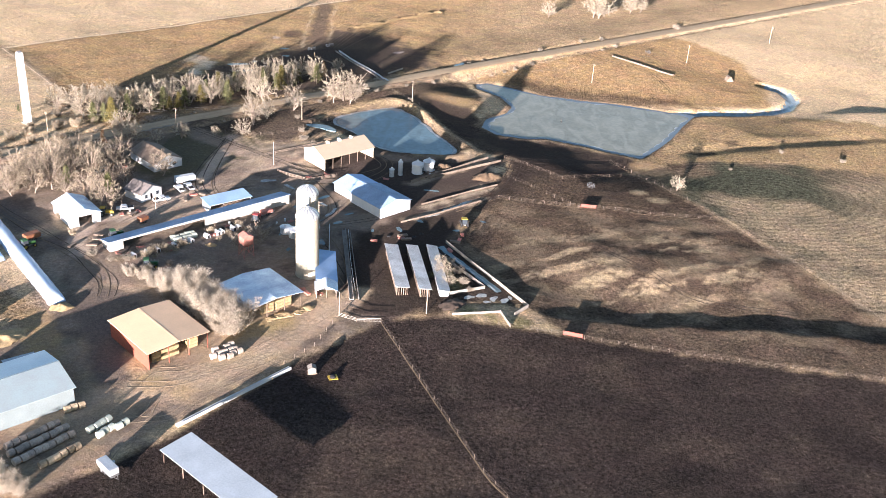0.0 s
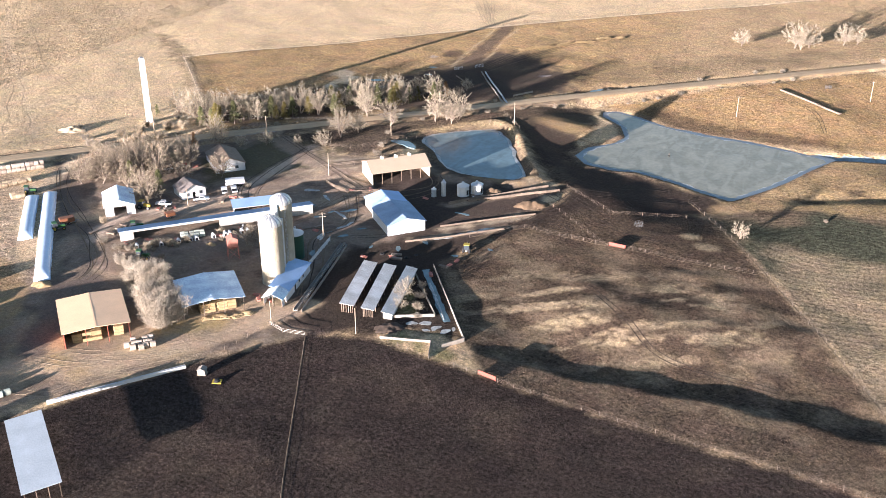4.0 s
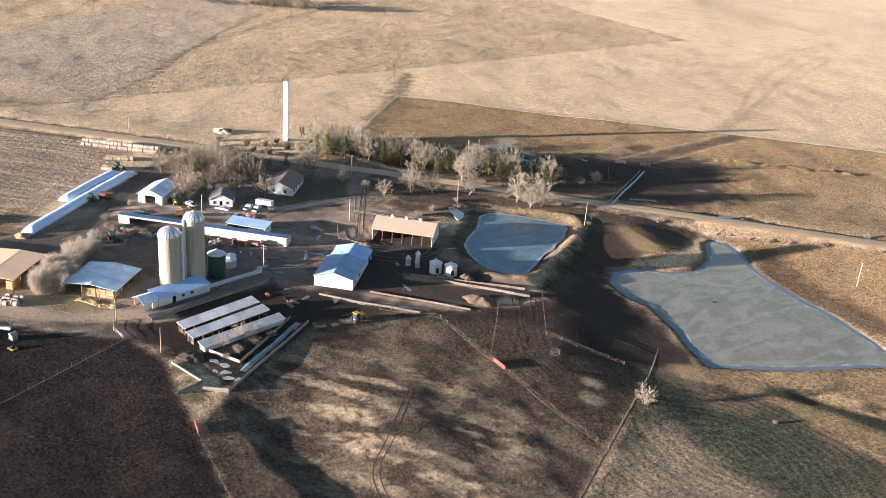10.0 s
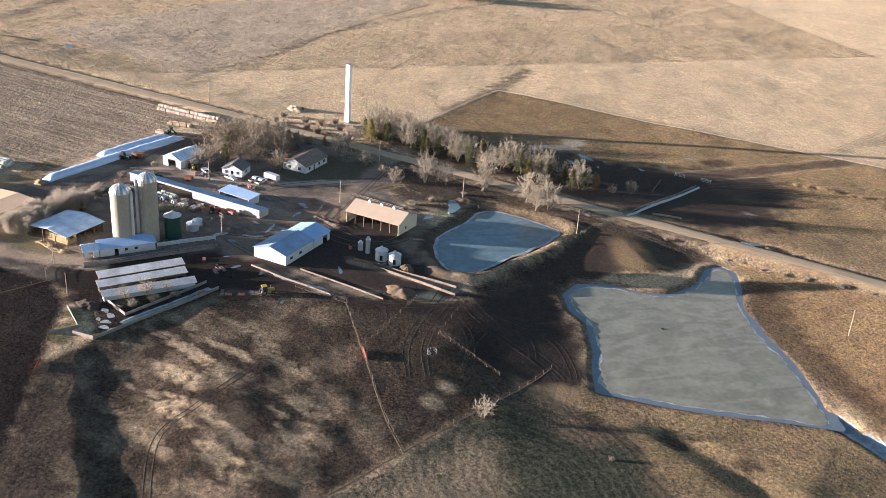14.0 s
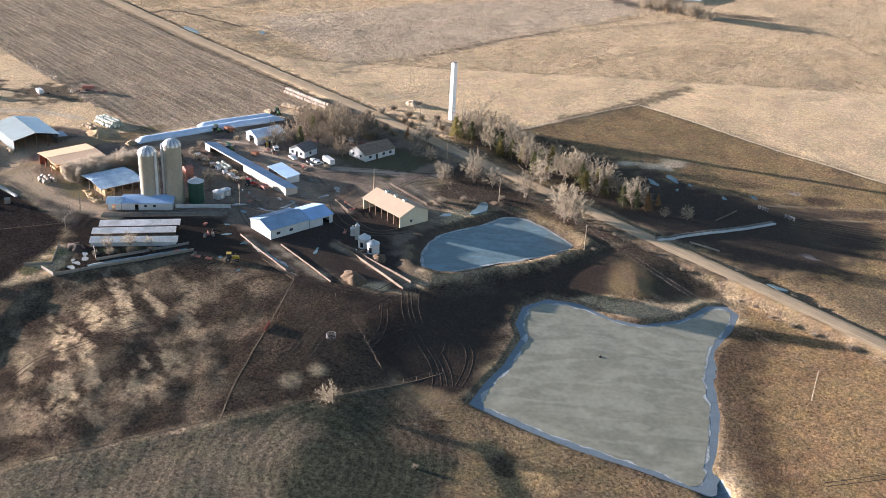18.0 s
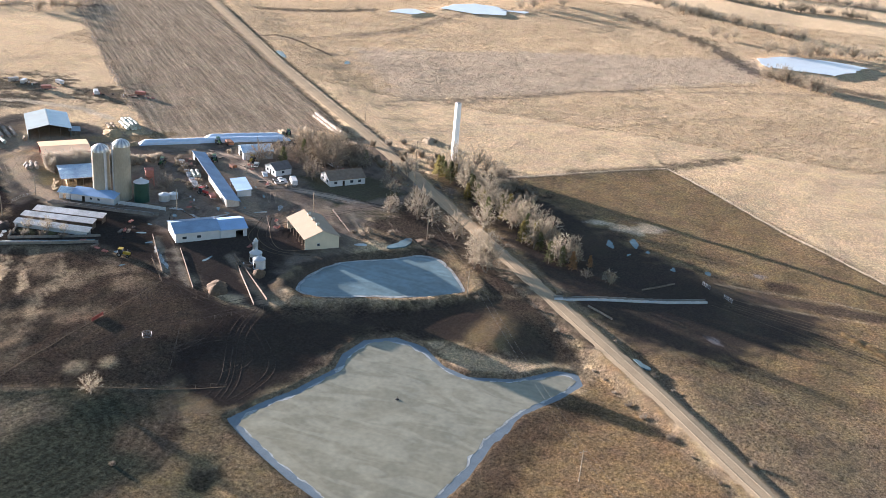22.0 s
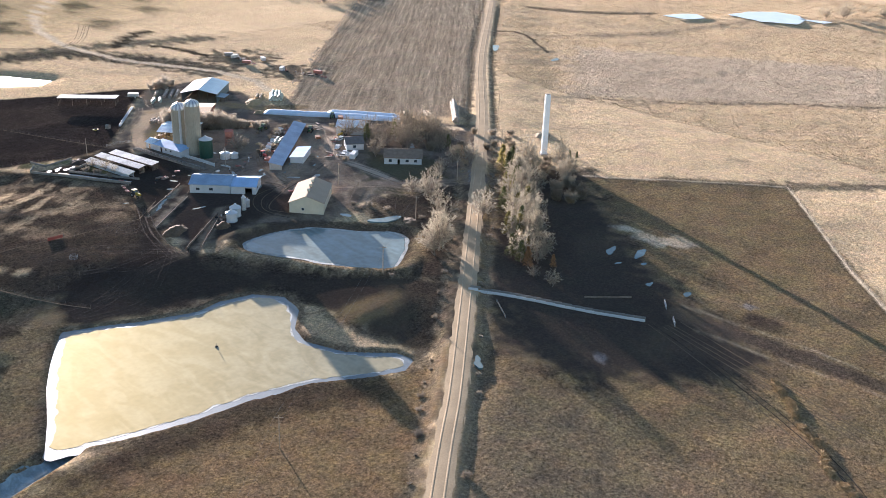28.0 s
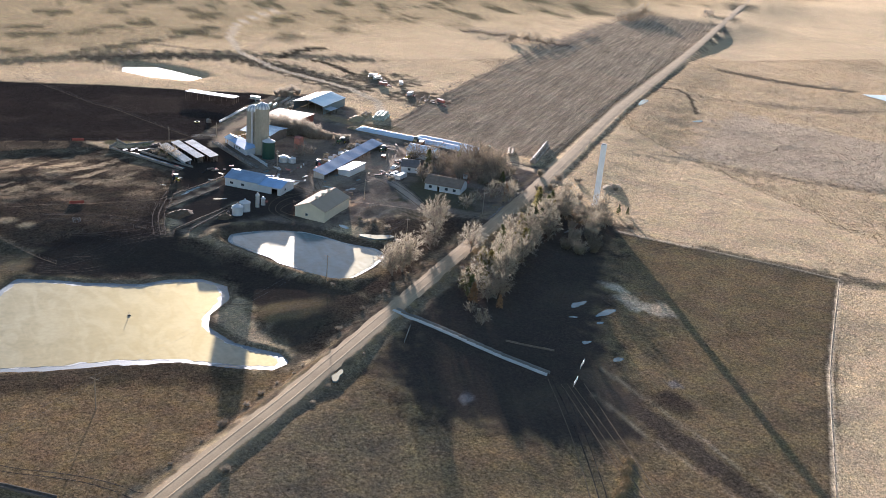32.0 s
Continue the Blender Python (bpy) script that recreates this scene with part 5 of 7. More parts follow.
bin_tank("hopper_tank", "narrow galvanized feed hopper", -19.4, 322.0, 0.8, 2.6, 0.5, M_GALV, M_GALV, "hopper")
bin_tank("hopper_tank", "tall slim galvanized feed hopper", -16.6, 323.8, 0.75, 4.8, 0.7, M_GALV, M_GALV, "hopper")

# the tall white column
T = thing("white_tower", "tall plain white square tower beyond the trees", "tower", on(-155.8, 349.6, -41))
n = 12
for i in range(n):
    bm = bmesh.new()
    z0, z1 = 26.6 * i / n, 26.6 * (i + 1) / n - 0.03
    w0, w1 = 1.25 - 0.15 * i / n, 1.25 - 0.15 * (i + 1) / n
    vs = [bm.verts.new((sx * w, sy * w * 0.8, z)) for w, z in ((w0, z0), (w1, z1)) for sx, sy in ((-1, -1), (1, -1), (1, 1), (-1, 1))]
    for k in range(4):
        bm.faces.new((vs[k], vs[(k + 1) % 4], vs[4 + (k + 1) % 4], vs[4 + k]))
    bm.faces.new(vs[4:])
    bm.faces.new(vs[3::-1])
    part("shaft_section", bm, M_TOWER, T)
part("footing", bmbox(-1.8, 1.8, -1.6, 1.6, -0.4, 0.35), M_CONC, T)
part("cap", bmbox(-0.8, 0.8, -0.6, 0.6, 26.6, 27.0), M_STEEL, T)

# hopper on legs
T = thing("overhead_bin", "rusty pinkish overhead feed bin on braced legs", "feed bin", on(-56.0, 256.5, 40))
bm = bmesh.new()
vs0 = [bm.verts.new((sx * 1.5, sy * 1.5, 4.2)) for sx, sy in ((-1, -1), (1, -1), (1, 1), (-1, 1))]
vs1 = [bm.verts.new((sx * 1.5, sy * 1.5, 6.6)) for sx, sy in ((-1, -1), (1, -1), (1, 1), (-1, 1))]
vs2 = [bm.verts.new((sx * 0.4, sy * 0.4, 3.0)) for sx, sy in ((-1, -1), (1, -1), (1, 1), (-1, 1))]
for k in range(4):
    j = (k + 1) % 4
    bm.faces.new((vs0[k], vs0[j], vs1[j], vs1[k]))
    bm.faces.new((vs2[k], vs2[j], vs0[j], vs0[k]))
bm.faces.new(vs2)
part("hopper", bm, M_RUST, T)
bm = bmesh.new()
prism(bm, [(-1.65, 6.6), (1.65, 6.6), (0, 7.4)], -1.65, 1.65)
part("bin_roof", bm, M_RUST, T)
for sx in (-1, 1):
    for sy in (-1, 1):
        bm = bmesh.new()
        rod(bm, (sx * 1.6, sy * 1.6, -0.1), (sx * 1.45, sy * 1.45, 4.6), 0.1, n=5)
        part("leg", bm, M_RUST, T)
for a, b in (((-1.55, -1.55), (1.55, -1.55)), ((1.55, -1.55), (1.55, 1.55)), ((1.55, 1.55), (-1.55, 1.55)), ((-1.55, 1.55), (-1.55, -1.55))):
    bm = bmesh.new()
    rod(bm, (*a, 0.4), (*b, 3.6), 0.06, n=4)
    rod(bm, (*b, 0.4), (*a, 3.6), 0.06, n=4)
    part("brace", bm, M_RUST, T)


def bag(a, b, w, h, label):
    """A long silage bag lying on the ground."""
    a, b = Vector(a), Vector(b)
    u = (b - a).normalized()
    L = (b - a).length
    T = thing("silage_bag", label, "silage bag", frame_at((a.x, a.y), (u.x, u.y)), "silage bags")
    bm = bmesh.new()
    n, k = int(L / 1.2), 12
    rings = []
    for i in range(n + 1):
        x = L * i / n
        e = min(1.0, 0.25 + x / 3.0, 0.12 + (L - x) / 4.0)
        s = 1 + 0.03 * math.sin(i * 1.9) + 0.02 * math.sin(i * 0.7 + 1)
        gzv = gz(a.x + u.x * x, a.y + u.y * x) - gz(a.x, a.y)
        ring = []
        for j in range(k + 1):
            t = math.pi * j / k
            ring.append(bm.verts.new((x, s * w / 2 * math.cos(t) * (1 + 0.1 * math.sin(t)), gzv - 0.05 + max(0, h * e * s * math.sin(t) ** 0.8))))
        rings.append(ring)
    for p, q in zip(rings, rings[1:]):
        for j in range(k):
            bm.faces.new((p[j], p[j + 1], q[j + 1], q[j]))
    bm.faces.new(rings[0])
    bm.faces.new(rings[-1][::-1])
    part("film", bm, M_BAG, T, smooth=True)
    return T


bag((-121.5, 242.5), (-144.0, 270.5), 4.2, 1.9, "long white plastic silage bag in the field edge")
bag((-98.0, 223.5), (-140.5, 275.0), 4.4, 2.0, "long white plastic silage bag, opened at one end")

# ---- trees ----


def branch_tris(segs):
    """Tapered five-sided limbs for (p0, p1, r0, r1)."""
    V, F = [], []
    n = 5
    for p0, p1, r0, r1 in segs:
        d = p1 - p0
        L = np.linalg.norm(d)
        if L < 1e-6:
            continue
        d = d / L
        a = np.cross(d, (0, 0, 1.0) if abs(d[2]) < 0.9 else (1.0, 0, 0))
        a /= np.linalg.norm(a)
        b = np.cross(d, a)
        k = len(V)
        for p, r in ((p0, r0), (p1, r1)):
            for i in range(n):
                t = 2 * math.pi * i / n
                V.append(p + r * (math.cos(t) * a + math.sin(t) * b))
        for i in range(n):
            j = (i + 1) % n
            F.append((k + i, k + j, k + n + j, k + n + i))
    return np.array(V), np.array(F)


def blades(rs, P, D, length, width, droop=0.0):
    """Thin tapered blades from P along D."""
    n = len(P)
    D = D / np.linalg.norm(D, axis=1)[:, None]
    L = length * rs.uniform(0.6, 1.3, n)[:, None]
    S = np.cross(D, rs.normal(size=(n, 3)))
    S /= np.linalg.norm(S, axis=1)[:, None] + 1e-9
    w = width * rs.uniform(0.7, 1.3, n)[:, None]
    tip = P + D * L
    tip[:, 2] -= droop * L[:, 0]
    V = np.stack([P - S * w / 2, P + S * w / 2, tip], 1).reshape(-1, 3)
    return V, np.arange(3 * n).reshape(-1, 3)


def bare_tree(seed, H, spread, trunk=0.22, limbs=16, fullness=1.0, twig_w=0.07):
    """A forked trunk whose limbs reach for an uneven dome, with branches and fine twigs."""
    rs = np.random.RandomState(seed)
    segs, tips, dirs = [], [], []
    fork = H * trunk
    r0 = 0.022 * H
    stems = 1 if rs.uniform() < 0.5 else 2
    feet = []
    for k in range(stems):
        a = rs.uniform(0, 6.283)
        foot = np.array([0.25 * k * math.cos(a), 0.25 * k * math.sin(a), -0.3])
        top = foot + np.array([rs.normal(0, 0.05 * H), rs.normal(0, 0.05 * H), fork + 0.3])
        mid = (foot + top) / 2 + rs.normal(0, 0.1, 3)
        segs += [(foot, mid, r0 * (1.25 if stems == 1 else 0.95), r0), (mid, top, r0, r0 * 0.75)]
        feet.append(top)
    c = np.array([0, 0, H * (0.36 + 0.3 * trunk)])
    R, Rz = 0.36 * H * spread, H - c[2]
    for i in range(limbs):
        th, cz = 2.4 * i + rs.normal(0, 0.3), 1 - 1.25 * ((i + 0.5) / limbs)
        sr = math.sqrt(max(0.05, 1 - cz * cz))
        k = rs.uniform(0.72, 1.08)
        target = c + k * np.array([R * sr * math.cos(th), R * sr * math.sin(th), Rz * cz if cz > 0 else 0.6 * H * 0.3 * cz])
        p0 = feet[i % stems] - np.array([0, 0, rs.uniform(0, 0.3) * fork])
        p1 = p0 * 0.55 + target * 0.45 + np.array([0, 0, 0.05 * H]) + rs.normal(0, 0.03 * H, 3)
        segs += [(p0, p1, r0 * 0.5, r0 * 0.33), (p1, target, r0 * 0.33, r0 * 0.1)]
        for j in range(7):
            t = rs.uniform(0.15, 1.0)
            q = p1 + (target - p1) * t if j > 1 else p0 + (p1 - p0) * (0.5 + 0.5 * t)
            out = (q - c) / (np.linalg.norm(q - c) + 1e-6)
            d = out * 0.5 + rs.normal(0, 0.5, 3) + np.array([0, 0, 0.35])
            d /= np.linalg.norm(d)
            e = q + d * H * rs.uniform(0.10, 0.2)
            segs.append((q, e, r0 * 0.13, r0 * 0.05))
            for k2 in range(int(12 * fullness)):
                t2 = rs.uniform(0.1, 1.05)
                tips.append(q + (e - q) * t2)
                dirs.append(d * 0.5 + out * 0.25 + rs.normal(0, 0.5, 3) + np.array([0, 0, 0.25]))
    V1, F1 = branch_tris(segs)
    V2, F2 = blades(rs, np.array(tips), np.array(dirs), H * 0.062, twig_w)
    return mesh_np("trunk", V1, F1, M_BARK), mesh_np("crown", V2, F2)


def conifer(seed, H, R):
    rs = np.random.RandomState(seed)
    segs = [(np.array([0, 0, -0.3]), np.array([0, 0, H * 0.9]), 0.02 * H, 0.02)]
    P, D = [], []
    for i in range(120):
        z = H * (0.1 + 0.88 * rs.uniform() ** 0.8)
        r = R * (1 - z / H) ** 0.75 * rs.uniform(0.5, 1.15) + 0.15
        a = rs.uniform(0, 6.283)
        tip = np.array([r * math.cos(a), r * math.sin(a), z - 0.12 * r + rs.normal(0, 0.15)])
        root = np.array([0, 0, z])
        if i % 4 == 0:
            segs.append((root, tip, 0.05, 0.02))
        for k in range(26):
            t = rs.uniform(0.25, 1.0)
            P.append(root + (tip - root) * t + rs.normal(0, 0.16, 3))
            D.append((tip - root) * 0.5 + rs.normal(0, 0.7, 3))
    V1, F1 = branch_tris(segs)
    V2, F2 = blades(rs, np.array(P), np.array(D), 0.6, 0.16, 0.15)
    return mesh_np("trunk", V1, F1, M_BARK), mesh_np("crown", V2, F2)


def shrub(seed, H, R, n=1500, w=0.06):
    """Many stems from the ground with a dense twiggy crown."""
    rs = np.random.RandomState(seed)
    segs, P, D = [], [], []
    for i in range(22):
        a, q = rs.uniform(0, 6.283), rs.uniform(0, 0.4) * R
        p = np.array([q * math.cos(a), q * math.sin(a), -0.1])
        d = np.array([math.cos(a) * rs.uniform(0.1, 1.0) * R / H, math.sin(a) * rs.uniform(0.1, 1.0) * R / H, 1.0])
        h = H * rs.uniform(0.5, 0.85)
        end = p + d * h
        mid = p + d * h * 0.5 + rs.normal(0, 0.2, 3)
        segs += [(p, mid, 0.05, 0.035), (mid, end, 0.035, 0.012)]
        for k in range(n // 22):
            t = rs.uniform(0.2, 1.05)
            b = (p + (mid - p) * t * 2) if t < 0.5 else (mid + (end - mid) * (t * 2 - 1))
            P.append(b + rs.normal(0, 0.10 * R, 3) * np.array([1, 1, 0.6]))
            D.append(d * 0.4 + rs.normal(0, 0.6, 3))
    V1, F1 = branch_tris(segs)
    P = np.array(P)
    P[:, 2] = np.maximum(P[:, 2], 0.05)
    V2, F2 = blades(rs, P, np.array(D), 0.9, w)
    return mesh_np("trunk", V1, F1, M_BARK), mesh_np("crown", V2, F2)


CROWNS = {}


def plant(name, label, cat, kinds, mat_, spots, group, seed, smin=0.85, smax=1.15):
    rs = random.Random(seed)
    for x, y, s in spots:
        t_me, c_me = kinds[rs.randrange(len(kinds))]
        key = (c_me.name, mat_.name)
        if key not in CROWNS:
            CROWNS[key] = c_me.copy()
            CROWNS[key].materials.append(mat_)
        c_me = CROWNS[key]
        T = thing(name, label, cat, on(x, y, rs.uniform(0, 360), -0.05) @ Matrix.Scale(s * rs.uniform(smin, smax), 4), group)
        shared("trunk", t_me, None, T)
        shared("crown", c_me, None, T)


ASH = [bare_tree(100 + i, 13.0, 0.95 + 0.12 * (i % 3), 0.2, 24, 2.9 + 0.4 * (i % 2), 0.045) for i in range(6)]
WIDE = [bare_tree(120 + i, 8.4, 1.4, 0.16, 20, 3.2, 0.045) for i in range(4)]
CEDAR = [conifer(140 + i, 10.5, 3.0 + 0.25 * i) for i in range(3)]
YELLOW = [conifer(150 + i, 10.0, 3.1) for i in range(2)]
SCRUB = [shrub(160 + i, 5.0, 3.0, 9000, 0.036) for i in range(4)]
LOWBUSH = [shrub(170 + i, 2.0, 1.6, 700, 0.06) for i in range(3)]
M_YEL = mat("yellowing_needles", (0.24, 0.20, 0.07), 0.85, vary=0.4, scale=0.7, fine=5, rnd=0.25, tint=(0.13, 0.12, 0.045))
sunlit_through(M_YEL, 0.5)
rs = random.Random(5)
row = []
for i in range(52):
    t, o = i / 51, rs.uniform(-4.2, 4.2)
    row.append((-137 + 75 * t - 0.7 * o + rs.uniform(-1, 1), 354 + 72 * t + 0.7 * o + rs.uniform(-1, 1), rs.uniform(0.66, 0.98)))
plant("bare_tree", "bare deciduous tree with pale sunlit twigs", "tree", ASH, M_FROST, [p for i, p in enumerate(row) if i % 6 in (0, 3, 5)] + [(-76, 387, 0.9), (-84, 396, 0.9), (-70, 408, 0.88), (-96, 382, 0.85), (-60, 420, 0.8), (-150, 362, 0.8), (-146, 368, 0.85), (-140, 374, 0.8), (-134, 378, 0.8), (-144, 374, 0.75)], "shelter belt trees", 11)
plant("evergreen", "dark green conifer in the shelter belt", "tree", CEDAR, M_GREEN, [(x + 4, y - 4, s * 0.95) for i, (x, y, s) in enumerate(row) if i % 6 == 1 or i % 12 == 3], "shelter belt conifers", 12)
plant("evergreen", "yellowish green conifer in the shelter belt", "tree", YELLOW, M_YEL, [(x + 3.5, y - 4, s * 0.95) for i, (x, y, s) in enumerate(row) if i % 6 == 4 or i % 12 == 5], "shelter belt conifers", 13)
plant("bare_tree", "bare tree with a whitish twiggy crown beside the drive", "tree", ASH, M_FROST,
      [(-74.7, 361.3, 0.95), (-71, 368.4, 0.72), (-62.8, 380.7, 1.0), (-48.5, 393, 0.95), (-45, 396.5, 0.9), (-40.5, 398.5, 0.85), (-118, 341, 0.85), (-113, 336, 0.75), (-42, 394, 0.8)], "drive trees", 14)
plant("bare_tree", "low wide bare tree with a dense frosty crown", "tree", WIDE, M_FROST, [(-76.5, 349.5, 0.8), (-104.6, 337, 0.7), (-97.5, 343, 0.75), (-86, 347, 0.55)], "drive trees", 15)
plant("bare_tree", "spreading bare yard tree with tan twigs", "tree", WIDE, M_BROWNTWIG,
      [(-129, 288, 1.35), (-122, 299, 1.4), (-112.5, 306, 1.4), (-94.5, 308, 1.2), (-103.5, 279.5, 1.2), (-111, 285.5, 1.15), (-128, 297, 1.3), (-117, 310, 1.25), (-135, 285, 1.2), (-126, 308, 1.2), (-134, 303, 1.2), (-105, 301, 1.0),
       (-119, 289, 1.2), (-139, 293, 1.1), (-121, 320, 1.0), (-131, 315, 1.05), (-111, 296, 1.0)], "yard trees", 16)
plant("bare_tree", "tall bare tree among the yard trees", "tree", ASH, M_BROWNTWIG, [(-125, 292, 0.95), (-132, 296, 0.95), (-116, 302, 1.0), (-124, 314, 0.9), (-138, 299, 0.85), (-110, 312, 0.85), (-128, 303, 0.95)], "yard trees", 26)
plant("evergreen", "dark green yard conifer beside the cottage", "tree", CEDAR, M_GREEN, [(-106, 289, 0.85), (-120, 292, 0.75), (-128, 318, 0.6)], "yard conifers", 17)
plant("russet_tree", "small tree still holding russet leaves", "tree", YELLOW, M_RUSSET, [(-57, 425, 0.75), (-64, 430, 0.5), (-122, 332, 0.6)], "russet trees", 18)
plant("bare_tree", "lone small bare tree in the pasture", "tree", WIDE, M_FROST, [(80, 329, 0.7), (-53, 431, 0.45), (-52.5, 439, 0.72)], "lone trees", 19)
plant("bare_tree", "round pale tree beside the county road", "tree", WIDE, M_FROST, [(49.6, 566, 1.1), (75, 573, 1.75), (82, 577, 1.5), (78.5, 571, 1.4), (98, 588, 1.65), (104, 591, 1.45)], "roadside trees", 20)
scr = []
for i in range(38):
    t = i / 37
    scr.append((-83 + 33 * t + rs.uniform(-3.6, 3.6), 243 - 27 * t + rs.uniform(-3.6, 3.6), rs.uniform(1.2, 1.75) * (0.5 if t < 0.3 else 1.0)))
plant("scrub_tree", "dense frosted scrub tree between the hay barns", "shrub", SCRUB, M_SCRUB, scr, "frosted scrub", 21)
g_ = random.Random(81)
plant("low_bush", "brown weedy bush among the scrap", "shrub", LOWBUSH, M_BROWNTWIG, [(-93 + 32 * q + g_.uniform(-3, 3), 247 + 26 * q + g_.uniform(-3, 3), g_.uniform(0.5, 1.15)) for q in [g_.random() for _ in range(22)]], "scrap bushes", 34)
plant("low_bush", "tan leafless bush along the road verge", "shrub", LOWBUSH, M_TWIG, [(x + 0.66 * o, y - 0.75 * o, g_.uniform(0.35, 0.8)) for x, y, o in [(-150 + 230 * q, 318 + 199 * q, g_.choice((-6.5, 6.5)) + g_.uniform(-1.2, 1.2)) for q in [g_.random() for _ in range(44)]]], "verge bushes", 35)
plant("scrub_tree", "dense grey brush below the white tower", "shrub", SCRUB, M_BROWNTWIG, [(-118, 395, 1.1), (-125, 394, 1.2), (-115, 390, 0.9), (-131, 383, 1.25), (-123, 383, 1.0), (-137, 377, 1.1), (-128, 389, 1.15)], "tower brush", 30)
plant("evergreen", "dark round evergreen beside the white tower", "tree", CEDAR, M_GREEN, [(-160, 360.5, 0.4), (-164, 361.5, 0.36)], "tower evergreens", 31)
plant("bare_tree", "small pale bare tree growing against the loafing sheds", "tree", WIDE, M_FROST, [(0.2, 253, 0.75), (2.2, 247, 0.5), (-0.6, 259, 0.5)], "alley trees", 32)
plant("bare_tree", "bare tree beside the overhead feed bin", "tree", WIDE, M_TWIG, [(-54.5, 265, 0.8), (-60, 262, 0.5)], "yard trees", 33)
plant("scrub_tree", "big frosted scrub tree at the lot corner", "shrub", SCRUB, M_SCRUB, [(-82, 153, 1.05), (-86, 150.5, 1.05), (-79, 152, 0.85), (-85, 155.5, 0.95), (-89, 148, 1.05), (-91, 152, 0.9)], "corner scrub", 22)
plant("scrub_tree", "grey leafless brush around the yard", "shrub", SCRUB, M_BROWNTWIG,
      [(-136, 290, 0.9), (-139, 297, 0.9), (-134, 308, 0.95), (-127, 313, 0.9), (-119, 316, 0.85), (-140, 306, 0.8), (-146, 329, 0.8), (-150, 336, 0.7), (-142, 343, 0.8), (-154, 330, 0.8), (-137, 346, 0.7), (-132, 352, 0.7),
       (-132, 322, 0.8), (-126, 326, 0.75), (-138, 332, 0.8), (-152, 343, 0.7), (-148, 358, 0.75), (-142, 362, 0.8), (-136, 366, 0.8), (-130, 371, 0.75), (-151, 312, 0.7), (-108, 262, 0.5), (-115, 272, 0.5)], "yard brush", 23)
plant("low_bush", "low leafless bush with pale twigs", "shrub", LOWBUSH, M_TWIG,
      [(-80, 247, 1), (-88, 249, 1.1), (-84, 245, 1), (-92, 248, 0.9), (-98, 250, 1.1), (-76, 249, 0.8), (-97, 258, 0.8), (-165, 322, 1.1), (-178, 333, 1), (-158, 317, 1.4), (-84, 296, 0.8), (-81, 304, 1.1),
       (118, 551, 1.5), (-60, 372, 0.9), (-56, 358, 1.0), (-54, 350, 1.1), (-50, 346, 0.9), (104, 352, 0.6), (128, 372, 0.8), (150, 366, 0.9),
       (-18, 402, 0.7), (6.5, 249, 1.1), (4.5, 255, 1.2), (2.5, 261, 1.0), (8, 245, 0.8)], "low bushes", 24)


def woods(name, label, boxes, seed, h, dens, w=0.5, m=None):
    """Far brush and woodland as one mass of small blades."""
    g = np.random.RandomState(seed)
    P, D = [], []
    for (ax, ay), (bx, by), wid in boxes:
        L = math.hypot(bx - ax, by - ay)
        n = int(L * wid * dens)
        t, o = g.uniform(0, 1, n), g.uniform(-0.5, 0.5, n) * wid
        ux, uy = (bx - ax) / L, (by - ay) / L
        cl = 0.5 + 0.5 * np.sin(t * L / 5.1 + 1.3 * np.sin(t * L / 13)) * np.sin(o / 3.3 + t * L / 9)
        patch = np.sin(t * L / 11 + 2 * np.sin(t * L / 29 + seed)) + 0.6 * np.sin(t * L / 4.3 + o / 5)
        k = patch + g.uniform(-0.5, 0.5, n) > -0.35
        t, o, cl = t[k], o[k], cl[k]
        n = len(t)
        x, y = ax + ux * L * t - uy * o, ay + uy * L * t + ux * o
        z = land(x, y) + h * g.uniform(0.03, 1, n) * (0.45 + 0.55 * cl)
        P.append(np.stack([x, y, z], 1))
        D.append(g.normal(0, 0.6, (n, 3)) + np.array([0, 0, 0.5]))
    V, F = blades(g, np.concatenate(P), np.concatenate(D), h * 0.3, w)
    ob = shared(name, mesh_np(name, V, F), m or M_WOODS, None)
    return tagged(ob, label, "woods", kind="stuff")


g_ = random.Random(72)
far = []
for (ax, ay), (bx, by), n, wid in (((-800, 270), (-764, 328), 7, 10), ((-764, 328), (-702, 382), 12, 14), ((-702, 382), (-635, 501), 20, 16), ((-850, 326), (-791, 446), 30, 22), ((-791, 446), (-785, 560), 28, 24), ((-464, 474), (-425, 517), 15, 9), ((-548, 481), (-600, 558), 16, 16), ((-584, 431), (-600, 455), 3, 6),
                                  ((-912, 400), (-905, 560), 26, 30), ((-590, 262), (-652, 300), 6, 20), ((-312, -4), (-350, 8), 7, 6), ((-505, -118), (-560, -150), 12, 8)):
    for i in range(n):
        t = (i + g_.random()) / n
        far.append((ax + (bx - ax) * t + g_.uniform(-wid, wid) * 0.5, ay + (by - ay) * t + g_.uniform(-wid, wid) * 0.5, g_.uniform(0.7, 1.5)))
plant("bare_tree", "bare greyish tree along the far creek", "tree", WIDE, M_FROST, far, "far creek trees", 29)


woods("far_woods", "belt of bare grey woods on the far range", [((-464, 474), (-425, 517), 7), ((-548, 481), (-600, 558), 9), ((-478, 164), (-490, 172), 12), ((-850, 326), (-791, 446), 16), ((-791, 446), (-785, 640), 18), ((-764, 328), (-702, 382), 7), ((-702, 382), (-635, 501), 7), ((-930, 100), (-905, 400), 24), ((-912, 400), (-905, 640), 30)], 61, 5, 1.3, 0.35)
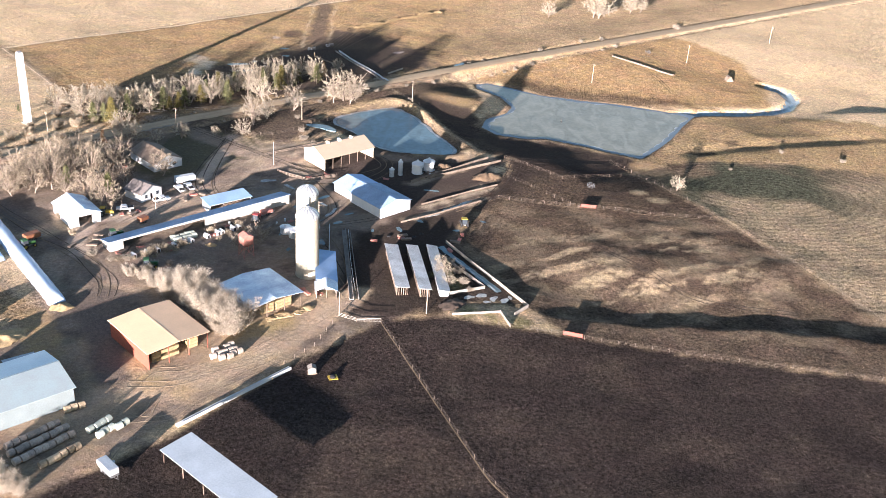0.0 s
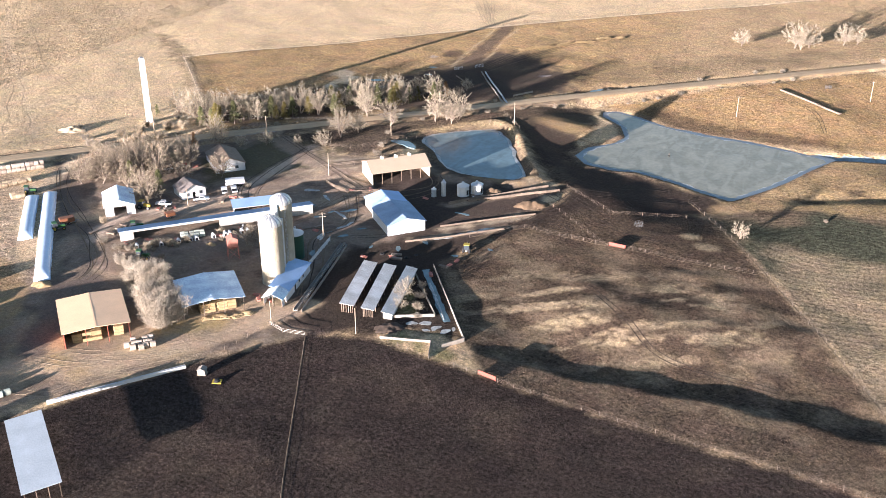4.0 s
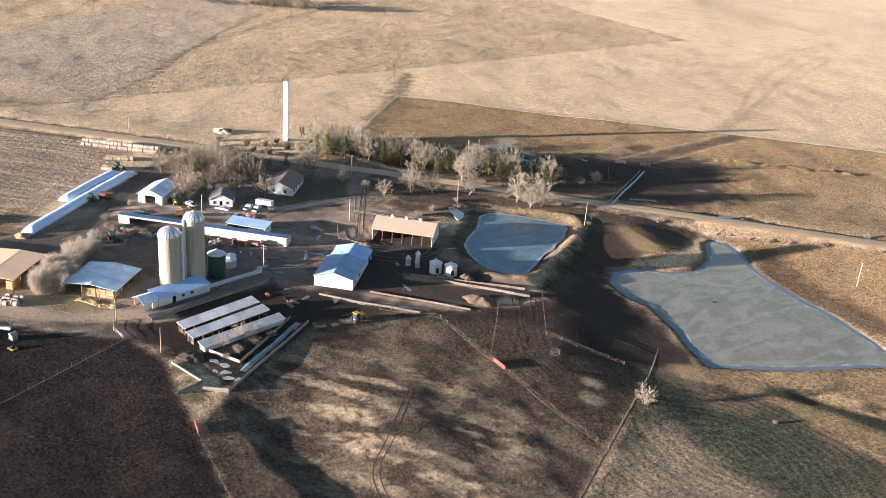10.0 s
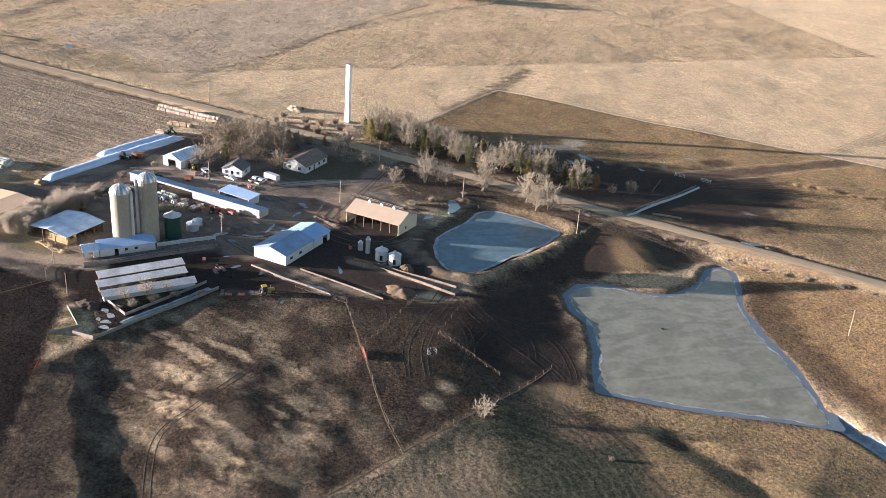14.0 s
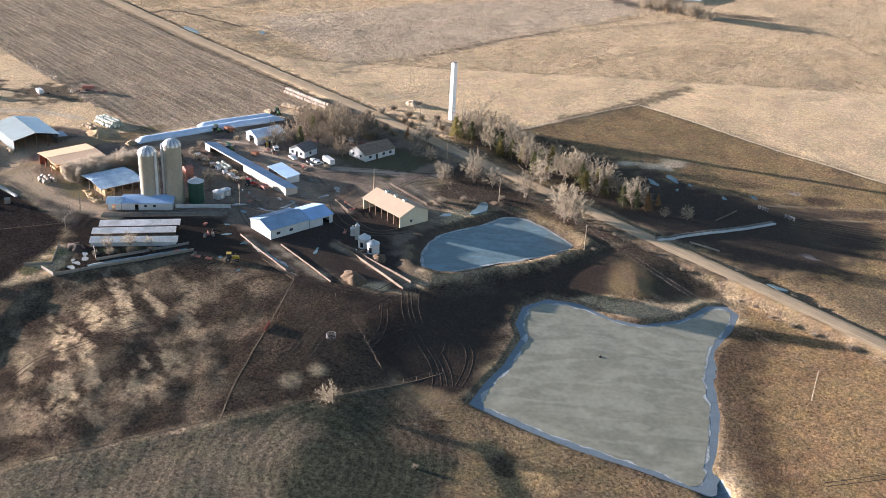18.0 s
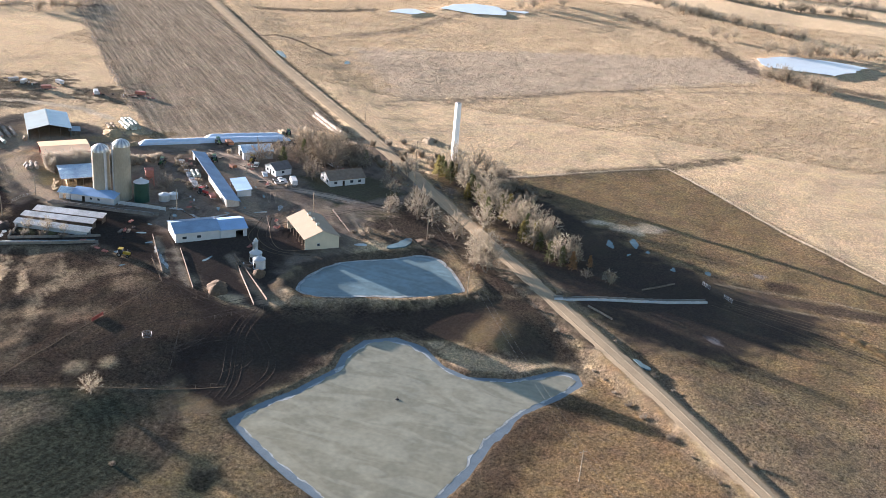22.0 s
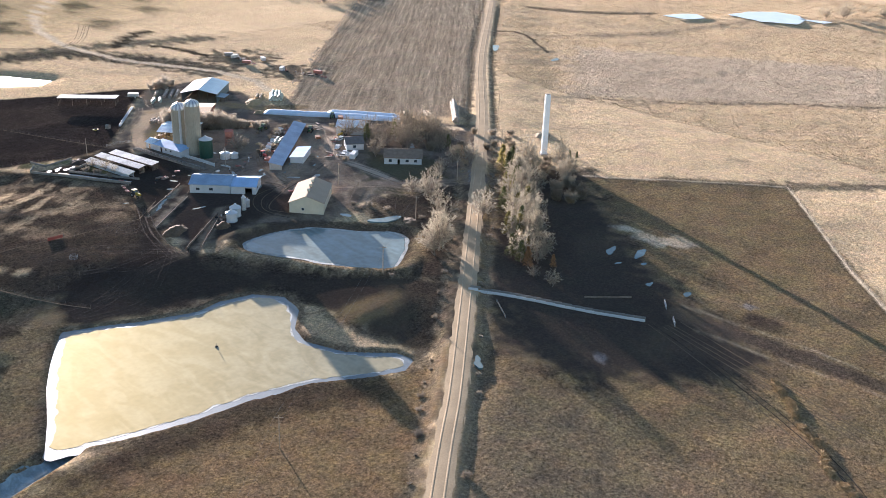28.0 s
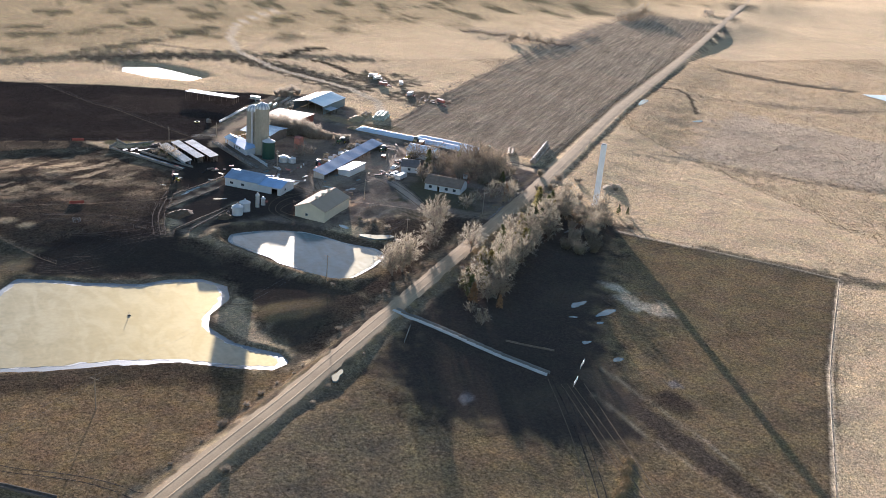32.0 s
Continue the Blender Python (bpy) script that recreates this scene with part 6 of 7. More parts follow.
woods("hedge_brush", "bare hedge brush along the stubble field", [((-300, 0), (-345, 4), 9), ((-350, 14), (-420, -40), 10), ((-505, -118), (-530, -128), 16), ((-298, -44), (-336, -19), 8), ((-336, -19), (-356, 16), 9), ((-8, 44), (-30, 40), 6), ((-436, 80), (-430, 84), 8),  ((-640, -150), (-600, -112), 10), ((-134, 196), (-330, 20), 3), ((-432, 93), (-436, 97), 8), ((-480, 168), (-486, 174), 9)], 62, 4.5, 0.9, 0.5)
woods("dead_weeds", "tall dry weeds along the road verge", [((-150, 324), (-20, 440), 2.5), ((-10, 452), (90, 534), 2.2), ((10, 449), (60, 490), 1.5)], 63, 0.9, 5.0, 0.10, M_STRAW)

# ---- bales, bunks, fences and yard things ----


def bale_mesh(name, material, r=0.8, w=1.45, n=14):
    bm = bmesh.new()
    prof = [(0.0, -w / 2 + 0.03), (r * 0.55, -w / 2 + 0.02), (r * 0.9, -w / 2), (r, -w / 2 + 0.1), (r * 1.01, 0.0), (r, w / 2 - 0.1), (r * 0.9, w / 2), (r * 0.55, w / 2 - 0.02), (0.0, w / 2 - 0.03)]
    lathe(bm, prof, n)
    bmesh.ops.recalc_face_normals(bm, faces=bm.faces)
    bmesh.ops.transform(bm, matrix=pose(0, 0, 0, 0, 90, 0), verts=bm.verts)
    me = bpy.data.meshes.new(name)
    bm.to_mesh(me)
    bm.free()
    me.materials.append(material)
    return me


BALE_HAY, BALE_NET, BALE_GREEN = bale_mesh("round_bale", M_BALE), bale_mesh("round_bale", M_BALEWRAP), bale_mesh("round_bale", M_BALEGREEN)
rs = random.Random(9)


def bale_rows(a, b, rows, me, label, group, gap=1.55, off=1.75, jitter=0.15, tiers=1, skip=0.0):
    a, b = Vector(a), Vector(b)
    u = (b - a).normalized()
    v = Vector((-u.y, u.x))
    deg = math.degrees(math.atan2(u.y, u.x))
    n = int((b - a).length / gap)
    for tier in range(tiers):
        for r in range(rows - tier):
            for i in range(n):
                if rs.random() < skip:
                    continue
                p = a + u * (gap * i + rs.uniform(-jitter, jitter)) + v * (off * (r + 0.5 * tier) + rs.uniform(-jitter, jitter))
                ob = new("round_bale", me)
                ob.matrix_basis = on(p.x, p.y, deg + rs.uniform(-5, 5), 0.74 + 1.35 * tier)
                tagged(ob, label, "bale", group)


bale_rows((-180, 269), (-157, 293.5), 2, BALE_NET, "weathered round hay bale in a long row", "bale rows by the road", tiers=2)
bale_rows((-158.5, 271.5), (-152.5, 281), 2, BALE_HAY, "tan round hay bale in a short row", "bale rows by the road")
bale_rows((-148, 266), (-145, 270), 2, BALE_HAY, "tan round hay bale near the silage bags", "bale rows by the road")
bale_rows((-86.5, 165.5), (-78, 176), 1, BALE_NET, "weathered round hay bale in a row", "bales by the machine barn")
bale_rows((-85, 163), (-76, 174.5), 1, BALE_NET, "net-wrapped round hay bale in a row", "bales by the machine barn")
bale_rows((-83, 160.8), (-74, 172.5), 1, BALE_NET, "weathered round hay bale in a row", "bales by the machine barn")
bale_rows((-77.5, 160.5), (-71, 169), 1, BALE_HAY, "tan weathered round hay bale in a row", "bales by the machine barn")
bale_rows((-72, 172.5), (-69, 178), 1, BALE_GREEN, "pale green wrapped round bale", "bales by the machine barn")
bale_rows((-69.6, 171.2), (-66.6, 176), 1, BALE_GREEN, "pale green wrapped round bale", "bales by the machine barn")
bale_rows((-66.6, 174.6), (-64, 178), 1, BALE_GREEN, "pale green wrapped round bale", "bales by the machine barn")
bale_rows((-79.3, 179.2), (-75, 182.4), 1, BALE_HAY, "golden round hay bale against the barn", "bales by the machine barn")
bale_rows((-52.0, 202.0), (-45.2, 208), 3, BALE_NET, "greyish round bale in a loose cluster", "bales by the hay barn", jitter=0.55, skip=0.2)
bale_rows((-120, 199), (-112, 209), 4, BALE_GREEN, "pale green wrapped round bale in a stack", "green bale stack", tiers=2, jitter=0.25)
bale_rows((-78, 262), (-71.5, 267.5), 2, BALE_GREEN, "green wrapped round bale beside the feeding shed", "green bale stack", jitter=0.3)
bale_rows((-114, 196), (-108, 203), 2, BALE_HAY, "brown round hay bale by the track", "green bale stack", jitter=0.4)


def straw_stack(x, y, deg, w, d, h, label):
    """Stacked square bales under a roof."""
    T = thing("straw_stack", label, "straw stack", on(x, y, deg), "straw stacks")
    me = bpy.data.meshes.new("square_bale")
    bm = bmesh.new()
    box(bm, -1.18, 1.18, -0.44, 0.44, 0, 0.86)
    bmesh.ops.bevel(bm, geom=list(bm.edges), offset=0.06, segments=1, affect="EDGES")
    bm.to_mesh(me)
    bm.free()
    g = random.Random(int(x * 10 + y))
    for k in range(int(h / 0.88)):
        for i in range(max(1, int(w / 2.4))):
            for j in range(max(1, int(d / 0.92))):
                if g.random() < 0.08 * k:
                    continue
                shared("square_bale", me, M_STRAW, T, m=pose(-w / 2 + 1.2 + 2.42 * i + g.uniform(-0.06, 0.06), -d / 2 + 0.45 + 0.92 * j, 0.87 * k, 0, 0, g.uniform(-2, 2)))


straw_stack(-66.0, 204.0, 45, 7.4, 5.6, 3.5, "golden straw bales stacked in the hay barn")
straw_stack(-60.5, 209.5, 45, 2.5, 4.6, 2.7, "golden straw bales stacked in the hay barn")
straw_stack(-43.5, 229.5, 45, 10, 3.7, 3.5, "yellow straw bales stacked under the hay shed")
T = thing("loose_straw", "loose yellow straw spilled before the shed", "straw", on(-38.5, 226.5, 43))
bm = bmesh.new()
g_ = np.random.RandomState(3)
for k in range(5):
    part_ = bmesh.ops.create_icosphere(bm, subdivisions=3, radius=1.0)["verts"]
    c, sc = Vector((-5.0 + 2.5 * k + g_.uniform(-0.6, 0.6), g_.uniform(-0.6, 0.9), -0.05)), g_.uniform(0.8, 1.3)
    for v in part_:
        f = 1 + 0.45 * noise.fractal(v.co * 1.3 + Vector((k * 5.1, 0, 0)), 1.0, 2.0, 3)
        v.co = Vector((v.co.x * 2.1 * sc * f, v.co.y * 1.2 * sc * f, v.co.z * 0.55 * f)) + c
part("mound", bm, M_STRAW, T)


def bunk(a, b, w, h, label, mat_=None, cat="feed bunk", trough=True, seg=3.0):
    """A concrete feed bunk of cast lengths: two sides and a floor."""
    a, b = Vector(a), Vector(b)
    u = (b - a).normalized()
    L = (b - a).length
    T = thing("feed_bunk", label, cat, frame_at((a.x, a.y), (u.x, u.y)), "feed bunks")
    n = max(1, int(L / seg))
    for i in range(n):
        x0, x1 = L * i / n + 0.02, L * (i + 1) / n - 0.02
        q = a + u * (x0 + x1) / 2
        dz = gz(q.x, q.y) - gz(a.x, a.y)
        bm = bmesh.new()
        box(bm, x0, x1, -w / 2, -w / 2 + 0.14, dz - 0.1, dz + h)
        if trough:
            box(bm, x0, x1, w / 2 - 0.14, w / 2, dz - 0.1, dz + h * 0.8)
            box(bm, x0 + 0.005, x1 - 0.005, -w / 2 + 0.141, w / 2 - 0.141, dz - 0.08, dz + 0.15)
        part("bunk_section", bm, mat_ or M_CONC, T)
    return T


bunk((-54.7, 176.5), (-34.3, 201.5), 0.9, 0.8, "long pale concrete feed bunk along the mud lot", M_WHITE)
bunk((-56, 472), (-29, 425), 0.5, 0.7, "long pale concrete feed bunk beside the county road", M_WHITE)
bunk((-57.5, 471.2), (-30.6, 424.4), 0.4, 0.7, "long pale concrete feed bunk beside the county road")
bunk((-66, 460), (-55, 450), 0.3, 0.6, "short weathered board wall behind the feed bunk", M_WOOD, "wall", False)
bunk((-30, 436), (-24, 445), 0.3, 0.7, "short pale concrete wall beside the road", None, "wall", False)
bunk((76.4, 490), (102.5, 467.5), 1.2, 0.7, "weathered plank feed bunk in the roadside pasture", M_WOOD)
bunk((-23.5, 236.0), (-30.5, 277.0), 1.2, 0.8, "long grey feed bunk beside the feed alley")
bunk((-21.6, 236.0), (-28.6, 276.0), 0.25, 0.9, "low grey kerb wall of the feed alley", cat="kerb wall", trough=False)
for a, b, h in (((0.6, 241.6), (12.3, 246.9), 0.9), ((12.3, 246.9), (-4.7, 270.8), 0.9), ((24.0, 238.2), (18.4, 246.6), 1.0), ((18.4, 246.6), (0.6, 273.8), 1.0), ((16.5, 234.6), (19.0, 227.0), 0.9), ((3.5, 231.6), (16.5, 234.6), 0.7), ((20.0, 233.0), (24.0, 238.2), 1.2)):
    bunk(a, b, 0.3, h, "pale concrete wall of the frozen alley", M_CONC, "wall", False, 2.4)
for a, b, h in (((11.3, 305.4), (-13.7, 285.5), 0.7), ((17.0, 320.0), (-8.0, 300.0), 0.7), ((18.6, 342.0), (-7.0, 321.6), 1.1), ((14.0, 344.0), (-12.5, 318.0), 1.1)):
    bunk(a, b, 0.16, h * 0.8, "weathered plank wall of the bunker lane", M_WOOD, "wall", False, 2.4)
# frozen slush, puddles and ice


def puddle(x, y, a, b, deg, label="frozen puddle in the mud", m=None):
    pts = []
    for i in range(14):
        t = 2 * math.pi * i / 14
        r = 1 + 0.25 * math.sin(2 * t + x) + 0.15 * math.sin(3 * t + y)
        px_, py_ = a * r * math.cos(t), b * r * math.sin(t)
        c, s = math.cos(radians(deg)), math.sin(radians(deg))
        pts.append((x + c * px_ - s * py_, y + s * px_ + c * py_))
    z = max(gz(*p) for p in pts)
    sheet("water", pts, z + 0.02, m or M_ICE2, label, "puddle", 0.4, int(abs(x)) % 50 + 1, 0.5, 1.0)


for q in ((-49, 364.3, 5.0, 2.8, 158), (-92.4, 432.8, 3.6, 1.4, 20), (-97.8, 441, 4.2, 1.5, 25), (1.7, 458, 2.6, 1.6, 50), (-85, 441, 1.2, 0.7, 0), (-91, 447, 1.0, 0.8, 40), (-82, 470, 2.2, 1.2, 0), (-79, 458, 1.6, 0.8, 20),
          (-14, 281, 3.4, 1.0, 120), (-8, 288, 2.6, 0.9, 130), (4, 283, 2.2, 1.1, 20), (-40, 300, 5.0, 1.2, 40), (-47, 292, 3.2, 0.9, 40), (-36, 268, 1.2, 4.0, 10), (-33, 282, 3.0, 1.0, 45), (-5, 312, 2.0, 0.8, 0),
          (-300, 190, 8, 2.5, 40), (-310, 230, 5, 1.5, 20), (-30, 289, 2.2, 0.8, 40), (-38, 283, 1.6, 0.6, 50), (-22, 279, 1.8, 0.7, 100), (-45, 297, 2.4, 0.7, 40), (-53, 300, 1.6, 0.6, 30), (-61, 293, 2.0, 0.7, 60),
          (-27, 303, 1.4, 0.6, 20), (-35, 308, 2.6, 0.7, 35), (12, 291, 1.8, 0.7, 130), (-17, 301, 1.2, 0.6, 10), (-49, 271, 1.5, 0.6, 70), (-45, 262, 1.2, 0.5, 80), (-68, 300, 2.2, 0.6, 30), (-76, 292, 1.6, 0.5, 40)):
    k = 0.62 if 262 < q[1] < 312 else 1.0
    puddle(q[0], q[1], q[2] * k, q[3] * k, q[4])
g_ = random.Random(19)
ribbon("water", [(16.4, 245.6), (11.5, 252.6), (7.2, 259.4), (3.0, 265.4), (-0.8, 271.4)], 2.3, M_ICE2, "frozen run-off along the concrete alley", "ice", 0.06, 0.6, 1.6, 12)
ribbon("water", [(15.4, 246.2), (10.8, 253.2), (6.6, 259.6), (3.4, 264.4)], 0.9, M_RIME, "strip of white frozen slush in the concrete alley", "ice", 0.09, 0.5, 2.4, 21)
for k in range(5):
    t = (k + 0.3 * g_.random()) / 5
    puddle(15.0 - 16.2 * t + g_.uniform(-0.5, 0.5), 247.4 + 24.2 * t, g_.uniform(0.8, 1.5), g_.uniform(0.3, 0.5), 124 + g_.uniform(-15, 15), "patch of frozen white slush in the concrete alley", M_RIME)
for x, y, a, b, deg in ((8, 241.6, 1.6, 0.8, 20), (11.5, 242.8, 1.8, 0.9, 10), (14.8, 241.4, 1.5, 1.1, 60), (17.6, 240.8, 1.7, 0.8, 30), (19.2, 243.0, 1.0, 0.7, 80), (13, 239.5, 1.1, 0.5, 0)):
    puddle(x, y, a, b, deg, "patch of frozen white slush in the alley pen", M_RIME)
for x, y, a, b, deg in ((-39, 279, 3.2, 0.8, 100), (-36, 289, 3.0, 0.7, 70), (-41, 296, 3.4, 0.6, 150), (-52, 307, 3.6, 0.6, 140), (-60, 311, 2.4, 1.0, 30), (2, 299, 3.6, 0.7, 40), (6, 303, 3.0, 0.6, 42), (-4, 293, 2.6, 0.7, 40)):
    puddle(x, y, a, b, deg, "thin frozen slush on the muddy lane", M_RIME)
for k, f in enumerate(FARPONDS):
    sheet("water", grown(f, 3.0), -1.42, M_FARICE, "far frozen stock pond in a hollow", "pond", 1.5, 6 + k, 0.08, 5)


def post_mesh(r, h, n=5):
    bm = bmesh.new()
    rod(bm, (0, 0, -0.3), (0, 0, h), r, r * 0.9, n)
    bmesh.ops.recalc_face_normals(bm, faces=bm.faces)
    me = bpy.data.meshes.new("post")
    bm.to_mesh(me)
    bm.free()
    return me


POST, POST_BIG = post_mesh(0.065, 1.3), post_mesh(0.13, 1.7)


def fence(line, spacing=4.0, me=None, material=None, rails=(1.2, 0.8, 0.4), rail_r=0.02, rail_mat=None, label="wire fence on weathered wooden posts", board=0.0, grass=None):
    T = thing("fence", label, "fence", pose(line[0][0], line[0][1], gz(*line[0])), "fences")
    o = Vector((line[0][0], line[0][1], gz(*line[0])))
    pts = []
    for a, b in zip(line, line[1:]):
        a, b = Vector(a), Vector(b)
        n = max(1, round((b - a).length / spacing))
        pts += [a.lerp(b, i / n) for i in range(n)]
    pts.append(Vector(line[-1]))
    P = [Vector((p.x, p.y, gz(p.x, p.y))) - o for p in pts]
    for p in P:
        shared("post", me or POST, material or M_WOOD, T, m=pose(p.x, p.y, p.z, rs.uniform(-3, 3), rs.uniform(-3, 3), rs.uniform(0, 360)))
    if grass:
        ribbon("fence_row", line, 0.4, grass, "thin strip of dry grass under a fence", "grass strip", 0.05, 2.0, 1.0, 3)
    for z in rails:
        up = Vector((0, 0, z))
        if board:
            for a, b in zip(P, P[1:]):
                d = (b - a)
                m = Matrix.Translation(a + up) @ d.to_track_quat("X", "Z").to_matrix().to_4x4()
                part("board", bmbox(0.02, d.length - 0.02, -0.02, 0.02, -board / 2, board / 2), rail_mat or M_WOOD, T, m=m)
        else:
            bm = bmesh.new()
            tube(bm, [p + up for p in P], rail_r, 3)
            part("wire", bm, rail_mat or M_RAIL, T)
    return T


fence([(-14.7, 225.6), (11.7, 168.4), (19, 157), (45, 100)], 4.5, material=M_RAIL, rails=(1.1, 0.7, 0.3), rail_r=0.02, rail_mat=M_RAIL, grass=M_PALETRACK)
fence([(38, 224), (68, 219.5), (116, 214), (160, 209)], 4.5, material=M_WOOD, rail_mat=M_RAIL, rail_r=0.015)
fence([(3, 231.5), (19, 227.0), (33, 225.2)], 3.5, rails=(1.1, 0.6), rail_r=0.015)
fence([(3.3, 296.3), (17, 308.8)], 4.0, rail_r=0.015, grass=M_PALETRACK)
fence([(43.6, 306.3), (26.1, 322.8), (18, 330)], 3.5, rail_r=0.015)
fence([(17, 308.8), (44, 307), (75, 304.7), (91, 305)], 4.0, rail_r=0.015, grass=M_PALETRACK)
fence([(91, 305), (69, 343), (60, 356)], 4.5, rail_r=0.015, grass=M_PALETRACK)
fence([(92, 303), (121, 251), (141, 212)], 5.0, rail_r=0.015, grass=M_PALETRACK)
fence([(-148, 377), (-203.5, 440.5)], 5.0, material=M_WOOD, rail_r=0.02, rail_mat=M_RAIL, grass=M_DRYLINE)
fence([(-203.5, 440.5), (-140, 497), (-81, 556), (-20, 612), (90, 706)], 5.0, material=M_WOOD, rail_r=0.02, rail_mat=M_RAIL, grass=M_DRYLINE)
fence([(-14, 397), (-26, 413)], 4.0, rail_r=0.015)
fence([(-36, 203), (-30, 212), (-26, 227)], 4.0, rail_r=0.015)
fence([(-26, 227), (-21, 225), (-14.7, 225.6)], 2.5, rails=(1.2, 0.8, 0.4), board=0.07, rail_mat=M_BOARD, label="pale weathered corral boards at the lot corner")
fence([(-23, 240), (-26, 256), (-29, 276)], 3.0, rails=(1.1, 0.6), rail_r=0.04, rail_mat=M_GALV, label="pipe fence along the feed alley")
fence([(-32.6, 258.5), (-34.9, 277.0)], 2.4, POST_BIG, M_WHITE, rails=(0.45, 0.9, 1.35), board=0.40, rail_mat=M_WHITE, label="tall white board fence beside the green tank")
fence([(-58, 318), (-47, 312), (-38, 318)], 2.5, rails=(1.2, 0.8, 0.4), board=0.15, label="weathered board corral beside the barn")
fence([(-48, 345), (-66, 330)], 3.0, rails=(1.2, 0.7), board=0.14, label="weathered board fence by the yard")
fence([(20, 346), (40, 330), (62, 340)], 5.0, rail_r=0.015)
fence([(-100, 349), (-66, 352), (-56, 362), (-46, 378), (-27, 398)], 4.5, rail_r=0.02)


def gate(x, y, deg, L, h, material, label):
    T = thing("gate", label, "gate", on(x, y, deg), "gates")
    for z in (0.25, h * 0.5, h * 0.75, h):
        bm = bmesh.new()
        rod(bm, (0, 0, z), (L, 0, z), 0.045, n=5)
        part("rail", bm, material, T)
    for q in (0, L / 2, L):
        bm = bmesh.new()
        rod(bm, (q, 0, 0.05), (q, 0, h + 0.03), 0.05, n=5)
        part("upright", bm, material, T)
    if material is M_REDGATE:
        part("panel", bmbox(0.05, L - 0.05, -0.012, 0.012, 0.3, h - 0.05), material, T)


gate(32.6, 225.4, -14, 5.0, 1.3, M_REDGATE, "red steel farm gate in the mud lot fence")
gate(44.4, 307, -3, 5.0, 1.3, M_REDGATE, "red steel farm gate in the pasture fence")
gate(-70.5, 469, 42, 4.2, 1.4, M_GALV, "galvanized steel gate beside the feed bunk")
gate(-63, 477, 42, 4.2, 1.4, M_GALV, "galvanized steel gate beside the feed bunk")


def pole(x, y, h=9.5, deg=0, arms=1, label="weathered wooden utility pole with a crossarm"):
    T = thing("utility_pole", label, "utility pole", on(x, y, deg), "utility poles")
    bm = bmesh.new()
    rod(bm, (0, 0, -0.5), (0, 0, h), 0.17, 0.11, 8)
    part("shaft", bm, M_POLE, T)
    for i in range(arms):
        z = h - 0.5 - 0.9 * i
        part("crossarm", bmbox(-1.1, 1.1, -0.06, 0.06, z - 0.06, z + 0.06), M_POLE, T)
        for q in (-0.95, -0.3, 0.3, 0.95):
            bm = bmesh.new()
            lathe(bm, [(0.0, z + 0.06), (0.05, z + 0.06), (0.06, z + 0.16), (0.03, z + 0.22), (0, z + 0.23)], 6)
            part("insulator", bm, M_GALV, T)
    return T


POLES = [(-190, 292), (-143, 336), (-101, 350), (-58, 371), (-17, 399), (23.5, 426.5), (62.6, 452), (113.5, 493), (165, 536)]
for i, (x, y) in enumerate(POLES):
    if i != 5:
        pole(x, y, 9.0, -47)
for a, b in zip([p for i, p in enumerate(POLES) if i != 5], [p for i, p in enumerate(POLES) if i != 5][1:]):
    T = thing("power_line", "thin overhead wires between two utility poles", "power line", pose(a[0], a[1], gz(*a)), "power lines")
    for off in (-0.95, 0.95):
        bm = bmesh.new()
        pts = []
        for k in range(13):
            t = k / 12
            x, y = a[0] + (b[0] - a[0]) * t, a[1] + (b[1] - a[1]) * t
            z = (gz(*a) * (1 - t) + gz(*b) * t) + 8.75 - 4 * 1.1 * t * (1 - t)
            p = Vector((x - a[0] + off * 0.66, y - a[1] - off * 0.75, z - gz(*a)))
            pts.append(p)
        tube(bm, pts, 0.015, 3)
        part("wire", bm, M_WIRE, T)
pole(-60.5, 324.5, 8.5, 40, 0, "plain wooden yard pole near the pole barn")
pole(-88.9, 280.9, 7.5, 40, 0, "plain wooden yard pole by the feeding shed")
pole(-25.8, 227.5, 7.0, 0, 0, "plain wooden pole at the lot corner")
pole(-3.2, 231.5, 7.5, 0, 0, "leaning wooden pole beside the loafing sheds")
pole(-38.5, 279.5, 8.0, 30, 2, "wooden yard pole with a transformer arm")
pole(-126, 309, 9.0, 20, 1)


def wheel(T, x, y, r, w, parent=None):
    bm = bmesh.new()
    lathe(bm, [(r * 0.55, -w / 2), (r * 0.92, -w / 2), (r, -w / 4), (r, w / 4), (r * 0.92, w / 2), (r * 0.55, w / 2)], 16)
    bmesh.ops.transform(bm, matrix=pose(x, y, r, 90, 0, 0), verts=bm.verts)
    t = part("tyre", bm, M_TYRE, T)
    bm = bmesh.new()
    lathe(bm, [(0, -w * 0.3), (r * 0.56, -w * 0.3), (r * 0.56, w * 0.3), (0, w * 0.3)], 12)
    bmesh.ops.transform(bm, matrix=pose(x, y, r, 90, 0, 0), verts=bm.verts)
    part("rim", bm, M_YELLOW if parent else M_STEEL, t)


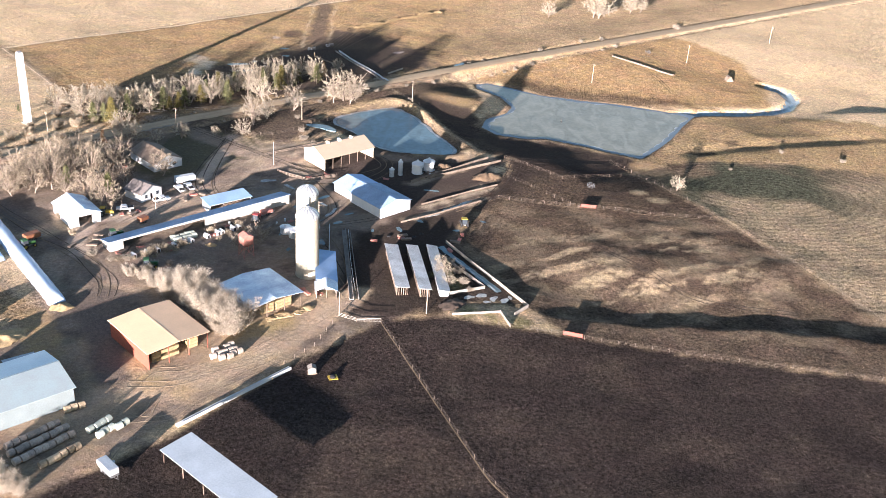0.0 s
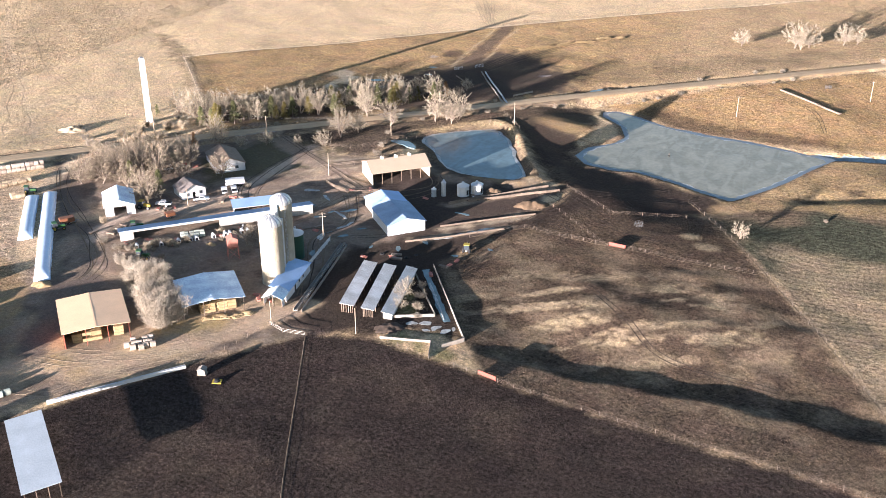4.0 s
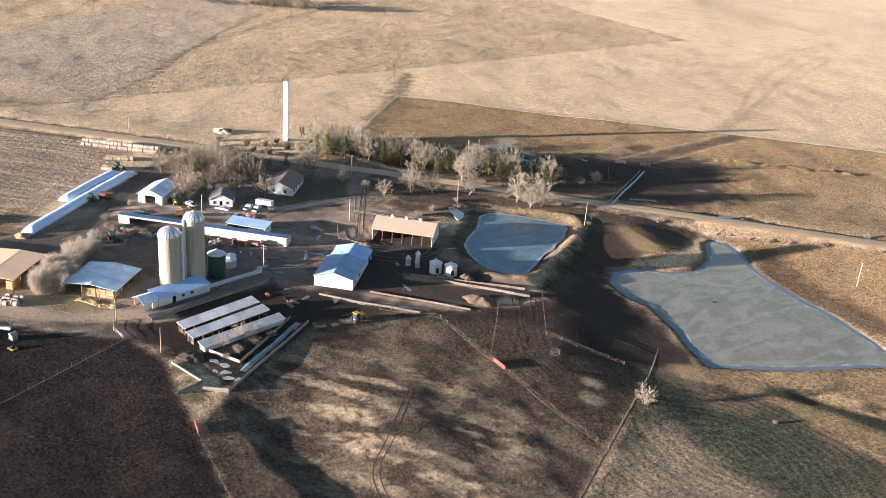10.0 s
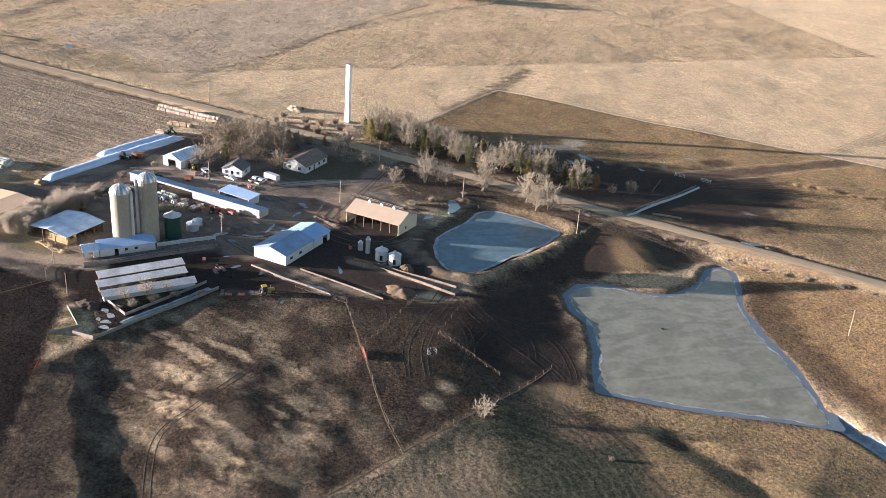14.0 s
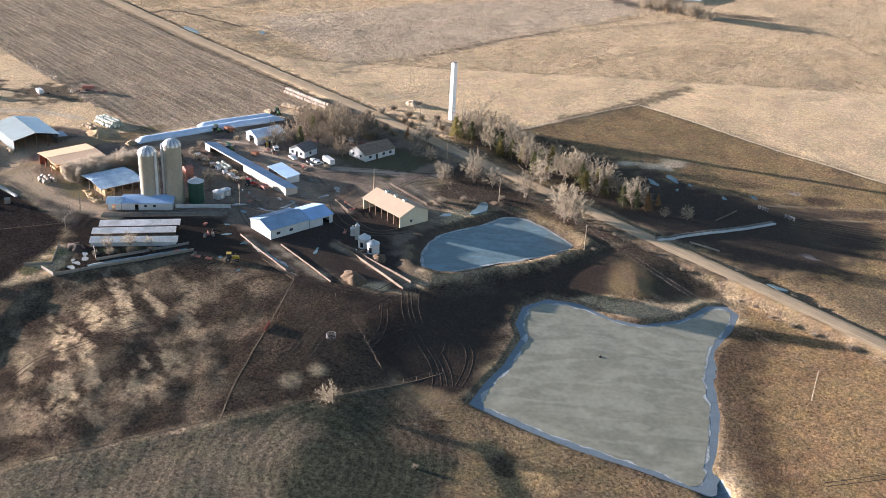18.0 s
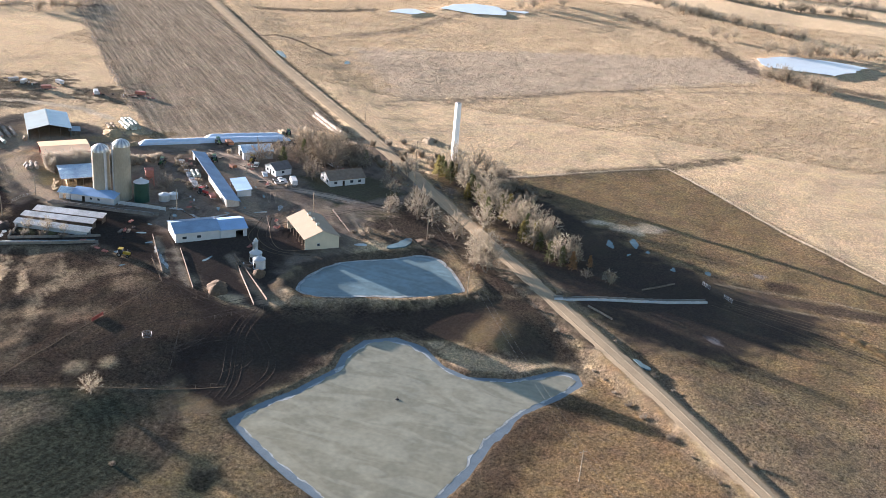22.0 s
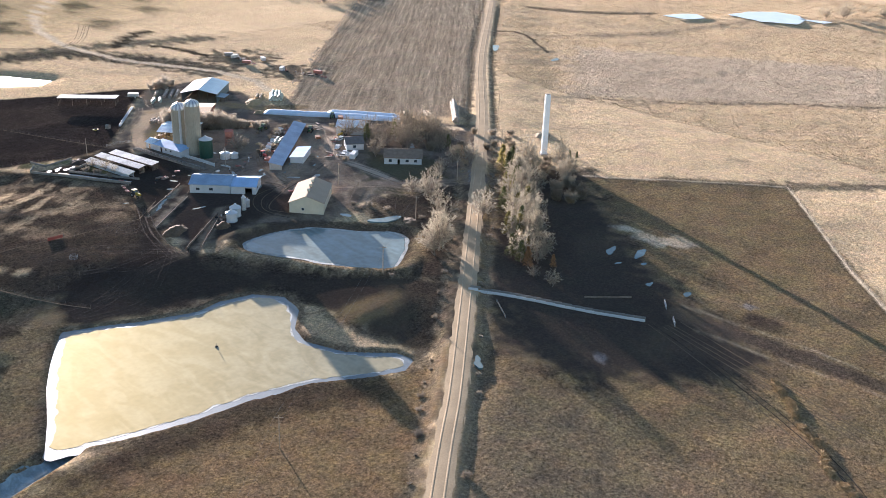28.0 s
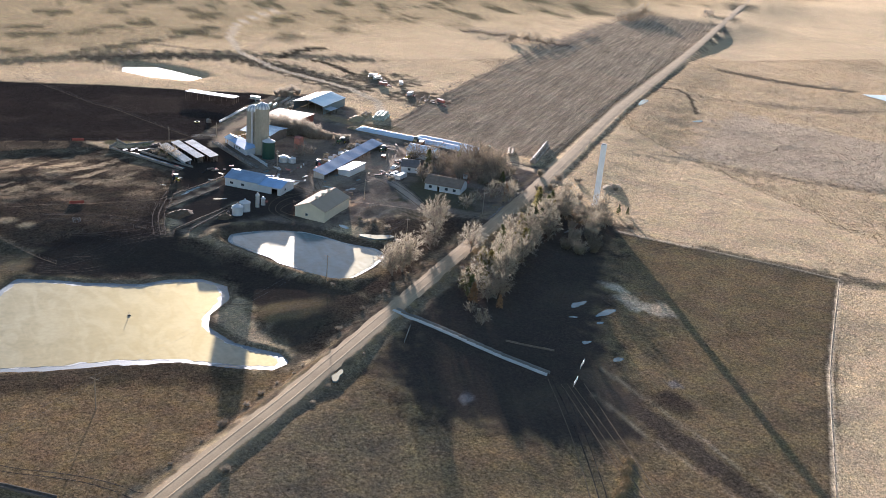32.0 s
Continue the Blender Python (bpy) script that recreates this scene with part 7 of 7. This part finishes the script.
def tractor(x, y, deg, paint, label):
    T = thing("tractor", label, "tractor", on(x, y, deg), "tractors")
    bm = bmesh.new()
    prism(bm, [(0.2, 0.9), (2.6, 0.9), (2.6, 1.55), (2.3, 1.7), (0.2, 1.8)], -0.42, 0.42)
    part("hood", bm, paint, T)
    bm = bmesh.new()
    prism(bm, [(-1.2, 1.0), (0.25, 1.0), (0.35, 1.8), (0.1, 2.65), (-1.1, 2.65), (-1.25, 1.7)], -0.75, 0.75)
    part("cab", bm, M_GLASS, T)
    part("cab_roof", bmbox(-1.3, 0.25, -0.85, 0.85, 2.65, 2.82), paint, T)
    part("chassis", bmbox(-1.4, 2.3, -0.35, 0.35, 0.6, 1.0), M_STEEL, T)
    bm = bmesh.new()
    rod(bm, (1.6, 0.25, 1.6), (1.6, 0.25, 2.5), 0.05, n=6)
    part("exhaust", bm, M_STEEL, T)
    for sy in (-0.95, 0.95):
        wheel(T, -0.8, sy, 0.85, 0.5, paint is M_TRACTOR)
        wheel(T, 2.0, sy * 0.9, 0.55, 0.35, paint is M_TRACTOR)


tractor(-146.5, 271.5, 30, M_TRACTOR, "green farm tractor parked by the bales")
tractor(-117, 251.5, 50, M_TRACTOR, "green tractor beside the silage bags")
tractor(-81, 246, 15, M_TRACTOR, "green tractor standing by the scrub")
tractor(-103, 276, 10, M_YELLOW, "yellow tractor beside the workshop")
tractor(-57.5, 279, 80, M_REDPAINT, "red tractor behind the silos")
tractor(-95.5, 262, 40, M_TRACTOR, "green tractor at the shed end")
tractor(6, 287, 100, M_YELLOW, "small yellow loader on the mud lane")


def truck(x, y, deg, paint, label, bed="flat"):
    T = thing("pickup_truck", label, "truck", on(x, y, deg), "trucks")
    bm = bmesh.new()
    prism(bm, [(-2.6, 0.55), (2.6, 0.55), (2.65, 1.0), (1.4, 1.15), (0.95, 1.75), (-0.5, 1.75), (-0.65, 1.15), (-2.6, 1.1)], -0.92, 0.92)
    part("body", bm, paint, T)
    bm = bmesh.new()
    prism(bm, [(-0.55, 1.18), (1.25, 1.18), (0.9, 1.68), (-0.45, 1.68)], -0.935, 0.935)
    part("windows", bm, M_GLASS, T)
    part("load_bed", bmbox(-2.5, -0.75, -0.8, 0.8, 1.1, 1.16), M_DARK, T)
    for sx in (-1.65, 1.65):
        for sy in (-0.85, 0.85):
            wheel(T, sx, sy, 0.38, 0.26)


truck(-89.5, 289, 35, M_WHITE, "white flatbed pickup by the cottage")
truck(-83.5, 299.5, 130, M_GALV, "silver pickup parked on the drive")
truck(-98.3, 280.5, 200, M_GALV, "grey pickup beside the workshop")
truck(-115, 308, 60, M_WHITE, "white car parked under the yard trees")
truck(-86, 297.5, 128, M_WHITE, "white car parked beside the trailer")


def trailer(x, y, deg, L, W, h, m, label, name="livestock_trailer"):
    T = thing(name, label, "trailer", on(x, y, deg))
    bm = bmesh.new()
    box(bm, 0, L, -W / 2, W / 2, 0.7, 0.7 + h)
    bmesh.ops.bevel(bm, geom=list(bm.edges), offset=0.12, segments=2, affect="EDGES")
    part("body", bm, m, T)
    part("chassis", bmbox(-0.2, L + 0.2, -W / 2 + 0.15, W / 2 - 0.15, 0.5, 0.68), M_STEEL, T)
    bm = bmesh.new()
    rod(bm, (L, 0.5, 0.6), (L + 1.4, 0, 0.55), 0.06, n=5)
    rod(bm, (L, -0.5, 0.6), (L + 1.4, 0, 0.55), 0.06, n=5)
    part("drawbar", bm, M_STEEL, T)
    for sx in (L * 0.4, L * 0.6):
        for sy in (-W / 2 + 0.1, W / 2 - 0.1):
            wheel(T, sx, sy, 0.38, 0.24)


trailer(-88.5, 302, 35, 6.5, 2.3, 1.9, M_WHITE, "white camper trailer beside the drive", "camper_trailer")
trailer(-66.2, 162.2, -43, 5.2, 2.2, 1.5, M_GALV, "galvanized stock trailer in the mud lot")
trailer(-91.5, 272.3, 60, 3.0, 2.0, 1.2, M_ORANGE, "orange feed wagon on the lane", "feed_wagon")
trailer(-119, 255, 52, 4.5, 2.4, 1.5, M_ORANGE, "rusty forage wagon beside the silage bag", "forage_wagon")
trailer(-57, 283, 45, 4.0, 2.2, 0.9, M_RUST, "rusty wagon beside the feeding shed", "feed_wagon")
for x, y, deg, m, lab in ((-155, 118, 20, M_GALV, "old grey van body among the field scrap"), (-163, 131, 70, M_WHITE, "old white trailer parked among the field scrap"), (-148, 133, 130, M_RUST, "rusty old wagon among the field scrap"), (-158, 158, 40, M_WHITE, "weathered white box trailer by the field edge"), (-166, 176, 100, M_RUST, "rusty wagon by the field edge"), (-150, 112, 160, M_STEEL, "dark old wagon among the field scrap")):
    trailer(x, y, deg, 5.0, 2.2, 1.6, m, lab, "old_trailer")
# the lot's mineral feeder and yellow tank
T = thing("mineral_feeder", "small pale box feeder in the mud lot", "feeder", on(-29, 200.8, 15))
part("bin", bmbox(-0.9, 0.9, -0.8, 0.8, 0.25, 1.5), M_CONC, T)
part("skid", bmbox(-1.1, 1.1, -0.9, 0.9, 0.0, 0.24), M_WOOD, T)
bm = bmesh.new()
prism(bm, [(-1.05, 1.5), (1.05, 1.5), (0, 2.0)], -0.95, 0.95)
part("lid", bm, M_CONC, T)
T = thing("yellow_tank", "yellow plastic tub feeder in the mud lot", "feeder", on(-23.8, 199.2, 20))
part("tray", bmbox(-1.1, 1.1, -0.9, 0.9, -0.05, 0.2), M_YELLOW, T)
bm = bmesh.new()
lathe(bm, [(0.7, 0.2), (0.62, 0.6), (0.3, 0.75), (0, 0.78)], 16)
part("tub", bm, M_DARK, T)
# rowing boat by the barn
T = thing("rowing_boat", "small white boat lying upturned by the lagoon", "boat", on(-41, 352, -65))
bm = bmesh.new()
rings = []
for i in range(9):
    x = -2.2 + 4.4 * i / 8
    w = 0.85 * (1 - (abs(x + 0.4) / 2.7) ** 2.2)
    rings.append([bm.verts.new((x, w * math.cos(t), 0.02 + 0.6 * math.sin(t) * (0.5 + 0.5 * w / 0.85))) for t in [math.pi * k / 6 for k in range(7)]])
for p, q in zip(rings, rings[1:]):
    for k in range(6):
        bm.faces.new((p[k], p[k + 1], q[k + 1], q[k]))
bm.faces.new(rings[0])
bm.faces.new(rings[-1][::-1])
part("hull", bm, M_WHITE, T, smooth=True)


def hutch(x, y, deg):
    T = thing("calf_hutch", "white plastic calf hutch with a dark doorway", "calf hutch", on(x, y, deg), "calf hutches")
    bm = bmesh.new()
    rings = []
    for i, (xx, s) in enumerate(((0, 1.0), (1.1, 0.97), (2.0, 0.85), (2.2, 0.6))):
        rings.append([bm.verts.new((xx, 0.62 * s * math.cos(t) * (1.1 if k in (1, 5) else 1), 1.35 * s * math.sin(t) ** 0.7 if 0 < k < 6 else 0)) for k, t in enumerate([math.pi * j / 6 for j in range(7)])])
    for p, q in zip(rings, rings[1:]):
        for k in range(6):
            bm.faces.new((p[k], p[k + 1], q[k + 1], q[k]))
    bm.faces.new(rings[0])
    bm.faces.new(rings[-1][::-1])
    part("shell", bm, M_WHITE, T, smooth=False)
    # flat near-black panel on the closed shell puts the dim inside into colour
    part("doorway", bmbox(-0.03, -0.004, -0.32, 0.32, 0.05, 0.95), M_DARK, T)


for i in range(20):
    if i in (1, 3, 5, 6, 8, 11, 12, 14, 17):
        continue
    t = i / 19
    hutch(-86 + 24.5 * t + rs.uniform(-0.3, 0.3), 250.5 + 22.5 * t + rs.uniform(-0.3, 0.3), 135 + rs.uniform(-12, 12))

# heaps and clutter
def heap(name, label, cat, x, y, a, b, h, m, deg=0, seed=1):
    T = thing(name, label, cat, on(x, y, deg))
    bm = bmesh.new()
    n, k = 30, 7
    rings = []
    for j in range(k):
        q = 1 - j / k
        rings.append([bm.verts.new((a * q * math.cos(2 * math.pi * i / n), b * q * math.sin(2 * math.pi * i / n), h * (1 - q ** 1.6) - 0.12)) for i in range(n)])
    top = bm.verts.new((0, 0, h - 0.1))
    for p, q in zip(rings, rings[1:]):
        for i in range(n):
            bm.faces.new((p[i], p[(i + 1) % n], q[(i + 1) % n], q[i]))
    for i in range(n):
        bm.faces.new((rings[-1][i], rings[-1][(i + 1) % n], top))
    for v in bm.verts:
        f = noise.fractal(v.co * 0.7 + Vector((seed * 7.1, 0, 0)), 1.0, 2.0, 3)
        v.co.x *= 1 + 0.25 * f
        v.co.y *= 1 + 0.25 * f
        v.co.z += 0.3 * h * f if v.co.z > 0.05 else 0
    part("mound", bm, m, T, smooth=True)


heap("silage_pile", "spilled tan silage at the opened bag end", "silage", -96.3, 221.5, 3.2, 2.4, 1.2, M_STRAW, 20, 2)
heap("brush_pile", "round pile of brown brush by the bins", "brush pile", -1.5, 332.5, 3.4, 2.6, 1.8, M_SILAGE, 0, 3)
heap("manure_mound", "brown manure heap beside the lane", "manure", 13.5, 326.5, 6.0, 3.6, 1.8, M_SILAGE, 30, 4)
heap("manure_mound", "dark manure heap inside the concrete pen", "manure", 3.5, 237.0, 4.2, 2.8, 1.3, mat("dark_manure", (0.06, 0.045, 0.035), 0.95, vary=0.3, scale=1, fine=7, bump=0.8), 30, 5)
heap("earth_mound", "bare earth mound with weeds by the lagoon", "mound", -55.5, 370.5, 5.0, 2.6, 0.9, M_SILAGE, 60, 6)
heap("silage_pile", "small tan silage heap in the yard", "silage", -67.5, 262.0, 1.8, 1.4, 0.8, M_STRAW, 0, 7)
heap("silage_pile", "tan hay heap at the field edge", "hay", -105, 205, 7, 4, 1.5, M_STRAW, 40, 8)
heap("brush_pile", "pile of pale brush beyond the tower", "brush pile", -178, 330, 6, 3.4, 1.8, M_BALE, 20, 9)
# wedge of shade cloth in the roadside pasture
T = thing("calf_shelter", "small dark three-sided calf shelter in the pasture", "shelter", on(129.5, 471.5, 20))
bm = bmesh.new()
prism(bm, [(-2.0, 0.0), (2.0, 0.0), (1.9, 0.3), (0.2, 2.4), (-0.2, 2.4), (-1.9, 0.3)], -1.8, -1.65)
part("back_panel", bm, M_WOOD, T)
for s in (-1, 1):
    bm = bmesh.new()
    box(bm, -0.05, 0.05, -1.8, 1.8, 0, 2.8, pose(s * 1.05, 0, 0.0, 0, -s * 36, 0))
    part("roof_panel", bm, M_WOOD, T)
T = thing("marker_post", "short dark stake frozen into the pond ice", "post", pose(45, 399, -3.43))
bm = bmesh.new()
rod(bm, (0, 0, -0.2), (0.05, 0, 1.1), 0.09, 0.07, 6)
part("stake", bm, M_WOOD, T)
bm = bmesh.new()
lathe(bm, [(0, 0.0), (0.5, 0.0), (0.45, 0.12), (0.2, 0.22), (0, 0.24)], 12)
part("float_ring", bm, M_TYRE, T)
# feed ring and timbers
for x, y in ((95.5, 502), (49.5, 325)):
    T = thing("feed_ring", "round steel hay feeder ring in the pasture", "hay feeder", on(x, y), "hay feeders")
    for z in (0.15, 0.6, 1.1):
        bm = bmesh.new()
        tube(bm, [(1.3 * math.cos(2 * math.pi * i / 20), 1.3 * math.sin(2 * math.pi * i / 20), z) for i in range(21)], 0.04, 4)
        part("ring", bm, M_STEEL, T)
    for i in range(10):
        a = 2 * math.pi * i / 10
        bm = bmesh.new()
        rod(bm, (1.3 * math.cos(a), 1.3 * math.sin(a), -0.05), (1.3 * math.cos(a), 1.3 * math.sin(a), 1.15), 0.035, n=4)
        part("upright", bm, M_STEEL, T)
for x, y, deg, L in ((-113, 346, 30, 4), (-110, 349, 32, 4), (-107, 352, 28, 3.6), (-104, 354.5, 30, 3.4), (-127, 374, 20, 3.2), (-129, 372, 35, 3.6), (-131, 371, 10, 3.0), (-133, 369.5, 40, 3.4), (-135, 368, 25, 2.8)):
    T = thing("timber", "pale squared timber lying on the ground", "timber", on(x, y, deg), "timbers")
    part("beam", bmbox(0, L, -0.2, 0.2, -0.05, 0.25), M_CONC, T)
# hay strewn in a feeding line
T = thing("hay_windrow", "long broken windrow of pale feed hay in the pasture", "hay", pose(-53, 515.6, gz(-53, 515.6)))
g_ = np.random.RandomState(44)
n = 16000
t = g_.uniform(0, 1, n)
lump = 0.5 + 0.5 * np.sin(t * 95 + 2 * np.sin(t * 31))
t, lump = t[lump > 0.12], lump[lump > 0.12]
n = len(t)
lx, ly = -53 + 42 * t + g_.normal(0, 0.55, n) + 0.8 * np.sin(t * 21), 515.6 + 45 * t + g_.normal(0, 0.55, n) + 0.7 * np.sin(t * 17)
V, F = blades(g_, np.stack([lx, ly, land(lx, ly) + 0.03 + 0.9 * g_.uniform(0, 1, n) * lump], 1), g_.normal(0, 1, (n, 3)) * np.array([1, 1, 0.4]), 0.6, 0.2)
ob = shared("hay", mesh_np("hay", V - np.array([-53, 515.6, gz(-53, 515.6)]), F), M_STRAW, T)

# scrap and machinery parts strewn along the sheds
# the rubber_tub is added clutter in the ring shape of an old tyre
CL = [(M_RUST, "rusty scrap machine part"), (M_WOOD, "weathered stack of boards"), (M_GALV, "dented metal drum"), (M_TYRE, "black rubber tyre ring")]


def clutter(x, y, kind, g):
    m, lab = CL[kind]
    name = ("scrap_iron", "board_stack", "metal_drum", "rubber_tub")[kind]
    T = thing(name, lab + " on the ground", name.replace("_", " "), on(x, y, g.uniform(0, 360)), "yard clutter")
    if kind == 0:
        for k in range(3):
            bm = bmesh.new()
            rod(bm, (g.uniform(-1.2, 0), g.uniform(-0.6, 0.6), 0.1), (g.uniform(0.4, 1.4), g.uniform(-0.6, 0.6), g.uniform(0.2, 0.9)), 0.08, n=5)
            part("bar", bm, m, T)
        part("frame", bmbox(-1.0, 1.0, -0.5, 0.5, 0.0, g.uniform(0.25, 0.6)), m, T)
    elif kind == 1:
        for k in range(4):
            part("board", bmbox(-1.5 + g.uniform(-0.2, 0.2), 1.5, -0.5 + 0.02 * k, 0.5, 0.13 * k, 0.13 * k + 0.1), m, T)
    elif kind == 2:
        bm = bmesh.new()
        lathe(bm, [(0, 0), (0.3, 0), (0.31, 0.3), (0.3, 0.6), (0.3, 0.9), (0, 0.9)], 14)
        part("drum", bm, m, T)
    else:
        bm = bmesh.new()
        lathe(bm, [(0.35, 0.0), (0.6, 0.0), (0.66, 0.15), (0.6, 0.3), (0.35, 0.3), (0.35, 0.0)], 16)
        part("rim_wall", bm, m, T)


for (ax, ay), (bx, by), n in (((-92, 250), (-62, 276), 34), ((-105, 255), (-96, 262), 5), ((-48, 312), (-42, 322), 5), ((-158, 106), (-150, 145), 22), ((-152, 150), (-166, 187), 16), ((-24, 318), (-2, 326), 6), ((-52, 276), (-44, 284), 8), ((-68, 160), (-62, 168), 3), ((-20, 272), (-6, 280), 7), ((-100, 276), (-90, 284), 5), ((-84, 292), (-76, 300), 4), ((-112, 312), (-100, 326), 6), ((-40, 240), (-32, 236), 3), ((2, 268), (8, 280), 4)):
    for i in range(n):
        t = rs.random()
        clutter(ax + (bx - ax) * t + rs.uniform(-2.5, 2.5), ay + (by - ay) * t + rs.uniform(-2.5, 2.5), rs.choice((0, 0, 1, 1, 2, 3)), rs)

# wheel tracks
TRACKS = [
    ([(28, 337), (41, 338), (52, 335), (61, 331)], 1.9, 1), ([(60, 331), (47, 337), (40, 343), (39, 350), (45, 356), (55, 353)], 1.9, 1), ([(17, 345), (35, 347), (56, 356), (66, 358)], 1.9, 2),
    ([(24.8 + 3.4 * math.cos(k * 0.6), 313.5 + 3.0 * math.sin(k * 0.6)) for k in range(12)], 1.8, 1), ([(24.4 + 5.6 * math.cos(k * 0.55), 313.2 + 4.2 * math.sin(k * 0.55)) for k in range(12)], 1.2, 1),
    ([(-80, 552), (-90, 566), (-112, 610), (-137, 649), (-168, 721), (-197, 813)], 1.9, 2), ([(-79, 552), (-87, 566), (-106, 610), (-131, 661), (-159, 724), (-180, 789)], 1.9, 2), ([(-78, 552), (-88, 570), (-106, 622), (-141, 699), (-169, 775)], 1.9, 2), ([(-173, 623), (-181, 693), (-196, 773), (-205, 825)], 1.9, 1),
    ([(-57, 474), (-45, 508), (-30, 540), (-16, 560)], 1.9, 2), ([(-60, 478), (-52, 512), (-44, 545)], 1.9, 2),
    ([(22, 338), (34, 352), (46, 362), (58, 362), (66, 360)], 1.9, 1), ([(14, 343), (26, 334), (44, 322), (60, 318)], 1.8, 2), ([(10, 300), (20, 324), (24, 345)], 1.9, 2),
    ([(-70, 192), (-58, 194), (-46, 208), (-34, 222), (-25, 236)], 1.9, 1), ([(-42, 316), (-66, 332), (-98, 354)], 1.9, 1),
    ([(-69, 177), (-61, 177), (-61, 185), (-56, 195), (-46, 200), (-39, 206)], 1.9, 1), ([(-63, 178), (-57, 179), (-54, 186), (-50, 191), (-38, 204)], 1.9, 1), ([(-68, 163), (-65, 174), (-59, 178)], 1.9, 1), ([(-68, 192), (-66, 198), (-60, 198), (-54, 204)], 1.9, 1),
    ([(-300, 240), (-318, 252), (-330, 280), (-322, 300)], 2.1, 2), ([(100, 446), (92, 470), (70, 486), (60, 496)], 1.9, 1),
    ([(-70, 60), (-76, 100), (-100, 130), (-106, 168)], 2.0, 2), ([(-30, -10), (-60, 20), (-96, 30), (-130, -20)], 2.0, 2),
    ([(45, 278), (60, 262), (72, 250), (100, 246)], 1.6, 1), ([(-10, 300), (-20, 290), (-34, 282)], 1.9, 1),
]
# cattle trails wandering over the range
TRAILS = [[(-407, 296), (-318, 304), (-269, 297), (-238, 289)], [(-365, 275), (-312, 293), (-272, 303)], [(-322, 249), (-273, 277), (-236, 299)], [(-288, 247), (-243, 272), (-202, 290)],
          [(-297, 233), (-249, 275), (-214, 313)], [(-311, 254), (-276, 274), (-242, 303), (-222, 327)], [(-345, 285), (-306, 307), (-272, 317), (-239, 324)], [(-196, 320), (-225, 351), (-252, 379), (-303, 427)],
          [(-200, 326), (-250, 318), (-330, 330), (-400, 310)], [(-210, 300), (-238, 262), (-290, 232), (-330, 205)], [(-160, 356), (-210, 372), (-250, 400), (-330, 470)], [(-205, 440), (-260, 470), (-330, 540)]]
g_ = random.Random(31)
for line in TRAILS:
    for k in range(2):
        o = (g_.uniform(-5, 5), g_.uniform(-5, 5))
        pts = [Vector(p) + Vector(o) + Vector((g_.uniform(-4, 4), g_.uniform(-4, 4))) for p in line]
        fine = []
        for a, b in zip(pts, pts[1:]):
            fine += [a.lerp(b, q / 3) + Vector((g_.uniform(-1.3, 1.3), g_.uniform(-1.3, 1.3))) for q in range(3)]
        ribbon("cattle_trail", [tuple(p) for p in fine] + [tuple(pts[-1])], 0.30, M_RANGETRACK, "narrow cattle trail worn into the dry grass", "trail", 0.03, 2.2, 1.0, g_.randrange(90) + 1)
for line, gauge, n in TRACKS:
    n = 1 if line[0][0] < -165 or line[0][1] > 500 else n
    for k in range(n):
        o = (k - (n - 1) / 2) * 3.6 + rs.uniform(-1.6, 1.6)
        for s in (-gauge / 2, gauge / 2):
            L = []
            for i, p in enumerate(line):
                q0, q1 = Vector(line[max(0, i - 1)]), Vector(line[min(len(line) - 1, i + 1)])
                t = (q1 - q0).normalized()
                j = rs.uniform(-0.4, 0.4) + (o * (0.6 + 0.8 * rs.random()))
                L.append((p[0] - t.y * (s + j if i in (0, len(line) - 1) else s + o), p[1] + t.x * (s + j if i in (0, len(line) - 1) else s + o)))
            ribbon("wheel_track", L, 0.26 if line[0][0] < -165 else 0.32, M_RANGETRACK if line[0][0] < -60 or line[0][1] > 540 else M_TRACK if line[0][1] < 360 else rs.choice((M_TRACK, M_PALETRACK)), "dark tyre rut pressed into the ground", "wheel track", 0.035, 1.8, 1.0, rs.randrange(90) + 1)
g_ = random.Random(53)
LANES = [[(-152, 296), (-143, 285), (-133, 274), (-118, 262), (-105, 253), (-95, 244), (-88, 237), (-87, 229)], [(-105, 253), (-101, 262), (-96, 271), (-90, 282), (-79, 295), (-62, 306)], [(-42, 316), (-66, 332), (-98, 354)], [(-46, 312), (-37, 292), (-40, 277), (-33, 262), (-27, 244)],
         [(-48, 312), (-30, 318), (-22, 330), (-26, 340)], [(-70, 290), (-80, 306), (-80, 346)], [(-64, 268), (-52, 286), (-46, 312)]]
for k in range(35):
    lane = LANES[k % len(LANES)]
    o = g_.uniform(-3.0, 3.0)
    pts = []
    for i, p in enumerate(lane):
        q0, q1 = Vector(lane[max(0, i - 1)]), Vector(lane[min(len(lane) - 1, i + 1)])
        t = (q1 - q0).normalized()
        q = o + g_.uniform(-1.6, 1.6)
        pts.append((p[0] - t.y * q, p[1] + t.x * q))
    ribbon("wheel_track", pts, g_.uniform(0.25, 0.5), M_PALERUT if k % 7 in (1, 2) else rs.choice((M_PALETRACK, M_PALETRACK, M_TRACK)), "tyre rut in the farmyard mud", "wheel track", 0.03, 1.8, 1.0, g_.randrange(90) + 1)
for o in (-1.5, 1.3):
    ribbon("wheel_track", [(x - o * 0.66, y + o * 0.75) for x, y in ROAD], 1.0, M_ROADLINE, "pale packed wheel line on the gravel road", "wheel track", 0.14, 3.0, 1.0, 7)
